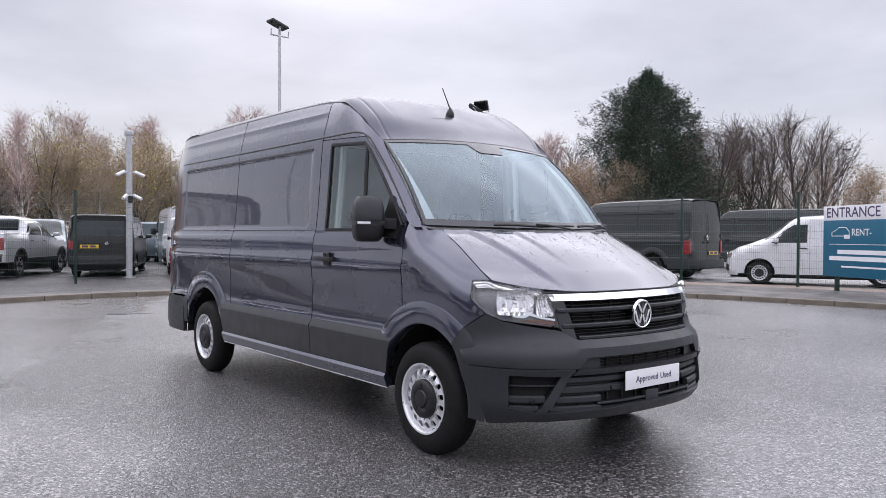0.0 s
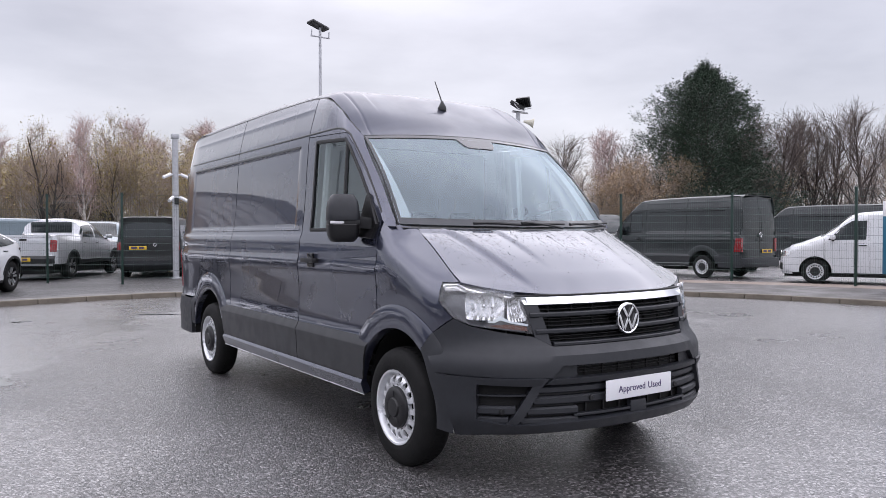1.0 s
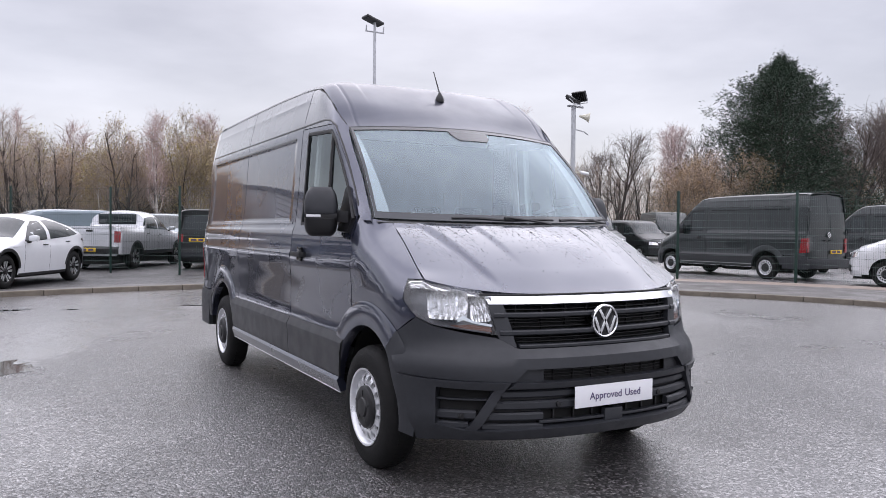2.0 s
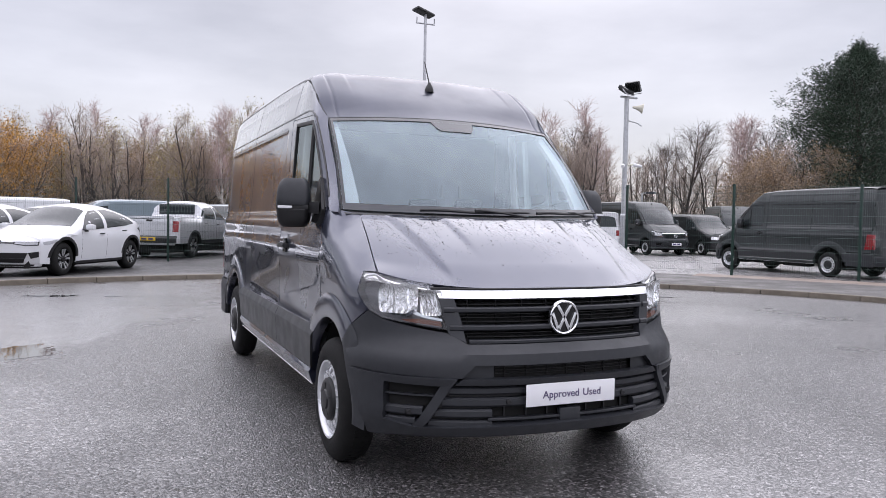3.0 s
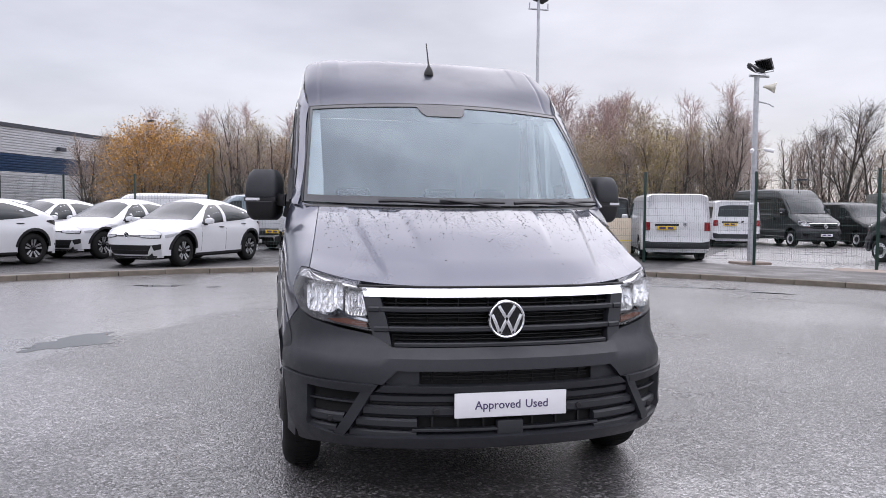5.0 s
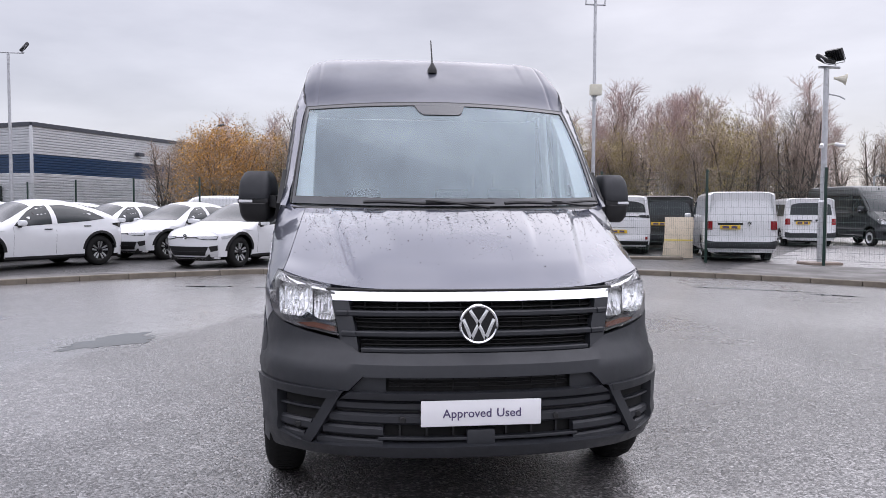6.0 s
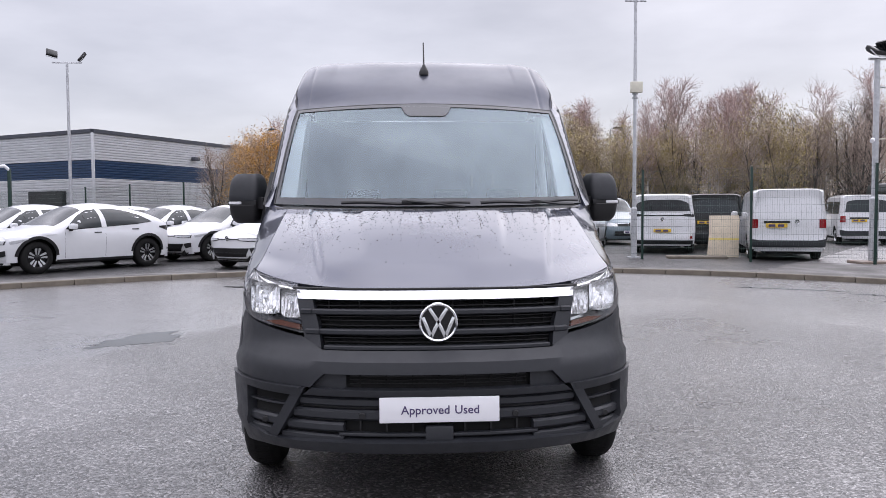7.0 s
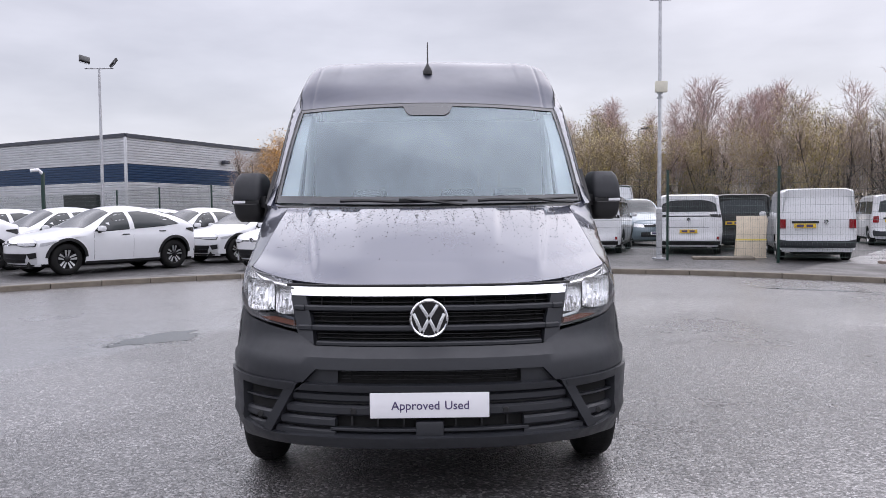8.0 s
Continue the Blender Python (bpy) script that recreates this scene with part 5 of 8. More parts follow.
            for j in range(nv + 1):
                row = []
                for i in range(nu + 1):
                    u, v = 2 * i / nu - 1, 2 * j / nv - 1
                    cx, cz = u * (1 - 0.07 * v**6) * hw, v * (1 - 0.07 * u**6) * hh
                    dep = 0.022 * v + 0.026 * (1 - max(u * u, v * v)) + 0.012 * (i % 2) * (1 - max(abs(u), abs(v)) ** 6) + rng.uniform(0, 0.003)
                    if max(abs(u), abs(v)) > 0.999:
                        dep = -0.010
                    slope = front_y(abs(xm + cx), 0.95) - front_y(abs(xm), 0.95)
                    row.append(bm.verts.new((xm + cx, ym + dep + slope * 0.9, zm + cz)))
                grid.append(row)
            for A, B in zip(grid, grid[1:]):
                for i in range(nu):
                    bm.faces.new((A[i], A[i + 1], B[i + 1], B[i]))
            bmesh.ops.recalc_face_normals(bm, faces=bm.faces)
            if sum(f_.normal.y for f_ in bm.faces) > 0:
                bmesh.ops.reverse_faces(bm, faces=bm.faces)
            part("reflector", bm, M_REFL, lamp, smooth=0)
            bm = bmesh.new()
            bmesh.ops.create_icosphere(bm, subdivisions=2, radius=0.010, matrix=Matrix.Translation((xm, ym + 0.012, zm)))
            part("bulb", bm, M_CHROME, lamp)
        bm = patch([wrap_poly([(0.622, 0.842), (0.70, 0.853), (0.76, 0.861), (0.80, 0.871), (0.72, 0.879), (0.626, 0.866)], s)], wrap_at(-0.012), 0.04, lip=0.02, inward=(0, 0.3, 0.9))
        part("indicator", bm, M_AMBER, lamp, "amber indicator")
        def sloped(u, z):
            # the strip leans back towards its upper edge
            p = wrap_at(-0.004)(u, z)
            x0 = 1.009 + 0.19 * (min(abs(p.x), 0.88) - 0.643)
            p.y += 0.8 * min(0.036, max(0.0, z - x0))
            return p

        bm = patch([wrap_poly([(0.643, 1.011), (0.78, 1.038), (0.862, 1.054), ("y", -0.39, 1.050), ("y", -0.356, 1.087), (0.866, 1.090), (0.78, 1.069), (0.650, 1.041)], s)], sloped, 0.012, lip=0.015, inward=(0, 0.3, 0.9))
        part("light_strip", bm, M_REFL, lamp, "bright silvered strip")
        bm = patch([wrap_poly([(0.62, 0.868), (0.70, 0.884), (0.745, 0.900), (0.775, 0.885), (0.84, 0.893), ("y", -0.55, 0.905), ("y", -0.55, 0.914), (0.84, 0.904), (0.78, 0.898), (0.745, 0.922), (0.70, 0.896), (0.62, 0.880)], s)], wrap_at(-0.010), 0.04, lip=0.012, inward=(0, 0.3, 0.9))
        part("chrome_fin", bm, M_CHROME, lamp)


def build_rear(van, paint, plate):
    """Rear doors, tail lamps, bumper."""
    y = REAR_Y - 0.02

    def rear_at(o):
        return lambda x, z: Vector((x, y + o - 0.06 * (abs(x) / 0.9) ** 4 - 0.10 * max(0.0, (z - 1.3)) ** 2 / 1.4, z))

    def half(z):
        return side_x(4.84, z) - 0.035
    zs = list(np.linspace(0.62, 2.36, 14))
    for s in (-1, 1):
        edge = [(s * half(z), z) for z in zs]
        poly = [(s * 0.006, 0.62)] + edge + [(s * 0.006, 2.44)]
        bm = patch([poly], rear_at(0), 0.10, lip=0.03, inward=(0, 3.0, 1.2))
        door = part("rear_door", bm, paint, van)
        win = [(s * 0.10, 1.42), (s * 0.80, 1.42), (s * 0.74, 2.02), (s * 0.10, 2.02)]
        part("window_panel", patch([win], rear_at(0.008), 0.12, lip=0.012, inward=(0, 3.0, 1.2)), paint, door)
        part("door_handle", one_box((s * 0.12 - 0.07, y + 0.0, 1.12), (s * 0.12 + 0.07, y + 0.035, 1.16), 0.008), M_BLACK, door)
        for z in (0.85, 1.35, 2.0):
            part("hinge", one_box((s * (half(z)) - 0.03, 4.82, z - 0.05), (s * (half(z)) + 0.025, 4.90, z + 0.05), 0.008), paint, door)
        bm = patch([[(4.70, 0.80), (4.90, 0.80), (4.90, 1.20), (4.76, 1.20)]], lambda yy, z: Vector((s * (side_x(yy, z) + 0.006), yy, z)), 0.06, lip=0.05, inward=(0, 4.0, 1.0))
        lamp = part("tail_lamp", bm, M_RED, van, "red tail lamp")
        part("tail_lamp_face", one_box((s * 0.80 if s > 0 else -0.90, 4.86, 0.80), (0.90 if s > 0 else -0.80, 4.905, 1.20), 0.01), M_RED, lamp)
        bm = patch([[(4.2, 0.34), (4.92, 0.34), (4.92, 0.70), (4.2, 0.70)]], lambda yy, z: Vector((s * (side_x(yy, max(z, 0.4)) + 0.004), yy, z)), 0.1, lip=0.04, inward=(0, 4.0, 0.6))
        part("bumper_side", bm, M_PLAST, van)
    part("rear_bumper", one_box((-0.90, 4.84, 0.36), (0.90, 5.0, 0.62), 0.03), M_PLAST, van)
    part("rear_filler", one_box((-0.76, 4.72, 0.5), (0.76, 4.80, 2.34), 0.05), M_DARK, van)
    roundel(van, pose(0, y + 0.03, 1.30, 0, 0, 180), 0.07)
    if plate:
        number_plate(van, pose(-0.35, y + 0.03, 0.82, 0, 0, 180), M_PLATEY)


def build_cab(van):
    """What shows behind the glass: dash, wheel, seats, pillars and bulkhead."""
    dash = new("dashboard")
    dash.parent = van
    bm = patch([[(x, 0.0) for x in np.linspace(-0.86, 0.86, 13)] + [(x, 1.0) for x in np.linspace(0.86, -0.86, 13)]],
               lambda x, s: Vector((x, cowl_y(x) + 0.05 + (0.62 - cowl_y(x)) * s, 1.375 + 0.02 * math.sin(3 * s) - 0.16 * s**3)), 0.12, lip=0.3, inward=(0, 0.3, 0.5))
    part("top_pad", bm, M_INT, dash)
    part("binnacle", one_box((-0.62, 0.42, 1.33), (-0.22, 0.62, 1.42), 0.04), M_INT, dash)
    part("lower_dash", one_box((-0.86, 0.50, 0.7), (0.86, 0.72, 1.25), 0.06), M_INT, dash)
    wheel = new("steering_wheel")
    wheel.parent = van
    wheel.matrix_basis = pose(-0.42, 0.72, 1.27, 58, 0, 0)
    bm = bmesh.new()
    tube(bm, [(0.19 * math.cos(a), 0.19 * math.sin(a), 0) for a in np.linspace(0, 2 * math.pi, 37)], 0.016, sides=8, caps=False)
    part("rim", bm, M_BLACK, wheel)
    bm = one_box((-0.19, -0.025, -0.02), (0.19, 0.025, 0.0), 0.008)
    box(bm, (-0.07, -0.07, -0.03), (0.07, 0.06, 0.01), 0.02)
    part("hub", bm, M_BLACK, wheel)
    for x, w in ((-0.45, 0.52), (0.22, 0.48), (0.62, 0.40)):
        seat = new("seat")
        seat.parent = van
        seat.matrix_basis = Matrix.Translation((x, 1.05, 0.0))
        part("cushion", one_box((-w / 2, -0.05, 0.72), (w / 2, 0.48, 0.90), 0.06), M_SEAT, seat)
        part("backrest", one_box((-w / 2 + 0.02, -0.06, 0.0), (w / 2 - 0.02, 0.08, 0.58), 0.06, pose(0, 0.44, 0.86, -12)), M_SEAT, seat)
        part("headrest", one_box((-0.13, -0.05, 0.60), (0.13, 0.06, 0.70), 0.045, pose(0, 0.44, 0.86, -12)), M_SEAT, seat)
    bulk = part("bulkhead", one_box((-0.87, 1.62, 0.45), (0.87, 1.66, 2.06), 0.02), M_BULK, van)
    for x in (0.38, 0.54):
        part("white_tag", one_box((x - 0.008, 1.605, 1.56), (x + 0.008, 1.618, 1.66)), M_PLATEW, bulk)
    part("bulkhead_top", one_box((-0.80, 1.60, 2.06), (0.80, 1.64, 2.36), 0.02), M_BULK, van)
    part("headlining", patch([[(-0.78, 0.80), (0.78, 0.80), (0.78, 1.62), (-0.78, 1.62)]], lambda x, y: Vector((x, y, roof_z(x, y) - 0.06)), 0.2, lip=0), M_LINING, van)
    part("cab_floor", one_box((-0.86, 0.5, 0.46), (0.86, 1.62, 0.50)), M_INT, van)
    for s in (-1, 1):
        bm = patch([[(s * 0.985, 0.04), (s * 0.985, 0.965), (s * 0.925, 0.965), (s * 0.875, 0.10), (s * 0.885, 0.04)]],
                   lambda u, t_: screen_at(u, t_) + Vector((0, 0.035 + 0.25 * (1 - abs(u)), -0.015)), 0.08, lip=0.03, inward=(0, 1.5, 1.2))
        part("pillar_trim", bm, M_LINING, van, "pale windscreen pillar trim")
        bm = bmesh.new()
        tube(bm, [(s * (side_x(1.25, z) - 0.07), 1.25, z) for z in (1.1, 1.4, 1.7, 2.05)], 0.028, sides=8)
        part("b_pillar_trim", bm, M_LINING, van)


build_van("panel_van", "dark metallic grey high-roof panel van, wet, with steel wheels", M_PAINT, "", Matrix.Identity(4), True, False, "Approved Used")


# ---- ground ----
KERB = [(-30, -20), (-16.5, -1.0), (-12.0, 4.6), (-8.2, 9.4), (-5.0, 11.75), (-2.0, 12.95), (1.2, 13.35), (4.0, 12.6), (6.6, 11.3), (8.9, 9.1), (10.6, 6.7), (11.5, 3.8), (11.9, -1.5), (12.6, -9.0), (14.0, -20.0)]


def kerb_line(step=0.9):
    """Points at even steps along the smooth line of the kerb's foot."""
    dense = []
    for i in range(1, len(KERB) - 2):
        p0, p1, p2, p3 = (Vector(k) for k in KERB[i - 1:i + 3])
        for j in range(40):
            t = j / 40
            dense.append(0.5 * ((2 * p1) + (p2 - p0) * t + (2 * p0 - 5 * p1 + 4 * p2 - p3) * t * t + (3 * p1 - p0 - 3 * p2 + p3) * t**3))
    out, run = [dense[0]], 0.0
    for a, b in zip(dense, dense[1:]):
        d = (b - a).length
        while run + d >= step:
            a = a.lerp(b, (step - run) / d)
            out.append(a.copy())
            d = (b - a).length
            run = 0.0
        run += d
    return out


bm = bmesh.new()
bmesh.ops.create_grid(bm, x_segments=40, y_segments=40, size=600)
tagged(mesh_ob("ground", bm, M_TARMAC, 0), "wet grey tarmac of a car park, damp and patchy", "ground", kind="structure")
LOT_Z = 0.03
line = kerb_line(0.915)


def offset_line(pts, d):
    out = []
    for i, p in enumerate(pts):
        a, b = pts[max(0, i - 1)], pts[min(len(pts) - 1, i + 1)]
        t = (b - a).normalized()
        out.append(p + Vector((-t.y, t.x)) * d)
    return out


def band(name, label, d0, d1, z0, z1, material, category, i0=0, i1=None):
    bm = bmesh.new()
    A, B = offset_line(line, d0)[i0:i1], offset_line(line, d1)[i0:i1]
    va = [bm.verts.new((p.x, p.y, z0)) for p in A]
    vb = [bm.verts.new((p.x, p.y, z1)) for p in B]
    for i in range(len(va) - 1):
        bm.faces.new((va[i], va[i + 1], vb[i + 1], vb[i]))
    bmesh.ops.recalc_face_normals(bm, faces=bm.faces)
    if bm.faces[:][0].normal.z < 0:
        bmesh.ops.reverse_faces(bm, faces=bm.faces)
    return tagged(mesh_ob(name, bm, material, 0), label, category, kind="structure")


EAST = next(i for i, q in enumerate(line) if q.x > 6.7)
BUFF = next(i for i, q in enumerate(line) if q.x > 8.4)
band("pavement", "dark tarmac footway behind the kerb", 0.12, 3.4, 0.092, 0.10, M_FOOT, "pavement", EAST)
band("pavement", "narrow grey tarmac footway behind the kerb", 0.12, 1.5, 0.092, 0.040, M_FOOT, "pavement", 0, EAST + 1)
band("verge", "dark tarmac apron between footway and fence", 1.5, 4.4, 0.040, 0.038, M_LOT, "pavement", 0, EAST + 1)
band("verge", "dark tarmac strip along the fence", 3.4, 4.4, 0.10, 0.07, M_FOOT, "pavement", EAST, BUFF + 1)
band("verge", "buff gravel and paving strip along the fence", 3.4, 4.6, 0.10, 0.095, M_FLAGS, "pavement", BUFF)
# the lot behind
rough = bmesh.new()
inner = offset_line(line, 4.3)
va = [rough.verts.new((p.x, p.y, LOT_Z + 0.012)) for p in inner]
vb = []
for p in inner:
    d = (Vector((p.x, p.y)) - Vector((0, 2))).normalized()
    q = Vector((0, 2)) + d * 140
    vb.append(rough.verts.new((q.x, q.y, LOT_Z + 0.012)))
for name_, mt_, i0, i1, lab in (("lot_surface", M_LOT, 0, EAST, "dark wet tarmac of the storage lot"), ("yard_surface", M_YARD, EAST, len(va) - 1, "pale wet surface of the van yard")):
    bm = bmesh.new()
    wa, wb = [bm.verts.new(v.co) for v in va[i0:i1 + 1]], [bm.verts.new(v.co) for v in vb[i0:i1 + 1]]
    for i in range(len(wa) - 1):
        bm.faces.new((wa[i], wa[i + 1], wb[i + 1], wb[i]))
    bmesh.ops.recalc_face_normals(bm, faces=bm.faces)
    if bm.faces[:][0].normal.z < 0:
        bmesh.ops.reverse_faces(bm, faces=bm.faces)
    tagged(mesh_ob(name_, bm, mt_, 0), lab, "ground", kind="structure")


def puddle(x, y, rx, ry, rot, seed):
    """Standing water with a ragged edge, in one sheet with tongues."""
    rng = random.Random(seed)
    ph = [rng.uniform(0, 6.3) for _ in range(6)]
    bm = bmesh.new()
    pts = []
    for i in range(110):
        a = 2 * math.pi * i / 110
        k = 1 + 0.22 * math.sin(2 * a + ph[0]) + 0.16 * math.sin(3 * a + ph[1]) + 0.12 * math.sin(5 * a + ph[2]) + 0.10 * math.sin(9 * a + ph[3]) + 0.07 * math.sin(15 * a + ph[4]) + 0.05 * math.sin(27 * a + ph[5])
        pts.append((rx * k * math.cos(a), ry * k * math.sin(a)))
    c, s = math.cos(radians(rot)), math.sin(radians(rot))
    bm.faces.new([bm.verts.new((x + px * c - py * s, y + px * s + py * c, 0.002)) for px, py in pts])
    return tagged(mesh_ob("puddle", bm, M_WATER, 0), "shallow puddle of rain water on the tarmac", "puddle", "puddles on the tarmac")


for i, (x, y, rx, ry, rot) in enumerate(((-3.02, 4.20, 0.60, 0.25, 48), (-3.05, 10.02, 0.34, 0.13, -16), (-2.09, 9.74, 0.13, 0.07, -16), (6.6, 8.6, 0.75, 0.10, -33), (-0.05, 9.65, 0.30, 0.08, -30), (7.4, 7.6, 0.5, 0.07, -36))):
    puddle(x, y, rx, ry, rot, i)


# ---- parked vehicles: front towards -y, front axle at y = 0 ----
class Shell:
    """The outer surface of a road vehicle, from tables of its lines."""

    def __init__(self, sp):
        self.sp = sp

    def plan(self, y):
        sp = self.sp
        if y < sp["nose_back"]:
            q = min(0.999, (sp["nose_back"] - y) / (sp["nose_back"] - sp["front"]))
            return (1 - q ** sp["nose_m"]) ** (1 / sp["nose_m"])
        if y > sp["tail_back"]:
            q = min(0.999, (y - sp["tail_back"]) / (sp["rear"] - sp["tail_back"]))
            return (1 - q ** sp["tail_m"]) ** (1 / sp["tail_m"])
        return 1.0

    def side(self, y, z):
        sp = self.sp
        zs = curve_table(sp["belt"], y)
        if z <= zs:
            return lerp_table(sp["width"], z) * self.plan(y)
        zt, n = curve_table(sp["top"], y), lerp_table(sp["n"], y)
        xs = lerp_table(sp["width"], zs) * self.plan(y)
        q = min(0.9995, (z - zs) / max(0.02, zt - zs))
        return xs * (1 - q**n) ** (1 / n)

    def edge_z(self, y, k=0.93):
        sp = self.sp
        zs, zt, n = curve_table(sp["belt"], y), curve_table(sp["top"], y), lerp_table(sp["n"], y)
        return zs + (zt - zs) * (1 - k**n) ** (1 / n)

    def top(self, x, y):
        sp = self.sp
        zs, zt, n = curve_table(sp["belt"], y), curve_table(sp["top"], y), lerp_table(sp["n"], y)
        xs = max(0.05, lerp_table(sp["width"], zs) * self.plan(y))
        q = min(0.9995, abs(x) / xs)
        return zs + (zt - zs) * (1 - q**n) ** (1 / n)

    def end(self, x, z, rear):
        sp = self.sp
        w = lerp_table(sp["width"], z)
        a, b, m = (sp["tail_back"], sp["rear"], sp["tail_m"]) if rear else (sp["nose_back"], sp["front"], sp["nose_m"])
        q = min(0.9995, abs(x) / w)
        y = a + (b - a) * (1 - q**m) ** (1 / m)
        return y + lerp_table(sp["tail_lean" if rear else "nose_lean"], z)


def build_car(name, label, category, sp, paint, group, m):
    car = thing(name, label, category, group, m)
    sh = Shell(sp)
    wb, hub, R = sp["wb"], sp["r"], sp["r"] + 0.06
    yf, yr = sp["side_from"], sp["side_to"]
    z0 = sp["sill"]

    def line(a, b, n=24):
        return [(y, sh.edge_z(y)) for y in np.linspace(a, b, n)]
    da = math.degrees(math.asin(min(0.99, (z0 - hub) / R))) if z0 > hub else -math.degrees(math.asin(min(0.99, (hub - z0) / R)))
    bottom = [(yf, z0)] + arc_pts(0, hub, R, 180 - da, da, 14) + arc_pts(wb, hub, R, 180 - da, da, 14) + [(yr, z0)]
    poly = bottom + line(yr, yf)
    for s in (-1, 1):
        bm = patch([poly], lambda y, z: Vector((s * sh.side(y, z), y, z)), 0.10, lip=0.02, inward=(0, wb / 2, 0.6))
        side = part("body_side", bm, paint, car)
        # dark arches and sill
        if sp["clad"]:
            for cy in (0, wb):
                ring = arc_pts(cy, hub, R + 0.055, 175, 5, 14) + arc_pts(cy, hub, R - 0.01, 5, 175, 14)
                part("wheel_arch", patch([ring], lambda y, z: Vector((s * (sh.side(y, z) + 0.008), y, z)), 0.2, lip=0.03, inward=(0, wb / 2, 0.6)), M_BLACK, side)
            part("sill_trim", patch([[(R, z0 - 0.03), (wb - R, z0 - 0.03), (wb - R, z0 + sp.get("trim", 0.09)), (R, z0 + sp.get("trim", 0.09))]], lambda y, z: Vector((s * (sh.side(y, z) + 0.008), y, z)), 0.3, lip=0.03, inward=(0, wb / 2, 0.6)), M_BLACK, side)
        if sp["clad"] and sp.get("tape"):
            rim = [(y, z) for gl in sp["side_glass"] for y, z in gl]
            cy_, cz_ = sum(p[0] for p in rim) / len(rim), sum(p[1] for p in rim) / len(rim)
            surround = [(cy_ + (y - cy_) * 1.025, cz_ + (z - cz_) * 1.09) for y, z in sp["side_glass"][0][:2] + sp["side_glass"][1][1:6] + sp["side_glass"][0][4:]]
            part("window_surround", patch([surround], lambda y, z: Vector((s * (sh.side(y, z) + 0.003), y, z)), 0.10, lip=0.006, inward=(0, wb / 2, 0.9)), M_GLOSSB, side)
        for gl in sp["side_glass"]:
            part("side_window", patch([gl], lambda y, z: Vector((s * (sh.side(y, z) + 0.005), y, z)), 0.10, lip=0.008, inward=(0, wb / 2, 0.9)), M_CARGLASS, side)
        for tp in sp.get("tape", []):
            part("film_strip", patch([tp], lambda y, z: Vector((s * (sh.side(y, z) + 0.009), y, z)), 0.10, lip=0.004, inward=(0, wb / 2, 0.9)), M_PLATEW, side, "white protective film")
        for nm, pl, mt in sp.get("side_parts", []):
            part(nm, patch([pl], lambda y, z: Vector((s * (sh.side(y, z) + 0.010), y, z)), 0.06, lip=0.012, inward=(0, wb / 2, 0.8)), mt, side)
        for ys in sp["seams"]:
            zt = sh.edge_z(ys) - 0.05
            bm = bmesh.new()
            sweep(bm, [(Vector((s * sh.side(ys, z), ys, z)), Vector((s, 0, 0)), Vector((0, 1, 0))) for z in np.linspace(z0 + 0.06, min(zt, sp["seam_top"]), 8)], [(-0.01, -0.0025), (0.0015, -0.0025), (0.0015, 0.0025), (-0.01, 0.0025)])
            part("door_gap", bm, M_BLACK, side)
        for ys, zz in sp["handles"]:
            part("door_handle", one_box((s * sh.side(ys, zz) - 0.02, ys - 0.09, zz - 0.012), (s * sh.side(ys, zz) + 0.02, ys + 0.09, zz + 0.012), 0.006), sp.get("handle_mat", M_BLACK), side)
        ym, zm = sp["mirror"]
        mir = bmesh.new()
        xm = sh.side(ym, zm - 0.05)
        box(mir, (s * (xm + 0.14) - 0.10, ym - 0.07, zm - 0.05), (s * (xm + 0.14) + 0.10, ym + 0.07, zm + 0.08), 0.05)
        mo = part("door_mirror", mir, paint, car)
        part("mirror_foot", one_box((s * (xm + 0.02) - 0.05, ym - 0.03, zm - 0.09), (s * (xm + 0.02) + 0.05, ym + 0.03, zm - 0.04), 0.01), M_BLACK, mo)
    # top skin from nose to tail
    ys = np.linspace(yf, yr, 64)
    edge = [(sh.side(y, sh.edge_z(y)), y) for y in ys]
    bm = bmesh.new()
    rows = []
    for x, y in edge:
        rows.append([bm.verts.new((u * x, y, sh.top(u * x, y))) for u in np.linspace(-1, 1, 15)])
    for A, B in zip(rows, rows[1:]):
        for k in range(14):
            bm.faces.new((A[k], A[k + 1], B[k + 1], B[k]))
    bmesh.ops.recalc_face_normals(bm, faces=bm.faces)
    if sum(f.normal.z for f in bm.faces) < 0:
        bmesh.ops.reverse_faces(bm, faces=bm.faces)
    part("upper_body", bm, paint, car)
    # front and rear faces, closed up to the skin's first and last rows
    for rear in (False, True):
        y1 = yr if rear else yf
        zt = sh.edge_z(y1)
        bm = bmesh.new()
        rows = []
        zl = z0 - 0.05
        for k in range(21):
            f = k / 20
            row = []
            for u in np.sin(np.linspace(-1, 1, 35) * math.pi / 2):
                xw = sh.side(y1, min(zt, z0 + (zt - z0) * f)) * u
                ztop = sh.top(xw, y1) if abs(u) < 0.999 else zt
                z = zl + (ztop - zl) * f
                ye = sh.end(xw, min(z, sp["end_z"][1 if rear else 0]), rear)
                bl = smooth01((f - 0.80) / 0.2)
                ye = ye + (y1 - ye) * bl
                row.append(bm.verts.new((xw, ye if abs(u) < 0.999 else y1, z)))
            rows.append(row)
        for A, B in zip(rows, rows[1:]):
            for k in range(34):
                bm.faces.new((A[k], A[k + 1], B[k + 1], B[k]))
        bmesh.ops.recalc_face_normals(bm, faces=bm.faces)
        if sum(f.normal.y for f in bm.faces) * (1 if rear else -1) < 0:
            bmesh.ops.reverse_faces(bm, faces=bm.faces)
        part("tail_panel" if rear else "nose_panel", bm, paint, car)
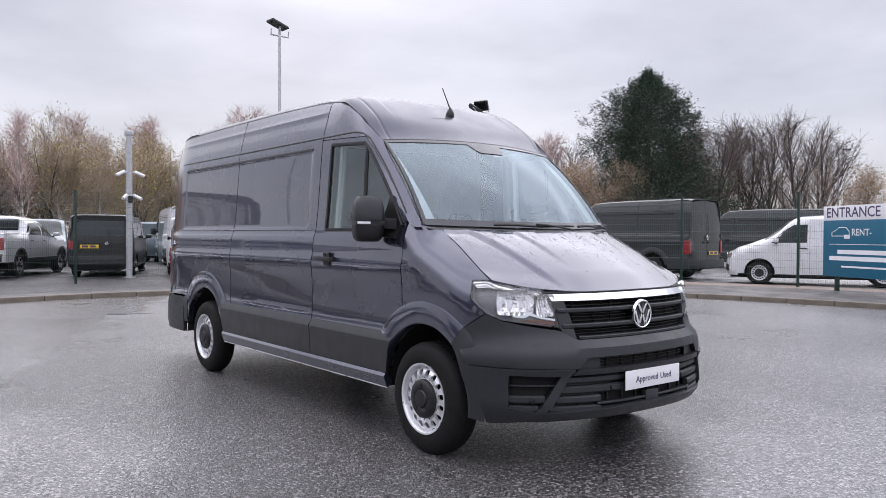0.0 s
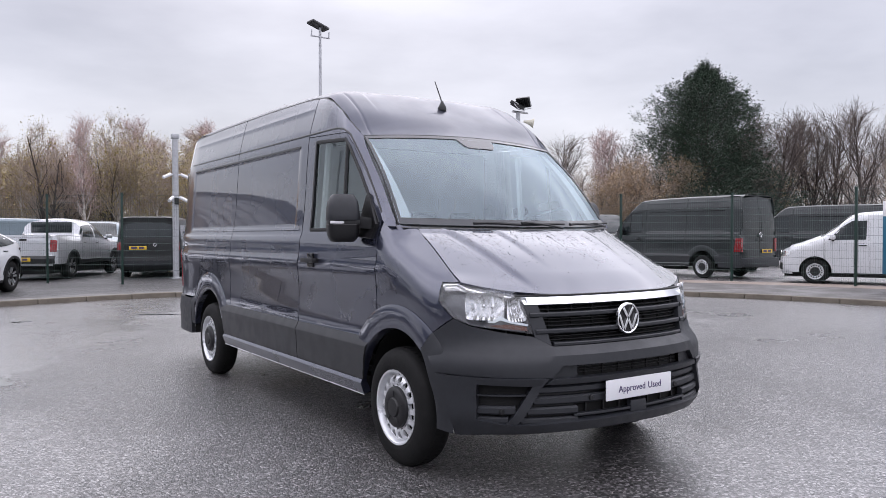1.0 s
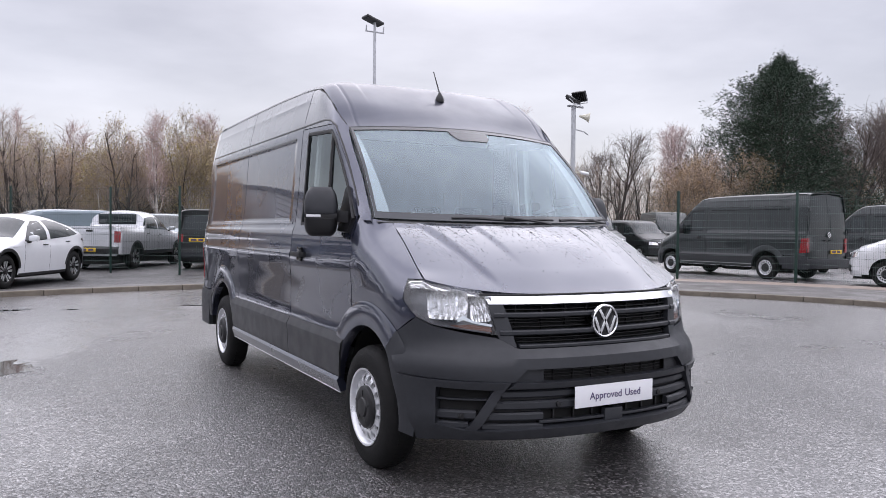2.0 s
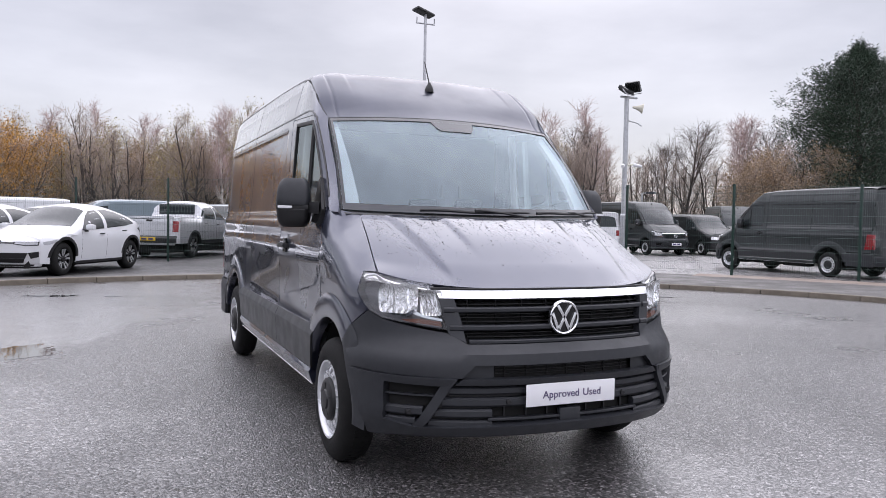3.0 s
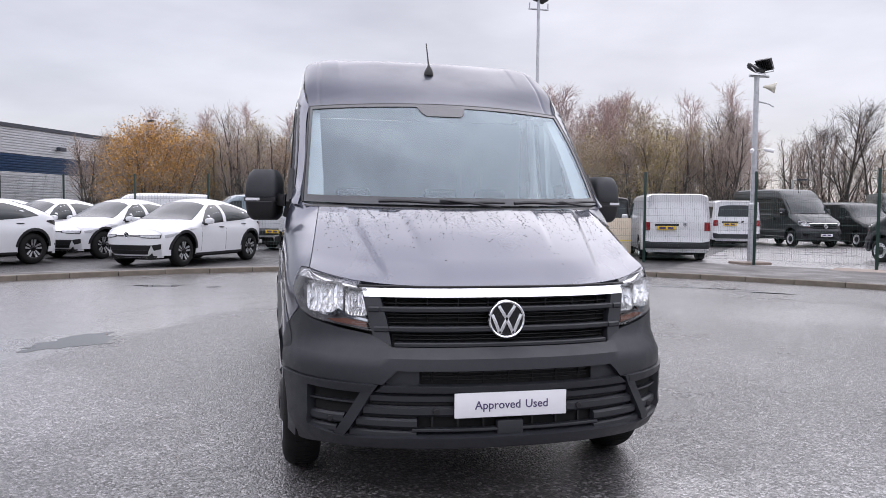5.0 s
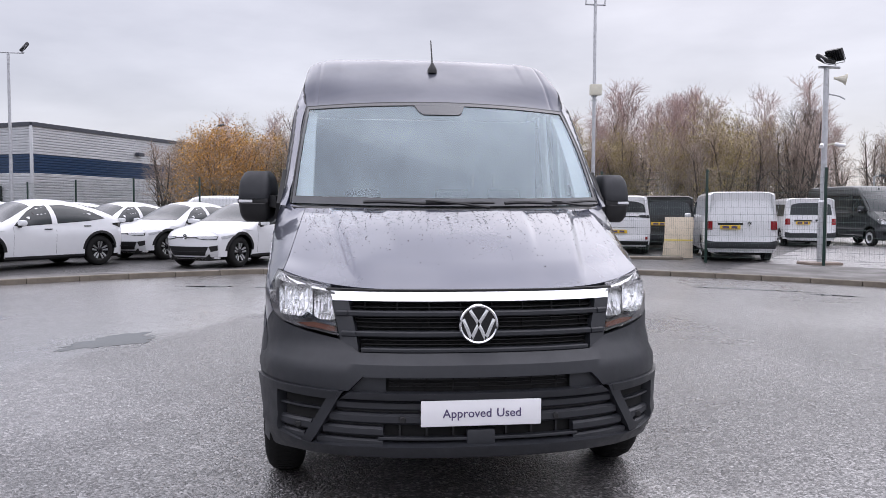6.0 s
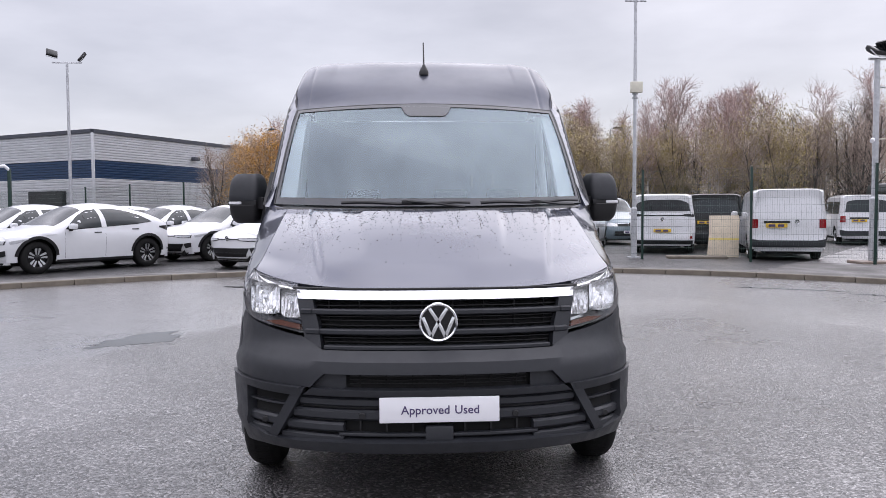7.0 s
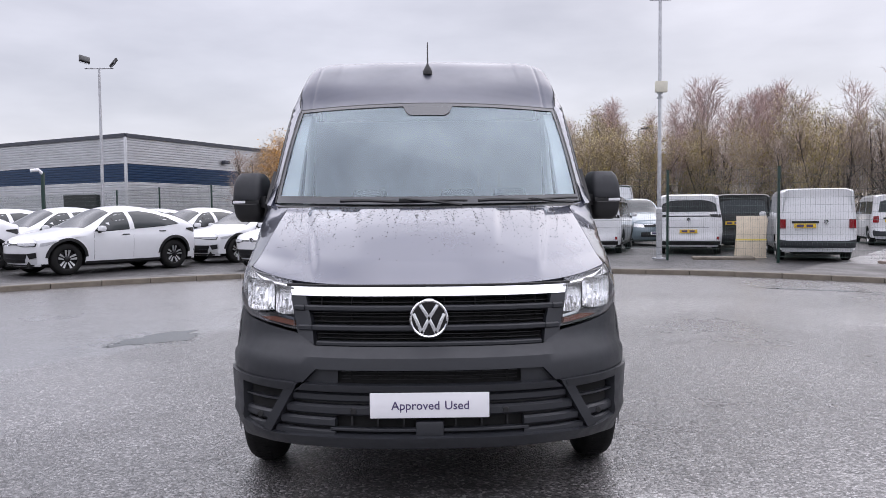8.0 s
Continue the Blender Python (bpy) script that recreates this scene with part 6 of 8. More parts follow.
        for nm, poly2, mt, out, lab in sp["rear_parts" if rear else "front_parts"]:
            for s in ((1, -1) if min(p[0] for p in poly2) > 0.01 else (1,)):
                q = [(s * x, z) for x, z in poly2]
                sg = 1 if rear else -1
                bm = patch([q], lambda x, z: Vector((x, sh.end(x, min(z, sp["end_z"][1 if rear else 0]), rear) + sg * out, z)), 0.04, lip=0.03, inward=(0, wb / 2, 0.6))
                part(nm, bm, mt, car, lab)
    for nm, poly2, mt in sp["top_parts"]:
        part(nm, patch([poly2], lambda x, y: Vector((x, y, sh.top(x, y) + 0.006)), 0.08, lip=0.008, inward=(0, wb / 2, 0.3)), mt, car)
    if sp.get("cab_back"):
        part("cab_rear_window", one_box((-0.62, 2.60, 1.40), (0.62, 2.655, 1.74), 0.02, pose(0, 0, 0)), M_CARGLASS, car)
    if sp.get("badge_front"):
        bz = sp["badge_front"]
        roundel(car, Matrix.Translation((0, sh.end(0, bz, False) - 0.02, bz)), 0.065)
    if sp.get("badge_rear"):
        bz = sp["badge_rear"]
        roundel(car, pose(sp.get("badge_x", 0), sh.end(0, bz, True) + 0.02, bz, 0, 0, 180), 0.06)
    if sp.get("plate_rear"):
        px, pz = sp["plate_rear"]
        number_plate(car, pose(px, sh.end(px, pz, True) + 0.04, pz, 0, 0, 180), M_PLATEY)
    if sp.get("plate_front"):
        pz = sp["plate_front"]
        number_plate(car, pose(0, sh.end(0, pz, False) - 0.022, pz), M_PLATEW)
    bm = one_box((-0.55, sp["front"] + 0.15, 0.18), (0.55, sp["rear"] - 0.15, 0.45))
    box(bm, (-0.80, R + 0.03, 0.2), (0.80, wb - R - 0.03, 0.42))
    box(bm, (-0.72, -R - 0.05, 0.42), (0.72, wb + R + 0.05, sp["inner_top"]))
    part("underbody", bm, M_DARK, car)
    for y in (0, wb):
        for s in (-1, 1):
            steel_wheel(car, s * (lerp_table(sp["width"], hub) - 0.012), y, s, sp["r"], 0.22, sp["alloy"])
    return car


# crossover coupe
CROSS = dict(
    wb=2.77, r=0.365, front=-0.86, rear=3.72, nose_back=-0.05, nose_m=2.4, tail_back=2.85, tail_m=2.4, side_from=-0.60, side_to=3.50, sill=0.27, clad=True, alloy=True, trim=0.025,
    width=[(0.2, 0.86), (0.33, 0.885), (0.48, 0.905), (0.62, 0.918), (0.80, 0.926), (0.90, 0.915), (1.0, 0.885)],
    top=[(-0.86, 0.79), (-0.6, 0.88), (-0.3, 0.95), (0.0, 1.0), (0.3, 1.06), (0.52, 1.15), (0.85, 1.345), (1.15, 1.50), (1.45, 1.575), (1.75, 1.595), (2.1, 1.58), (2.5, 1.515), (2.9, 1.405), (3.2, 1.285), (3.42, 1.19), (3.7, 1.14)],
    belt=[(-0.86, 0.60), (-0.5, 0.70), (0.0, 0.80), (0.5, 0.90), (1.4, 0.97), (2.6, 1.03), (3.3, 1.02), (3.7, 0.97)],
    n=[(-0.86, 3.0), (0.3, 3.0), (0.7, 2.5), (1.4, 2.4), (2.6, 2.3), (3.4, 2.8), (3.7, 3.0)],
    nose_lean=[(0.25, 0.08), (0.36, 0.02), (0.5, 0.0), (0.7, 0.0), (0.80, 0.05), (1.0, 0.16)], tail_lean=[(0.25, -0.08), (0.45, 0.0), (0.60, 0.0), (0.75, -0.03), (0.98, -0.05), (1.15, -0.02)], end_z=(0.95, 1.15),
    side_glass=[[(0.66, 1.005), (0.80, 0.985), (1.55, 1.030), (1.50, 1.445), (1.28, 1.405), (1.05, 1.30), (0.82, 1.14)], [(1.55, 1.030), (2.45, 1.085), (2.88, 1.14), (2.60, 1.285), (2.25, 1.385), (1.90, 1.435), (1.50, 1.445)]],
    tape=[[(1.53, 1.015), (1.66, 1.02), (1.60, 1.45), (1.49, 1.445)]],
    side_parts=[("lamp_wrap", [(-0.56, 0.672), (-0.45, 0.682), (-0.22, 0.772), (-0.21, 0.785), (-0.40, 0.764), (-0.57, 0.735)], M_LAMPG), ("tail_lamp_wrap", [(3.12, 0.985), (3.42, 0.90), (3.46, 0.94), (3.44, 1.03), (3.14, 1.02)], M_GLOSSB), ("wing_strip", [(0.16, 0.845), (0.42, 0.862), (0.42, 0.878), (0.18, 0.862)], M_ALLOY)],
    seams=(0.62, 1.62), seam_top=0.95, handles=((1.42, 0.895), (2.42, 0.955)), handle_mat=M_BLACK, mirror=(0.74, 1.03), inner_top=0.75,
    front_parts=[("headlamp", [(0.30, 0.690), (0.50, 0.660), (0.72, 0.662), (0.73, 0.742), (0.30, 0.738)], M_GLOSSB, 0.010, "headlamp in a black surround"), ("lamp_lens", [(0.33, 0.700), (0.50, 0.674), (0.71, 0.678), (0.715, 0.730), (0.33, 0.728)], M_LAMPG, 0.020, "pale headlamp lens"), ("light_bar", [(-0.30, 0.705), (0.30, 0.705), (0.30, 0.728), (-0.30, 0.728)], M_BLACK, 0.014, ""),
                 ("intake_band", [(-0.46, 0.30), (0.46, 0.30), (0.56, 0.505), (-0.56, 0.505)], M_BLACK, 0.016, "black intake band"), ("corner_intake", [(0.60, 0.385), (0.72, 0.42), (0.73, 0.535), (0.57, 0.505)], M_BLACK, 0.024, "black corner intake"), ("intake_rib", [(-0.50, 0.385), (0.50, 0.385), (0.51, 0.395), (-0.51, 0.395)], M_PLAST, 0.024, ""), ("lower_lip", [(-0.60, 0.225), (0.60, 0.225), (0.62, 0.262), (-0.62, 0.262)], M_BLACK, 0.010, "")],
    rear_parts=[("tail_lamp", [(0.40, 0.90), (0.82, 0.88), (0.82, 0.99), (0.40, 0.97)], M_RED, 0.010, "red tail lamp"), ("rear_bumper", [(-0.7, 0.28), (0.7, 0.28), (0.75, 0.46), (-0.75, 0.46)], M_BLACK, 0.012, "")],
    top_parts=[("windscreen", [(-0.75, 0.44), (-0.4, 0.36), (0.0, 0.33), (0.4, 0.36), (0.75, 0.44), (0.60, 1.16), (-0.60, 1.16)], M_CARGLASS), ("rear_window", [(-0.54, 2.62), (0.54, 2.62), (0.62, 3.30), (-0.62, 3.30)], M_CARGLASS), ("roof_fin", [(-0.03, 2.02), (0.03, 2.02), (0.03, 2.2), (-0.03, 2.2)], M_WHITEP)],
    badge_front=0.735)

# mid-size van, tall and square
TVAN = dict(
    wb=3.0, r=0.335, front=-0.93, rear=3.97, nose_back=-0.10, nose_m=2.6, tail_back=3.55, tail_m=5.0, side_from=-0.62, side_to=3.90, sill=0.30, clad=False, alloy=False,
    width=[(0.2, 0.88), (0.35, 0.93), (0.7, 0.952), (1.05, 0.95), (1.2, 0.93), (1.75, 0.865)],
    top=[(-0.93, 0.90), (-0.6, 1.03), (-0.3, 1.13), (0.0, 1.25), (0.15, 1.32), (0.5, 1.59), (0.80, 1.80), (1.1, 1.885), (1.8, 1.92), (3.0, 1.915), (3.7, 1.895), (3.95, 1.86)],
    belt=[(-0.93, 0.72), (-0.5, 0.86), (0.0, 1.0), (0.3, 1.12), (0.8, 1.45), (1.2, 1.62), (3.9, 1.62)],
    n=[(-0.93, 3.0), (0.1, 3.0), (0.5, 2.3), (1.1, 5.0), (3.9, 7.0)],
    nose_lean=[(0.25, 0.05), (0.4, 0.0), (0.6, 0.0), (0.9, 0.07), (1.1, 0.16)], tail_lean=[(0.25, -0.04), (0.4, 0.03), (0.55, 0.03), (0.60, 0.0), (1.1, 0.0), (2.0, -0.14)], end_z=(1.0, 2.0),
    side_glass=[[(0.30, 1.16), (1.18, 1.17), (1.20, 1.66), (0.86, 1.65), (0.62, 1.50)]],
    seams=(0.22, 1.26, 2.42), seam_top=1.8, handles=((1.10, 1.02),), mirror=(0.42, 1.22), inner_top=0.80,
    front_parts=[("headlamp", [(0.46, 0.72), (0.84, 0.74), (0.86, 0.90), (0.50, 0.84)], M_REFL, 0.012, ""), ("grille", [(-0.46, 0.73), (0.46, 0.73), (0.50, 0.84), (-0.50, 0.84)], M_BLACK, 0.010, ""), ("lower_grille", [(-0.6, 0.36), (0.6, 0.36), (0.6, 0.54), (-0.6, 0.54)], M_BLACK, 0.010, ""), ("chrome_strip", [(-0.47, 0.835), (0.47, 0.835), (0.47, 0.855), (-0.47, 0.855)], M_CHROME, 0.016, "")],
    rear_parts=[("tail_lamp", [(0.74, 0.86), (0.915, 0.86), (0.905, 1.10), (0.74, 1.10)], M_RED, 0.014, "red tail lamp"), ("rear_bumper", [(-0.89, 0.36), (0.89, 0.36), (0.92, 0.47), (0.92, 0.58), (0.70, 0.54), (-0.70, 0.54), (-0.92, 0.58), (-0.92, 0.47)], M_PLAST, 0.022, ""), ("handle_strip", [(-0.04, 0.99), (0.60, 0.99), (0.60, 1.05), (-0.04, 1.05)], M_BLACK, 0.014, ""),
                ("brake_light", [(-0.16, 1.80), (0.16, 1.80), (0.16, 1.825), (-0.16, 1.825)], M_RED, 0.006, "")],
    top_parts=[("windscreen", [(-0.80, 0.13), (0.80, 0.13), (0.70, 0.84), (-0.70, 0.84)], M_CARGLASS)],
    badge_front=0.80, badge_rear=1.03, badge_x=-0.20, plate_rear=(0.29, 0.93))


def variant(base, **changes):
    d = dict(base)
    d.update(changes)
    return d


TVAN_GLASS = variant(TVAN, rear_parts=TVAN["rear_parts"] + [("rear_window", [(-0.76, 1.24), (0.76, 1.24), (0.68, 1.74), (-0.68, 1.74)], M_CARGLASS, 0.012, "dark rear window")],
                     side_glass=TVAN["side_glass"] + [[(1.34, 1.18), (2.36, 1.18), (2.36, 1.66), (1.34, 1.66)], [(2.48, 1.18), (3.66, 1.18), (3.60, 1.64), (2.48, 1.66)]])
TVAN_FRONT = variant(TVAN, plate_front=0.50)
BUZZ = variant(TVAN_GLASS, r=0.37, clad=True, alloy=True, top=[(-0.93, 0.92), (-0.6, 1.06), (-0.2, 1.20), (0.1, 1.36), (0.5, 1.62), (0.85, 1.80), (1.2, 1.86), (1.9, 1.885), (3.0, 1.88), (3.7, 1.85), (3.95, 1.80)],
               n=[(-0.93, 3.0), (0.1, 3.0), (0.5, 2.3), (1.1, 4.6), (3.9, 6.5)],
               width=[(0.2, 0.90), (0.35, 0.96), (0.7, 0.985), (1.05, 0.98), (1.2, 0.95), (1.75, 0.86)], plate_rear=(0.0, 0.72), badge_x=0.0, badge_rear=1.07,
               rear_parts=[("tail_lamp", [(0.66, 1.16), (0.95, 1.14), (0.94, 1.24), (0.62, 1.235)], M_GLOSSB, 0.014, "slim dark tail lamp"), ("lamp_strip", [(-0.66, 1.17), (0.66, 1.17), (0.64, 1.20), (-0.64, 1.20)], M_GLOSSB, 0.010, ""), ("rear_bumper", [(-0.9, 0.30), (0.9, 0.30), (0.92, 0.42), (-0.92, 0.42)], M_BLACK, 0.02, ""),
                           # a dark strip on the tailgate paints the shade of its crease
                           ("rear_window", [(-0.82, 1.32), (0.82, 1.32), (0.74, 1.72), (0.68, 1.76), (-0.68, 1.76), (-0.74, 1.72)], M_TINT, 0.012, "dark rear window"), ("tailgate_crease", [(-0.60, 0.83), (0.60, 0.83), (0.60, 0.838), (-0.60, 0.838)], M_PLAST, 0.003, ""), ("reflector", [(0.82, 0.47), (0.89, 0.47), (0.89, 0.56), (0.82, 0.56)], M_RED, 0.012, "")])
PICKUP = variant(
    TVAN, wb=3.27, r=0.39, front=-0.95, rear=4.45, tail_back=4.1, side_from=-0.62, side_to=4.40, sill=0.48, clad=True, alloy=True,
    width=[(0.3, 0.90), (0.5, 0.945), (0.9, 0.955), (1.1, 0.94), (1.25, 0.90)],
    top=[(-0.95, 1.02), (-0.6, 1.13), (0.0, 1.20), (0.45, 1.26), (0.9, 1.56), (1.2, 1.78), (1.5, 1.86), (2.2, 1.86), (2.56, 1.80), (2.66, 1.36), (2.76, 1.31), (4.4, 1.33)],
    belt=[(-0.95, 0.86), (-0.4, 1.0), (0.5, 1.12), (2.5, 1.18), (2.8, 1.22), (4.4, 1.26)],
    n=[(-0.95, 3.2), (0.4, 3.2), (0.9, 2.3), (1.5, 2.6), (2.5, 2.8), (2.8, 6.0), (4.4, 6.0)],
    tail_lean=[(0.25, 0.0), (0.5, 0.06), (0.66, 0.06), (0.7, 0.0), (1.4, -0.02)], end_z=(1.1, 1.4),
    side_glass=[[(0.82, 1.24), (1.62, 1.25), (1.62, 1.66), (1.28, 1.63)], [(1.72, 1.25), (2.55, 1.28), (2.42, 1.62), (1.72, 1.67)]], seams=(0.55, 1.67, 2.60), seam_top=1.3, handles=((1.52, 1.08), (2.45, 1.10)), mirror=(0.78, 1.28), inner_top=0.95,
    front_parts=[("headlamp", [(0.56, 0.84), (0.86, 0.84), (0.86, 1.0), (0.56, 1.0)], M_REFL, 0.012, ""), ("grille", [(-0.54, 0.66), (0.54, 0.66), (0.54, 1.0), (-0.54, 1.0)], M_BLACK, 0.010, "")],
    rear_parts=[("tail_lamp", [(0.76, 0.84), (0.92, 0.84), (0.92, 1.18), (0.76, 1.18)], M_RED, 0.014, "red tail lamp"), ("rear_bumper", [(-0.9, 0.50), (0.9, 0.50), (0.9, 0.72), (-0.9, 0.72)], M_BLACK, 0.03, ""), ("tailgate_seam", [(-0.75, 1.245), (0.75, 1.245), (0.75, 1.255), (-0.75, 1.255)], M_BLACK, 0.006, ""), ("tailgate_latch", [(-0.10, 1.16), (0.10, 1.16), (0.10, 1.22), (-0.10, 1.22)], M_BLACK, 0.010, "")],
    top_parts=[("windscreen", [(-0.74, 0.50), (0.74, 0.50), (0.62, 1.26), (-0.62, 1.26)], M_CARGLASS), ("load_bed", [(-0.74, 2.86), (0.74, 2.86), (0.74, 4.32), (-0.74, 4.32)], M_DARK)],
    cab_back=True, plate_rear=(0.0, 0.62), badge_rear=None, badge_front=0.83)


def parked(x, y, rz):
    return pose(x, y, LOT_Z + 0.012, 0, 0, rz)


def ahead(x, y, az, back):
    """Pose of a vehicle whose rear stands at (x, y) and which points to the azimuth az (degrees from +y towards +x); back: front axle to rear."""
    a = radians(az)
    return parked(x + math.sin(a) * back, y + math.cos(a) * back, 180 - az)


WHITE_CARS = "white crossover cars parked in a row"
c_label = "white coupe-backed electric crossover parked behind the kerb, dark alloy wheels"


def by_mid(x, y, rz, mid):
    a = radians(rz)
    return parked(x + math.sin(a) * mid - 0.0, y - math.cos(a) * mid, rz)


def cross_at(x, y, rz):
    """x, y: halfway between the wheels on the car's left side."""
    a = radians(rz)
    right = Vector((-math.cos(a), -math.sin(a)))
    return by_mid(x + right.x * 0.92, y + right.y * 0.92, rz, CROSS["wb"] / 2)


cross = build_car("crossover_car", c_label, "car", CROSS, M_WHITEP, WHITE_CARS, cross_at(-2.33, 15.4, -30))
for x, y, rz in ((-7.35, 14.2, -37), (-4.6, 18.35, -33), (-9.6, 16.1, -38), (-6.8, 19.6, -35), (-11.6, 13.4, -42), (-9.0, 21.4, -37), (-12.4, 18.2, -40), (-3.2, 20.9, -32), (-13.0, 9.3, -46), (-15.2, 5.4, -50), (-17.0, 1.2, -54), (-18.4, -3.0, -58)):
    copy_thing(cross, cross_at(x, y, rz))

VANS = "vans parked inside the fence"
build_van("panel_van", "dark green-grey high-roof panel van parked behind the green fence", M_DVAN, VANS, parked(16.92, 14.5, 181), False, True)
van2 = build_van("panel_van", "dark grey high-roof panel van facing the fence", M_DVAN, VANS, parked(21.0, 23.7, -3), False, False)
copy_thing(van2, parked(26.0, 15.5, 200))
copy_thing(van2, parked(27.5, 25.5, -30))
tw = build_car("delivery_van", "white mid-size van with blank rear doors and red tail lamps", "van", TVAN, M_WHITEP, VANS, ahead(9.95, 15.2, 20, 3.97))
copy_thing(tw, parked(16.95, 7.78, 206))
build_van("panel_van", "white high-roof panel van in the back row", M_WHITEP, VANS, ahead(7.6, 27.6, 12, 4.93), False, True)
copy_thing(tw, ahead(20.3, 12.4, 30, 3.97))
tg = build_car("passenger_van", "white mid-size van with dark side windows", "van", TVAN_GLASS, M_WHITEP, VANS, ahead(20.0, 27.8, 30, 3.97))
copy_thing(tg, ahead(17.2, 23.3, 20, 3.97))
copy_thing(tg, parked(19.4, 2.5, 206))
td = build_car("passenger_van", "black mid-size van with dark rear window and yellow plate", "van", TVAN_GLASS, M_BLACKP, VANS, ahead(2.3, 20.7, 22, 3.97))
copy_thing(td, ahead(10.4, 21.0, 17, 3.97))
tf = build_car("delivery_van", "black mid-size van with a chrome grille strip facing the fence", "van", TVAN_FRONT, M_BLACKP, VANS, parked(23.9, 23.4, -6))
bz = build_car("electric_bus_van", "white rounded van with dark rear window and slim lamps", "van", BUZZ, M_WHITEP, VANS, ahead(7.9, 18.97, 20, 3.97))
copy_thing(bz, ahead(5.0, 19.8, 20, 3.97))
pk = build_car("pickup_truck", "silver double-cab pickup truck with open load bed", "pickup truck", PICKUP, M_SILVER, VANS, ahead(-1.05, 21.25, 31, 4.45))
tb = build_car("delivery_van", "grey-blue mid-size van facing out of the rows", "van", TVAN_FRONT, M_BLUEG, VANS, parked(-3.6, 26.2, -78))
copy_thing(tb, parked(2.2, 29.0, -12))
copy_thing(tb, parked(8.8, 30.5, 10))
copy_thing(tb, parked(8.6, 26.2, 12))
tw2 = copy_thing(tw, parked(-7.5, 27.0, -80))
copy_thing(cross, parked(5.4, 31.0, -10))


# ---- fence, poles, sign, boards ----
FENCE = [(-30.0, 44.0), (-13.4, 28.6), (-10.6, 25.8), (-8.0, 23.8), (-5.5, 22.4), (-3.1, 21.2), (-0.6, 19.6), (1.0, 17.9), (3.7, 17.3), (6.45, 16.4), (8.85, 15.0), (11.25, 13.55), (12.9, 11.2), (15.0, 9.1), (15.25, 5.85), (15.7, 2.3), (16.2, -1.0), (16.6, -4.0), (19.5, -10.0)]


def build_fence():
    fence = thing("mesh_fence", "green powder-coated wire mesh fence on square posts", "fence")
    H = 2.42
    for x, y in FENCE:
        bm = one_box((-0.028, -0.028, -0.08), (0.028, 0.028, H), 0.006)
        box(bm, (-0.032, -0.032, H), (0.032, 0.032, H + 0.02), 0.004)
        p = part("post", bm, M_FENCE, fence)
        p.matrix_basis = Matrix.Translation((x, y, 0.06))
    for (x0, y0), (x1, y1) in zip(FENCE, FENCE[1:]):
        ln = math.hypot(x1 - x0, y1 - y0)
        verts, faces = [], []

        def wire(a, b, r):
            k = len(verts)
            d = (b - a).normalized()
            u = d.cross(Vector((0, 1, 0))).normalized()
            w = d.cross(u)
            for p in (a, b):
                for i in range(3):
                    an = 2.094 * i
                    verts.append(p + (u * math.cos(an) + w * math.sin(an)) * r)
            for i in range(3):
                j = (i + 1) % 3
                faces.append((k + i, k + j, k + 3 + j, k + 3 + i))
        n = int(ln / 0.055)
        for i in range(1, n):
            wire(Vector((ln * i / n, 0, 0.12)), Vector((ln * i / n, 0, H - 0.02)), 0.0021)
        for k in range(13):
            z = 0.14 + (H - 0.18) * k / 12
            wire(Vector((0, 0, z)), Vector((ln, 0.0001, z)), 0.0034)
        me = bpy.data.meshes.new("mesh_panel")
        me.from_pydata(verts, [], faces)
        me.materials.append(M_WIRE)
        p = new("mesh_panel", me)
        p.parent = fence
        p.matrix_basis = pose(x0, y0, 0.06, 0, 0, math.degrees(math.atan2(y1 - y0, x1 - x0)))
    return fence


build_fence()


def floodlight(parent, m, name="floodlight"):
    f = new(name)
    f.parent = parent
    f.matrix_basis = m
    part("body", one_box((-0.22, -0.05, -0.16), (0.22, 0.05, 0.16), 0.015), M_BLACK, f)
    part("front_glass", one_box((-0.19, -0.06, -0.13), (0.19, -0.051, 0.13), 0.004), M_TINT, f)
    for k in range(7):
        part("fin", one_box((-0.19 + k * 0.06, 0.05, -0.13), (-0.17 + k * 0.06, 0.085, 0.13)), M_BLACK, f)
    bm = bmesh.new()
    tube(bm, [(-0.23, 0, 0), (-0.23, 0.05, -0.2), (0.23, 0.05, -0.2), (0.23, 0, 0)], 0.012, sides=5)
    part("bracket", bm, M_GALV, f)
    return f


def pole(name, label, category, x, y, z, h, r0, r1, collar=0.0):
    p = thing(name, label, category, "", Matrix.Translation((x, y, z)))
    bm = bmesh.new()
    if collar:
        tube(bm, [(0, 0, 0), (0, 0, collar)], r0 * 1.45, sides=14)
        tube(bm, [(0, 0, collar), (0, 0, collar + 0.05)], r0 * 1.45, r0, sides=14)
    tube(bm, [(0, 0, collar), (0, 0, h)], r0, r1, sides=14)
    part("shaft", bm, M_GALV, p)
    part("base_plate", one_box((-0.16, -0.16, 0), (0.16, 0.16, 0.03), 0.005), M_GALV, p)
    return p


# tall lamp pole with a cream box on it
pa = pole("lamp_post", "tall slim galvanised lamp post with a flat lamp head", "street lamp", 6.45, 17.15, 0.04, 7.50, 0.056, 0.040, 1.4)
bm = bmesh.new()
tube(bm, [(-0.30, 0, 7.22), (0.30, 0, 7.22)], 0.024, sides=8)
for s in (-1, 1):
    tube(bm, [(s * 0.28, 0, 7.22), (s * 0.28, -0.03, 7.39)], 0.018, sides=6)
part("crossarm", bm, M_GALV, pa)
part("lamp_head", one_box((-0.42, -0.14, -0.03), (0.26, 0.14, 0.04), 0.02, pose(0, 0, 7.52, -10, 10, 20)), M_BLACK, pa)
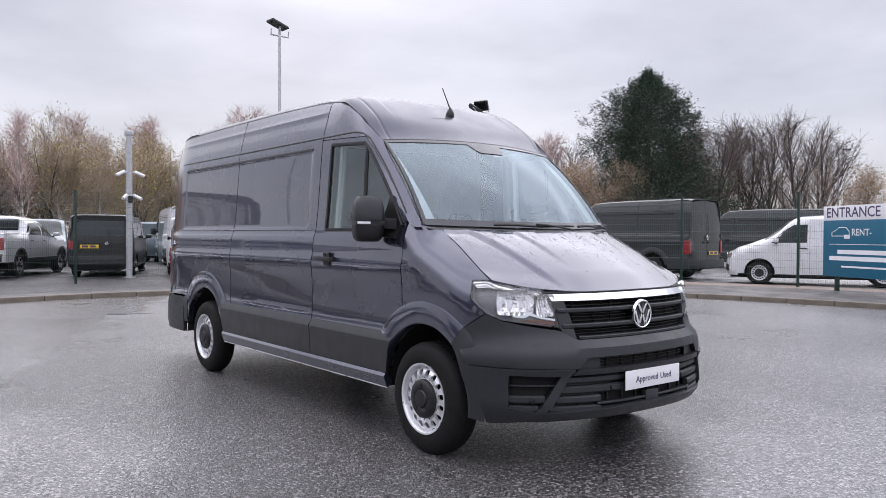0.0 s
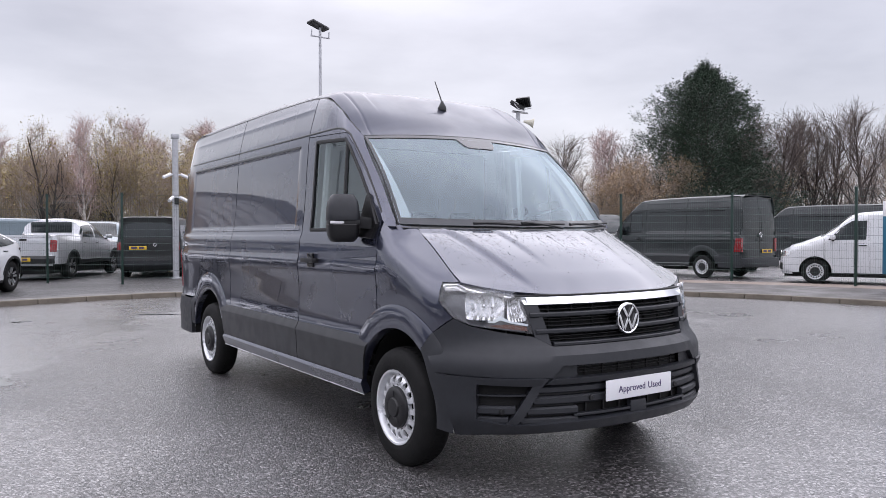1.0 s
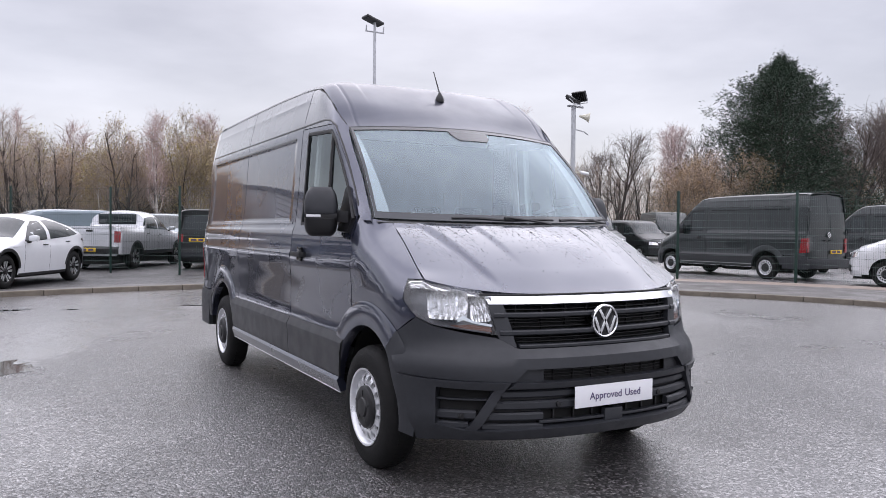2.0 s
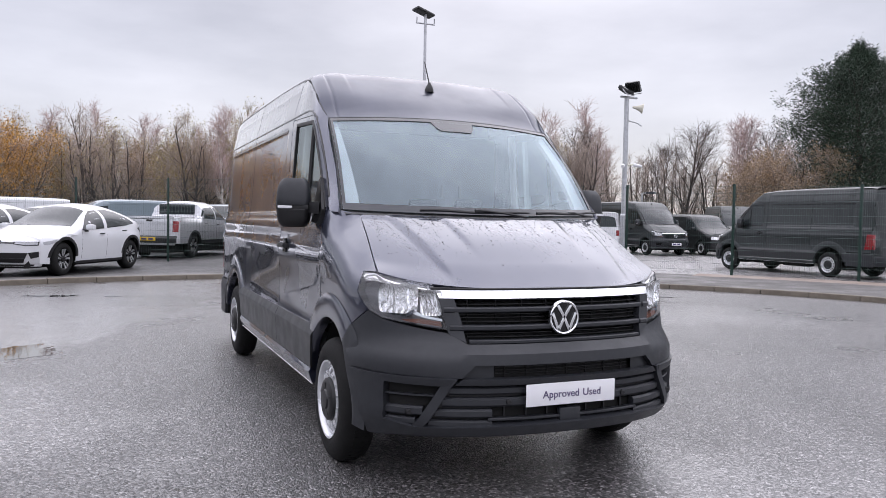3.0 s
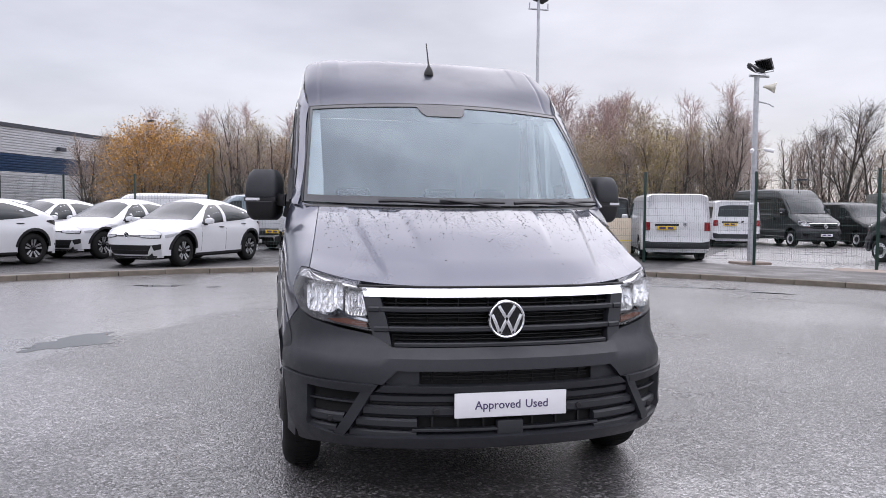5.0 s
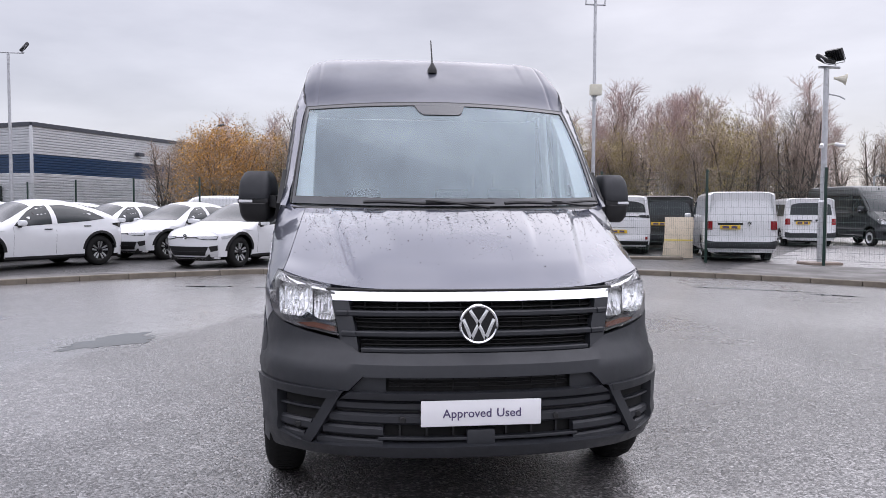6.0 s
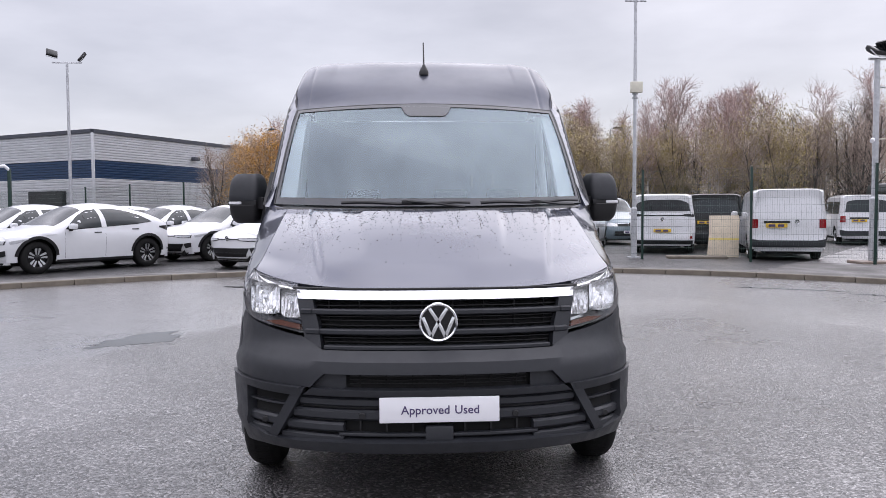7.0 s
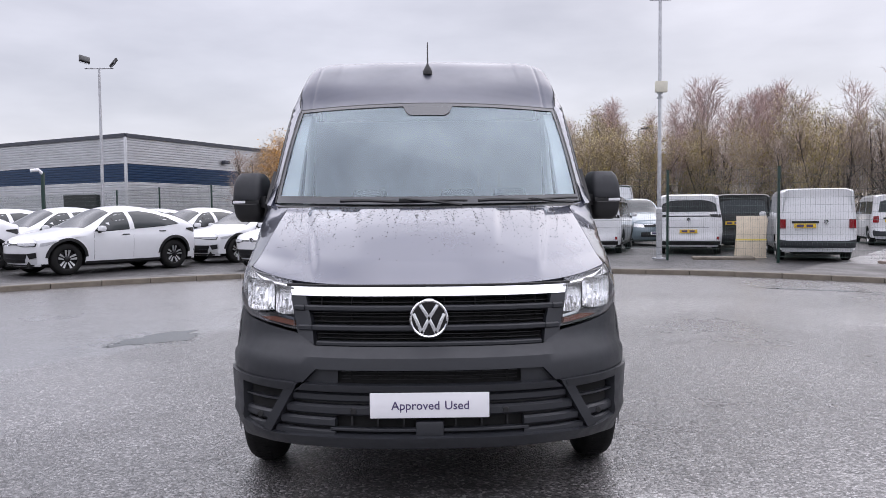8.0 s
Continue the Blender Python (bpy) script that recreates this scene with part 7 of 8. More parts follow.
part("junction_box", one_box((-0.16, -0.20, 4.65), (0.16, -0.05, 4.95), 0.01), M_HORN, pa, "cream junction box")
for z in (4.5, 4.62):
    bm = bmesh.new()
    tube(bm, [(0, 0, z), (0, 0, z + 0.04)], 0.085, sides=12)
    part("band", bm, M_GALV, pa)

# camera pole with a floodlight and horn
pb = pole("camera_pole", "thick galvanised pole with floodlights, horn speaker and cameras", "camera pole", 11.55, 14.1, 0.05, 5.0, 0.074, 0.066, 1.6)
floodlight(pb, pose(-0.06, -0.05, 5.22, -55, 0, 25))
floodlight(pb, pose(0.26, 0.05, 5.34, -30, 0, 112))
bm = bmesh.new()
tube(bm, [(-0.22, 0, 5.02), (0.36, 0, 5.02)], 0.035, sides=6)
part("crossarm", bm, M_GALV, pb)
bm = bmesh.new()
revolve(bm, [(0.10, 0.03), (0.18, 0.045), (0.30, 0.09), (0.40, 0.15), (0.405, 0.145), (0.30, 0.075), (0.2, 0.0)], (0, 0, 0), "x", 20)
bm.transform(pose(0.05, -0.05, 4.75, 0, 10, -35))
part("horn_speaker", bm, M_HORN, pb, "cream horn loudspeaker")
bm = bmesh.new()
tube(bm, [(0.05, 0, 4.35), (0.30, -0.12, 4.28), (0.42, -0.16, 4.2)], 0.02, sides=6)
part("bracket", bm, M_GALV, pb)
for dx, z in ((0.25, 3.05), (-0.1, 3.02)):
    cm = new("camera_head")
    cm.parent = pb
    bm = bmesh.new()
    tube(bm, [(0, 0, z), (dx, -0.05, z + 0.03)], 0.02, sides=6)
    part("arm", bm, M_HORN, cm)
    bm = bmesh.new()
    tube(bm, [(dx, -0.05, z + 0.03), (dx * 1.9, -0.15, z - 0.02)], 0.05, sides=10)
    part("barrel", bm, M_PLATEW, cm)
part("concrete_pad", one_box((-0.5, -0.4, -0.02), (0.35, 0.3, 0.06), 0.02), M_FLAGS, pb)

# camera mast by the first rows
pc = pole("camera_mast", "pale galvanised mast with white security cameras", "camera pole", 2.95, 20.0, 0.04, 4.35, 0.095, 0.09)
part("cap", one_box((-0.11, -0.11, 4.25), (0.11, 0.11, 4.40), 0.03), M_GALV, pc)
for z, dirs in ((3.15, ((-1, 0.0), (1, 0.0))), (2.45, ((-0.7, -0.5), (0.7, -0.3)))):
    for dx, dy in dirs:
        cm = new("camera_head")
        cm.parent = pc
        bm = bmesh.new()
        tube(bm, [(0, 0, z), (0.18 * dx, 0.18 * dy - 0.05, z + 0.02)], 0.025, sides=6)
        part("arm", bm, M_PLATEW, cm)
        bm = bmesh.new()
        tube(bm, [(0.15 * dx, 0.15 * dy - 0.05, z + 0.02), (0.40 * dx, 0.4 * dy - 0.15, z - 0.10)], 0.05, sides=10)
        part("barrel", bm, M_PLATEW, cm)
part("sensor", one_box((-0.06, -0.16, 2.25), (0.06, -0.08, 2.45), 0.01), M_BLACK, pc)

# twin floodlight column by the building
pd = pole("floodlight_column", "slim galvanised column with two floodlights", "street lamp", -14.3, 29.3, 0.04, 7.7, 0.08, 0.05)
bm = bmesh.new()
tube(bm, [(-0.62, 0, 7.75), (0.62, 0, 7.75)], 0.03, sides=6)
part("crossarm", bm, M_GALV, pd)
floodlight(pd, pose(-0.62, 0, 8.15, -35, 10, 40))
floodlight(pd, pose(0.62, 0, 8.0, -35, -10, -50))

# far street lamps
for x, y, h, az in ((52.0, 21.5, 7.6, 90), (13.2, 44.0, 6.6, 0), (-8.6, 45.0, 6.6, 0), (27.0, 33.0, 3.3, 0)):
    p = pole("street_lamp", "grey street lamp far behind the vehicles", "street lamp", x, y, 0.0, h, 0.07, 0.05)
    bm = bmesh.new()
    tube(bm, [(0, 0, h), (0.25, -0.35, h + 0.03)], 0.035, sides=6)
    part("arm", bm, M_GALV, p)
    part("lamp_head", one_box((-0.16, -0.12, -0.05), (0.36, 0.12, 0.05), 0.02, pose(0.25, -0.35, h + 0.02, 0, 0, -60)), M_TRIMD, p)


def entrance_sign():
    """Panel sign on two posts: white heading over a teal field with plain white shapes."""
    s = thing("entrance_sign", "white and teal entrance sign panel on the fence", "sign", "", pose(14.05, 3.55, 0.1, 0, 0, 63.5 - 180 + 0))
    W, z0, z1, z2 = 2.9, 0.34, 1.66, 2.00
    x0 = -1.62
    for x in (x0 + 0.4, x0 + W - 0.4):
        part("post", one_box((x - 0.04, 0.03, -0.05), (x + 0.04, 0.11, z2), 0.006), M_FENCE, s)
    part("lower_panel", one_box((x0, 0.0, z0), (x0 + W, 0.025, z1), 0.004), M_SIGN, s)
    part("heading_panel", one_box((x0, 0.0, z1 + 0.002), (x0 + W, 0.025, z2), 0.004), M_PLATEW, s)
    part("lettering", text_bm("ENTRANCE", 0.33, pose(x0 + 0.95, -0.004, (z1 + z2) / 2 - 0.0, 90)), M_INK, s, smooth=0)
    part("lettering", text_bm("RENT-", 0.22, pose(x0 + 1.24, -0.004, 1.37, 90)), M_PLATEW, s, smooth=0)
    bm = bmesh.new()
    DZ = -0.18
    for a, b in zip([(0.42, 1.47), (0.42, 1.56), (0.55, 1.60), (0.66, 1.67), (0.88, 1.67), (0.98, 1.58), (0.98, 1.47)], [(0.42, 1.56), (0.55, 1.60), (0.66, 1.67), (0.88, 1.67), (0.98, 1.58), (0.98, 1.47), (0.42, 1.47)]):
        tube(bm, [(x0 + a[0] - 0.12, -0.004, a[1] + DZ), (x0 + b[0] - 0.12, -0.004, b[1] + DZ)], 0.009, sides=5)
    box(bm, (x0 + 0.70, -0.008, 1.41 + DZ), (x0 + 0.88, -0.001, 1.50 + DZ))
    part("car_symbol", bm, M_PLATEW, s)
    part("rule", one_box((x0 + 0.22, -0.004, 1.092), (x0 + W - 0.3, -0.0005, 1.104)), M_PLATEW, s)
    for z, a, b, h in ((0.92, 0.49, 2.30, 0.10), (0.77, 0.22, 2.5, 0.10), (0.58, 0.62, 2.1, 0.04)):
        part("bar", one_box((x0 + a, -0.004, z - h / 2), (x0 + b, -0.0005, z + h / 2), 0.0), M_PLATEW, s, smooth=0)
    return s


entrance_sign()

# leaning boards by the fence
bd = thing("leaning_board", "pale plywood boards leaning on the fence, yellow strap", "board", "", pose(9.0, 17.0, LOT_Z + 0.012, 0, 0, -24))
part("board", one_box((-0.40, -0.02, 0), (0.40, 0.02, 1.20), 0.004, pose(0, 0, 0, -9)), M_BOARD, bd)
part("board", one_box((-0.42, 0.03, 0), (0.38, 0.06, 1.16), 0.004, pose(-0.03, 0.02, 0, -9, 4)), M_BOARD, bd)
part("strap", one_box((-0.405, -0.026, 0.50), (0.405, -0.019, 0.54), 0.0, pose(0, 0, 0, -9)), M_TAPE, bd, "yellow strap")
slab = tagged(mesh_ob("loose_slab", one_box((-0.8, -0.3, 0), (0.8, 0.3, 0.07), 0.01), M_KERB), "low concrete slab lying by the boards", "slab")
slab.matrix_basis = pose(8.05, 16.6, LOT_Z + 0.012, 0, 0, -15)


# ---- warehouse ----
def warehouse():
    b = thing("warehouse", "grey ribbed metal warehouse with a navy band", "building")
    c, p, q = Vector((-22.8, 53.4)), Vector((-62.0, 75.6)), Vector((-9.0, 81.6))
    H = 7.55
    for a, e in ((c, p), (c, q)):
        d = (e - a)
        ln = d.length
        d.normalize()
        nrm = Vector((d.y, -d.x))
        if nrm.y > 0:
            nrm = -nrm
        for z0, z1, mt, nm in ((0.0, 3.98, M_CLAD, "lower_wall"), (4.0, 5.36, M_NAVY, "navy_band"), (5.38, H - 0.2, M_CLAD, "upper_wall")):
            bm = bmesh.new()
            n = max(2, int((z1 - z0) / 0.19))
            zs, os_ = [], []
            for k in range(n):
                h = (z1 - z0) / n
                zb = z0 + k * h
                zs += [zb, zb + 0.55 * h, zb + 0.70 * h, zb + 0.88 * h]
                os_ += [0.05, 0.05, 0.0, 0.0]
            zs.append(z1)
            os_.append(0.05)
            va = [bm.verts.new((a.x + nrm.x * o, a.y + nrm.y * o, z)) for z, o in zip(zs, os_)]
            vb = [bm.verts.new((e.x + nrm.x * o, e.y + nrm.y * o, z)) for z, o in zip(zs, os_)]
            for k in range(len(zs) - 1):
                bm.faces.new((va[k], vb[k], vb[k + 1], va[k + 1]))
            part(nm, bm, mt, b, smooth=0)
        bm = bmesh.new()
        path = [(Vector((v.x, v.y, H)), Vector((nrm.x, nrm.y, 0)), Vector((0, 0, 1))) for v in (a, e)]
        sweep(bm, path, [(-0.3, -0.22), (0.14, -0.22), (0.14, 0.06), (-0.3, 0.06)])
        part("parapet", bm, M_TRIMD, b, smooth=0)
    # corner flashing, roof, roller door
    bm = bmesh.new()
    box(bm, (c.x - 0.1, c.y - 0.1, 0), (c.x + 0.1, c.y + 0.06, H - 0.2), 0.02)
    part("corner_flashing", bm, M_CLAD, b)
    bm = bmesh.new()
    r = p + q - c
    bm.faces.new([bm.verts.new((v.x, v.y, H - 0.1)) for v in (c, q, r, p)])
    part("roof", bm, M_TRIMD, b, smooth=0)
    d = (p - c).normalized()
    ang = math.degrees(math.atan2(d.y, d.x))
    bm = bmesh.new()
    box(bm, (3.0, -0.02, 0), (7.0, 0.3, 3.1))
    door = part("roller_door", bm, M_BLACK, b, "dark roller door", smooth=0)
    door.matrix_basis = pose(c.x, c.y, 0, 0, 0, ang)
    for k in range(12):
        part("slat", one_box((3.05, 0.28, 0.1 + k * 0.25), (6.95, 0.33, 0.30 + k * 0.25)), M_BLACK, door, smooth=0)
    # stands for a pole lamp in front of the building, made without its pole
    part("pole_lamp_head", one_box((10, 0.1, 5.9), (10.7, 0.5, 6.2), 0.05, pose(c.x, c.y, 0, 0, 0, math.degrees(math.atan2((q - c).y, (q - c).x)) + 180) @ pose(-21, 0, 0)), M_TRIMD, b)
    return b


warehouse()


# showroom block beyond the yard's west side
def showroom():
    b = thing("showroom_building", "long dark grey showroom with a flat roof", "building")
    x0, x1, y0, y1, h = -46.0, -34.0, -30.0, 26.0, 6.2
    part("wall", one_box((x0, y0, 0), (x1, y1, h), 0.05), M_TRIMD, b)
    part("roof_edge", one_box((x0 - 0.3, y0 - 0.3, h), (x1 + 0.3, y1 + 0.3, h + 0.5), 0.05), M_CLAD, b)
    for k in range(13):
        y = y0 + 2 + k * 4.2
        part("window", one_box((x1 - 0.05, y, 0.4), (x1 + 0.06, y + 3.6, 4.0), 0.02), M_TINT, b)
    return b


showroom()

# green camera post by the far fence
gp = thing("camera_post", "green steel post with a white camera on top", "camera pole", "", Matrix.Translation((-13.6, 22.8, 0.04)))
part("shaft", one_box((-0.05, -0.05, 0), (0.05, 0.05, 2.9), 0.01), M_FENCE, gp)
bm = bmesh.new()
tube(bm, [(0, 0, 2.85), (-0.1, -0.1, 2.98), (-0.3, -0.25, 2.95)], 0.06, sides=8)
part("camera_head", bm, M_PLATEW, gp)


# ---- trees ----
def grow(seed, height, trunk_r, limbs, spread, up, sub=4, twig_n=3, twig_len=0.5, lean=0.05, clear=0.25, multi=1, depth2=True):
    """Branch work of a bare tree: thick wood and fine twigs as vertex and face lists, and the twig tips."""
    rng = random.Random(seed)
    wood_v, wood_f, twig_v, twig_f, tips = [], [], [], [], []

    def bar(pts, r0, r1, sides, vs, fs):
        k0 = len(vs)
        for i, p in enumerate(pts):
            a, b = pts[max(0, i - 1)], pts[min(len(pts) - 1, i + 1)]
            d = (b - a).normalized()
            u = d.cross(Vector((0.31, 0.95, 0.05))).normalized()
            w = d.cross(u)
            r = r0 + (r1 - r0) * i / (len(pts) - 1)
            for s in range(sides):
                an = 2 * math.pi * s / sides
                vs.append(p + (u * math.cos(an) + w * math.sin(an)) * r)
        for i in range(len(pts) - 1):
            for s in range(sides):
                t = (s + 1) % sides
                fs.append((k0 + i * sides + s, k0 + i * sides + t, k0 + (i + 1) * sides + t, k0 + (i + 1) * sides + s))

    def bend(start, d, length, n, wob, lift):
        pts = [start.copy()]
        d = d.normalized()
        for _ in range(n):
            d = (d + Vector((rng.gauss(0, wob), rng.gauss(0, wob), rng.gauss(0, wob) + lift))).normalized()
            pts.append(pts[-1] + d * (length / n))
        return pts

    for mstem in range(multi):
        base = Vector((rng.uniform(-0.3, 0.3), rng.uniform(-0.3, 0.3), 0)) if multi > 1 else Vector((0, 0, 0))
        hh = height * (rng.uniform(0.75, 1.0) if multi > 1 else 1.0)
        d0 = Vector((rng.gauss(0, lean * (3 if multi > 1 else 1)), rng.gauss(0, lean * (3 if multi > 1 else 1)), 1))
        trunk = bend(base, d0, hh, 9, 0.05, 0.06)
        bar(trunk, trunk_r, trunk_r * 0.12, 7, wood_v, wood_f)
        for i in range(limbs):
            f = clear + (0.97 - clear) * (i + rng.random()) / limbs
            k = min(8, int(f * 9))
            p = trunk[k].lerp(trunk[k + 1], f * 9 - k)
            az = rng.uniform(0, 2 * math.pi)
            ln = hh * spread * (1.15 - f) * rng.uniform(0.7, 1.2) + 0.4
            d = Vector((math.cos(az), math.sin(az), up * rng.uniform(0.6, 1.4)))
            limb = bend(p, d, ln, 5, 0.14, 0.10)
            r = trunk_r * (1 - 0.85 * f) * 0.5
            bar(limb, max(0.018, r), 0.009, 5, wood_v, wood_f)
            for j in range(sub):
                g = 0.25 + 0.75 * (j + rng.random()) / sub
                q = min(4, int(g * 5))
                p2 = limb[q].lerp(limb[q + 1], g * 5 - q)
                d2 = ((limb[q + 1] - limb[q]).normalized() + Vector((rng.gauss(0, 0.6), rng.gauss(0, 0.6), rng.gauss(0.25, 0.4)))).normalized()
                l2 = ln * rng.uniform(0.3, 0.55) + 0.25
                br = bend(p2, d2, l2, 3, 0.16, 0.06)
                bar(br, 0.014, 0.006, 3, twig_v, twig_f)
                for t in range(twig_n):
                    g2 = 0.3 + 0.7 * (t + rng.random()) / twig_n
                    q2 = min(2, int(g2 * 3))
                    p3 = br[q2].lerp(br[q2 + 1], g2 * 3 - q2)
                    d3 = (d2 + Vector((rng.gauss(0, 0.7), rng.gauss(0, 0.7), rng.gauss(0.1, 0.5)))).normalized()
                    tw = bend(p3, d3, twig_len * rng.uniform(0.6, 1.3), 2, 0.2, 0.0)
                    bar(tw, 0.0075, 0.004, 3, twig_v, twig_f)
                    tips.append(tw[-1])
                    tips.append(tw[1])
    return wood_v, wood_f, twig_v, twig_f, tips


def list_part(name, v, f, material, parent, label=""):
    me = bpy.data.meshes.new(name)
    me.from_pydata(v, [], f)
    me.materials.append(material)
    o = new(name, me)
    o.parent = parent
    return tagged(o, label)


def leaves(tips, count, size, seed, jitter=0.25):
    rng = random.Random(seed)
    v, f = [], []
    for _ in range(count):
        p = rng.choice(tips) + Vector((rng.gauss(0, jitter), rng.gauss(0, jitter), rng.gauss(0, jitter)))
        a = Vector((rng.gauss(0, 1), rng.gauss(0, 1), rng.gauss(0, 1))).normalized()
        b = a.cross(Vector((rng.gauss(0, 1), rng.gauss(0, 1), rng.gauss(0, 1)))).normalized()
        s = size * rng.uniform(0.6, 1.4)
        k = len(v)
        v += [p - a * s, p + b * s * 0.55, p + a * s, p - b * s * 0.55]
        f.append((k, k + 1, k + 2, k + 3))
    return v, f


def bare_tree(label, seed, height, bark, twig, leaf=None, leaf_n=0, leaf_size=0.06, **kw):
    t = thing("tree", label, "tree", "trees behind the lot")
    wv, wf, tv, tf, tips = grow(seed, height, **kw)
    list_part("trunk", wv, wf, bark, t)
    list_part("crown", tv, tf, twig, t)
    if leaf:
        v, f = leaves(tips, leaf_n, leaf_size, seed + 5)
        list_part("leaves", v, f, leaf, t)
    return t


def conifer(label, seed, height, radius):
    """Dense dark evergreen: boughs in uneven tiers, each a spray of needle tufts."""
    rng = random.Random(seed)
    t = thing("conifer_tree", label, "tree", "trees behind the lot")
    bm = bmesh.new()
    tube(bm, [(0, 0, 0), (0.1, 0, height * 0.5), (0, 0.1, height * 0.97)], 0.35, 0.04, sides=8)
    part("trunk", bm, M_BARK, t)
    wv, wf, v, f = [], [], [], []
    n = 330
    for i in range(n):
        fz = (i + rng.random()) / n
        z = height * (0.06 + 0.92 * fz)
        prof = (1 - fz**2.0) ** 0.95 * (0.88 + 0.12 * math.sin(9.0 * fz + 1.0)) + 0.04
        az = i * 2.399 + rng.gauss(0, 0.4)
        ln = radius * prof * rng.uniform(0.72, 1.18) * (1 + 0.18 * math.sin(3 * az + 2))
        d = Vector((math.cos(az), math.sin(az), 0))
        pts = [Vector((0, 0, z)) + d * ln * s + Vector((0, 0, ln * (0.10 * s + 0.12 * s * s))) for s in (0, 0.35, 0.7, 1.0)]
        k = len(wv)
        for j, p in enumerate(pts):
            r = 0.05 * (1 - 0.8 * j / 3)
            wv += [p + Vector((0, 0, r)), p + Vector((-d.y, d.x, 0)) * r, p - Vector((-d.y, d.x, 0)) * r]
        for j in range(3):
            for s in range(3):
                e = (s + 1) % 3
                wf.append((k + 3 * j + s, k + 3 * j + e, k + 3 * j + 3 + e, k + 3 * j + 3 + s))
        m = int(220 + 520 * prof)
        for _ in range(m):
            s = rng.random() ** 0.6
            p = pts[0].lerp(pts[3], s) + Vector((0, 0, ln * (0.12 * s * s - 0.12 * s)))
            side = rng.gauss(0, 0.26) * ln * (1.05 - 0.7 * s) + rng.gauss(0, 0.1)
            p = p + Vector((-d.y, d.x, 0)) * side + Vector((0, 0, rng.gauss(-0.06, 0.24)))
            a = (d * rng.uniform(0.3, 1) + Vector((-d.y, d.x, 0)) * math.copysign(rng.uniform(0, 0.9), side) + Vector((0, 0, rng.uniform(-0.6, 0.8)))).normalized()
            b = a.cross(Vector((rng.gauss(0, 1), rng.gauss(0, 1), rng.gauss(0, 1)))).normalized()
            sz = rng.uniform(0.06, 0.15)
            q = len(v)
            v += [p - a * sz * 0.4, p + b * sz * 0.20, p + a * sz, p - b * sz * 0.20]
            f.append((q, q + 1, q + 2, q + 3))
    list_part("bough", wv, wf, M_BARK, t)
    list_part("needles", v, f, M_NEEDLE, t)
    return t


PROTOS = {}
for k, (h, r, n) in enumerate(((9.5, 0.11, 30), (10.5, 0.12, 32), (8.8, 0.10, 28))):
    PROTOS["birch%d" % k] = bare_tree("slender bare birch with pale trunk and fine reddish twigs", 11 + 20 * k, h, M_BIRCH, M_TWIGR, trunk_r=r, limbs=n, spread=0.23 - 0.02 * k, up=1.5 + 0.2 * k, sub=6, twig_n=5, twig_len=0.6, clear=0.25, multi=1 + k % 2)
for k, (h, n, m_) in enumerate(((7.5, 15, 3), (8.2, 18, 2), (6.8, 13, 4))):
    PROTOS["thicket%d" % k] = bare_tree("bare grey-brown tree with several stems", 13 + 20 * k, h, M_BARK, M_TWIG, trunk_r=0.14, limbs=n, spread=0.26, up=1.5, sub=5, twig_n=4, twig_len=0.55, multi=m_, clear=0.15)
PROTOS["yellow0"] = bare_tree("multi-stemmed tree with the last yellow leaves", 14, 7.0, M_BARK, M_TWIG, M_LEAFY, 6500, 0.05, trunk_r=0.09, limbs=16, spread=0.30, up=1.1, sub=6, twig_n=5, twig_len=0.55, multi=4, clear=0.12)
PROTOS["yellow1"] = bare_tree("tall thin tree with a few yellow leaves at its top", 34, 8.4, M_BIRCH, M_TWIG, M_LEAFY, 3000, 0.05, trunk_r=0.09, limbs=24, spread=0.28, up=1.2, sub=6, twig_n=5, twig_len=0.6, multi=2, clear=0.15)
PROTOS["orange0"] = bare_tree("bushy tree with orange autumn leaves", 15, 6.0, M_BARK, M_TWIG, M_LEAFO, 7500, 0.055, trunk_r=0.09, limbs=16, spread=0.34, up=0.9, sub=6, twig_n=5, twig_len=0.5, multi=4, clear=0.08)
PROTOS["brown0"] = bare_tree("bushy tree with dry brown leaves", 16, 6.5, M_BARK, M_TWIG, M_LEAFB, 6500, 0.052, trunk_r=0.09, limbs=16, spread=0.34, up=0.9, sub=6, twig_n=5, twig_len=0.5, multi=4, clear=0.08)
PROTOS["ash0"] = bare_tree("large bare tree with dark upswept limbs", 17, 9.0, M_BARK, M_TWIGD, trunk_r=0.20, limbs=24, spread=0.50, up=1.5, sub=8, twig_n=6, twig_len=0.8, clear=0.16)
PROTOS["ash1"] = bare_tree("wide bare tree with a fan of dark limbs", 37, 8.2, M_BARK, M_TWIGD, trunk_r=0.18, limbs=26, spread=0.55, up=1.3, sub=8, twig_n=6, twig_len=0.8, clear=0.10)
VARIANTS = {k: [n for n in PROTOS if n.startswith(k)] for k in ("birch", "thicket", "yellow", "orange", "brown", "ash")}
# places by bearing from the van's nose (degrees from +y towards +x), distance, scale
PLANTING = []
rng_t = random.Random(4)


def belt(az0, az1, n, d0, d1, kinds, s0, s1):
    for i in range(n):
        az = az0 + (az1 - az0) * (i + rng_t.uniform(0.1, 0.9)) / n
        PLANTING.append((rng_t.choice(VARIANTS[rng_t.choice(kinds)]), az, rng_t.uniform(d0, d1), rng_t.uniform(s0, s1)))


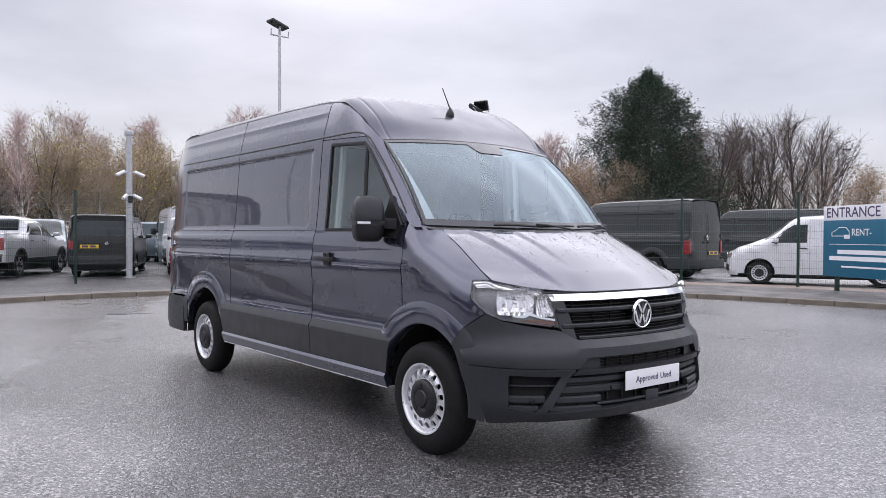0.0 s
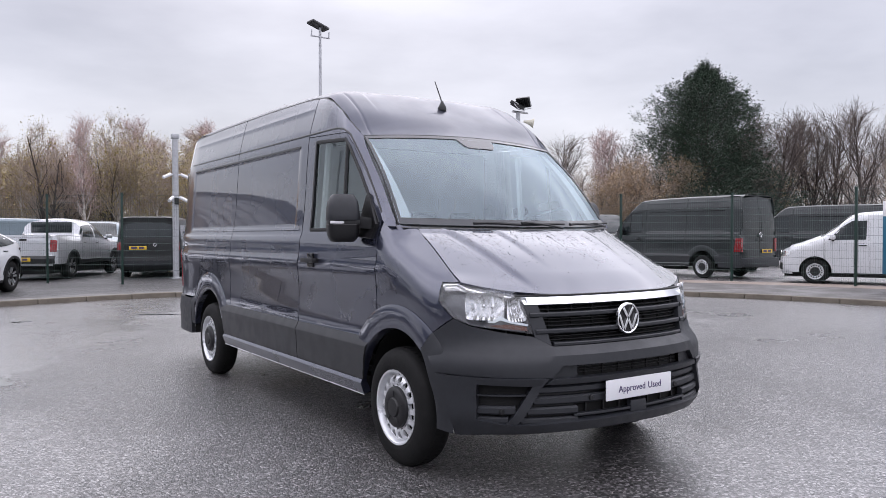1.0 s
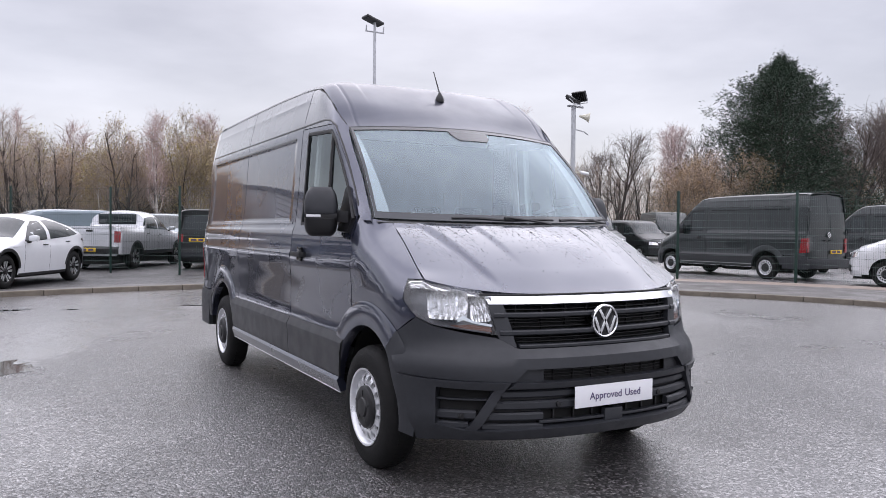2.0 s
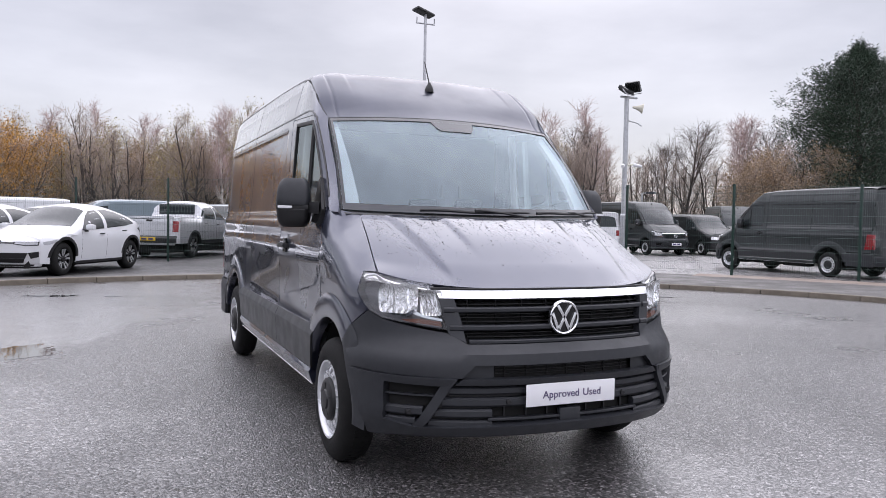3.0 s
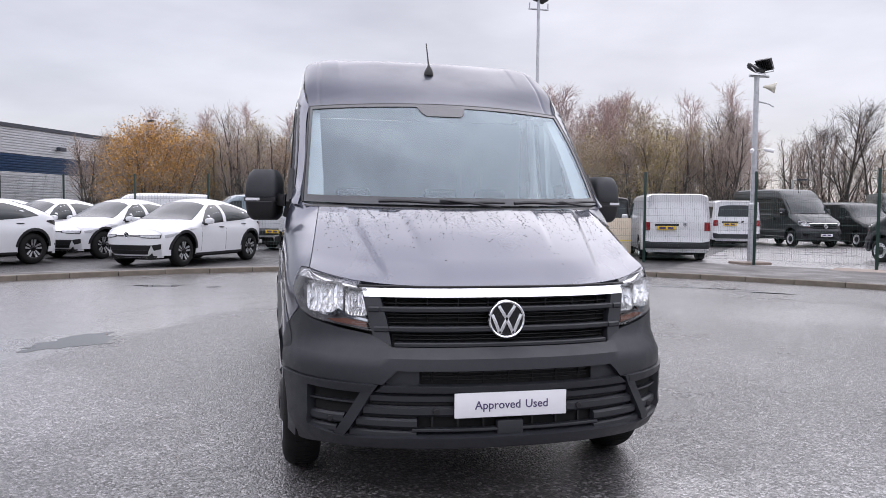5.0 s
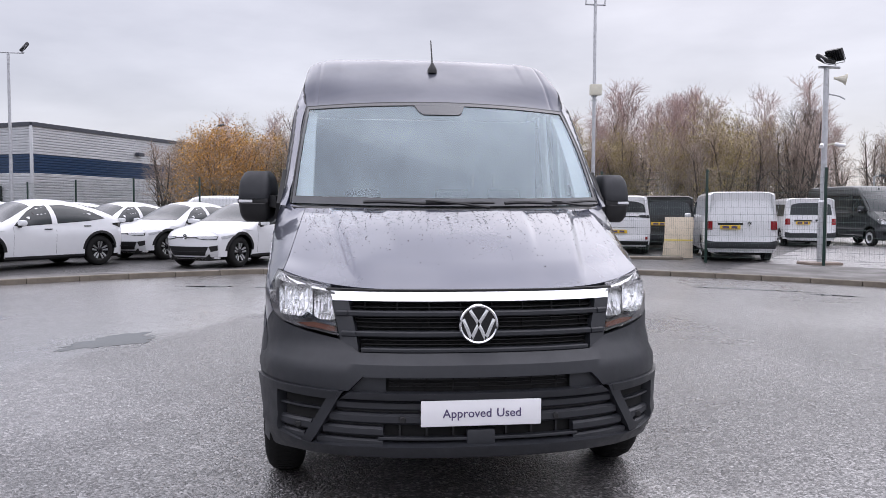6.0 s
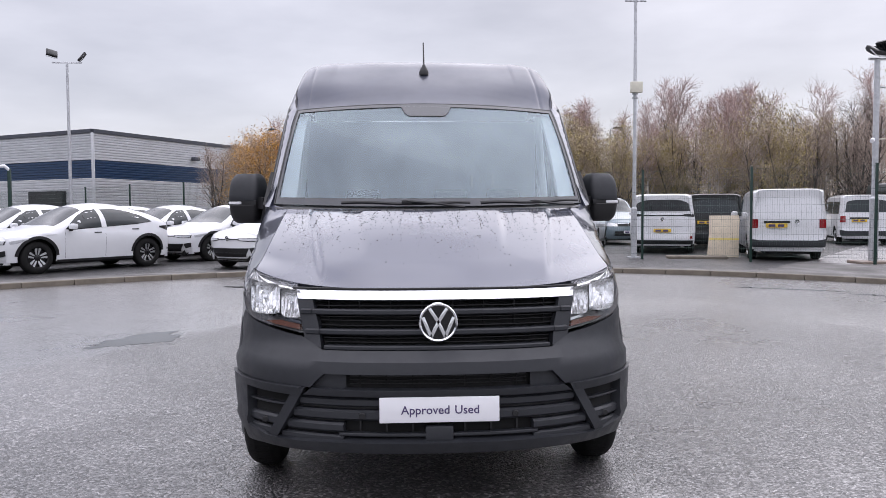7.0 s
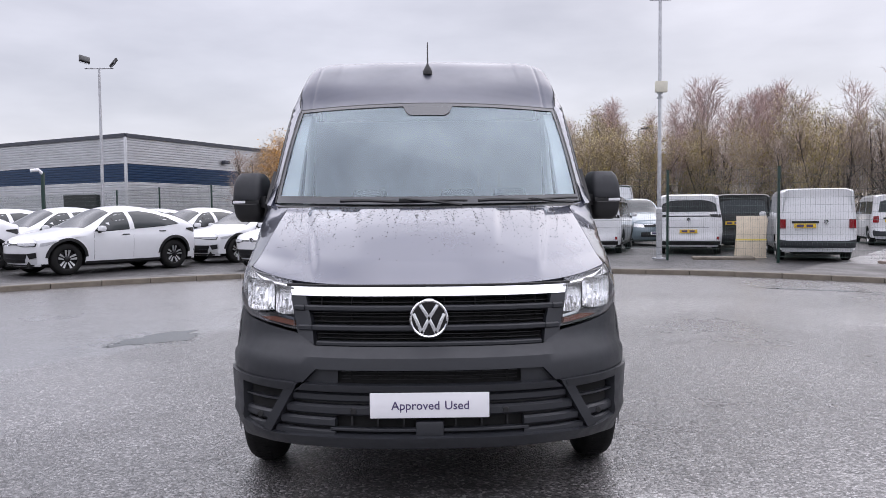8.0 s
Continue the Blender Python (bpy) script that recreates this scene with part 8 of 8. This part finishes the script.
belt(-14, 3, 22, 56, 66, ["thicket", "brown", "birch", "thicket", "yellow"], 0.85, 1.05)
belt(-12, -7, 3, 48, 51, ["orange"], 0.95, 1.1)
belt(-6, 4, 9, 48, 53, ["yellow", "thicket", "brown", "brown"], 0.8, 1.05)
belt(2, 14, 16, 54, 62, ["birch", "thicket", "brown", "birch"], 0.8, 1.0)
belt(4, 20, 15, 46, 52, ["yellow", "thicket", "yellow", "birch"], 0.8, 1.0)
belt(13, 21, 12, 52, 60, ["birch", "thicket", "brown", "birch"], 0.76, 0.94)
belt(20, 33, 20, 50, 58, ["birch", "thicket", "thicket", "birch"], 0.86, 1.06)
belt(20, 33, 16, 45, 50, ["thicket", "yellow", "yellow", "thicket", "birch"], 0.78, 0.96)
belt(31, 48, 20, 50, 60, ["ash", "thicket", "birch", "thicket"], 0.7, 0.95)
belt(43, 50, 5, 45, 49, ["brown", "brown", "thicket"], 0.75, 0.95)
belt(53, 65, 10, 50, 58, ["ash", "ash", "ash"], 0.86, 1.0)
belt(54, 66, 7, 48, 56, ["thicket", "thicket", "brown"], 0.8, 0.95)
belt(66, 84, 8, 58, 66, ["thicket", "brown"], 0.55, 0.75)
used = set()
for kind, az, d, s in PLANTING:
    a = radians(az)
    m = pose(d * math.sin(a), d * math.cos(a) - 3.0, 0, 0, 0, rng_t.uniform(0, 360))
    if kind not in used:
        used.add(kind)
        t = PROTOS[kind]
        t.matrix_basis = m
    else:
        t = copy_thing(PROTOS[kind], m)
    t.scale = (s * rng_t.uniform(0.9, 1.15), s * rng_t.uniform(0.9, 1.15), s)
con = conifer("large dark evergreen with uneven feathery boughs", 3, 12.7, 6.3)
con.matrix_basis = pose(39.5, 28.6, 0, 0, 0, 0)


# ---- kerb stones, piece by piece ----
kerb = tagged(new("kerb"), "worn buff concrete kerb round the turning area", "kerb", kind="structure")
stone = one_box((-0.453, 0.0, -0.05), (0.453, 0.125, 0.102), 0.016)
kerb_mesh = bpy.data.meshes.new("kerb_stone")
stone.to_mesh(kerb_mesh)
stone.free()
kerb_mesh.materials.append(M_KERB)
for a, b in zip(line, line[1:]):
    mid = (a + b) / 2
    k = new("kerb_stone", kerb_mesh)
    k.parent = kerb
    k.matrix_basis = pose(mid.x, mid.y, random.uniform(-0.004, 0.004), 0, 0, math.degrees(math.atan2(b.y - a.y, b.x - a.x)) + random.uniform(-0.3, 0.3))
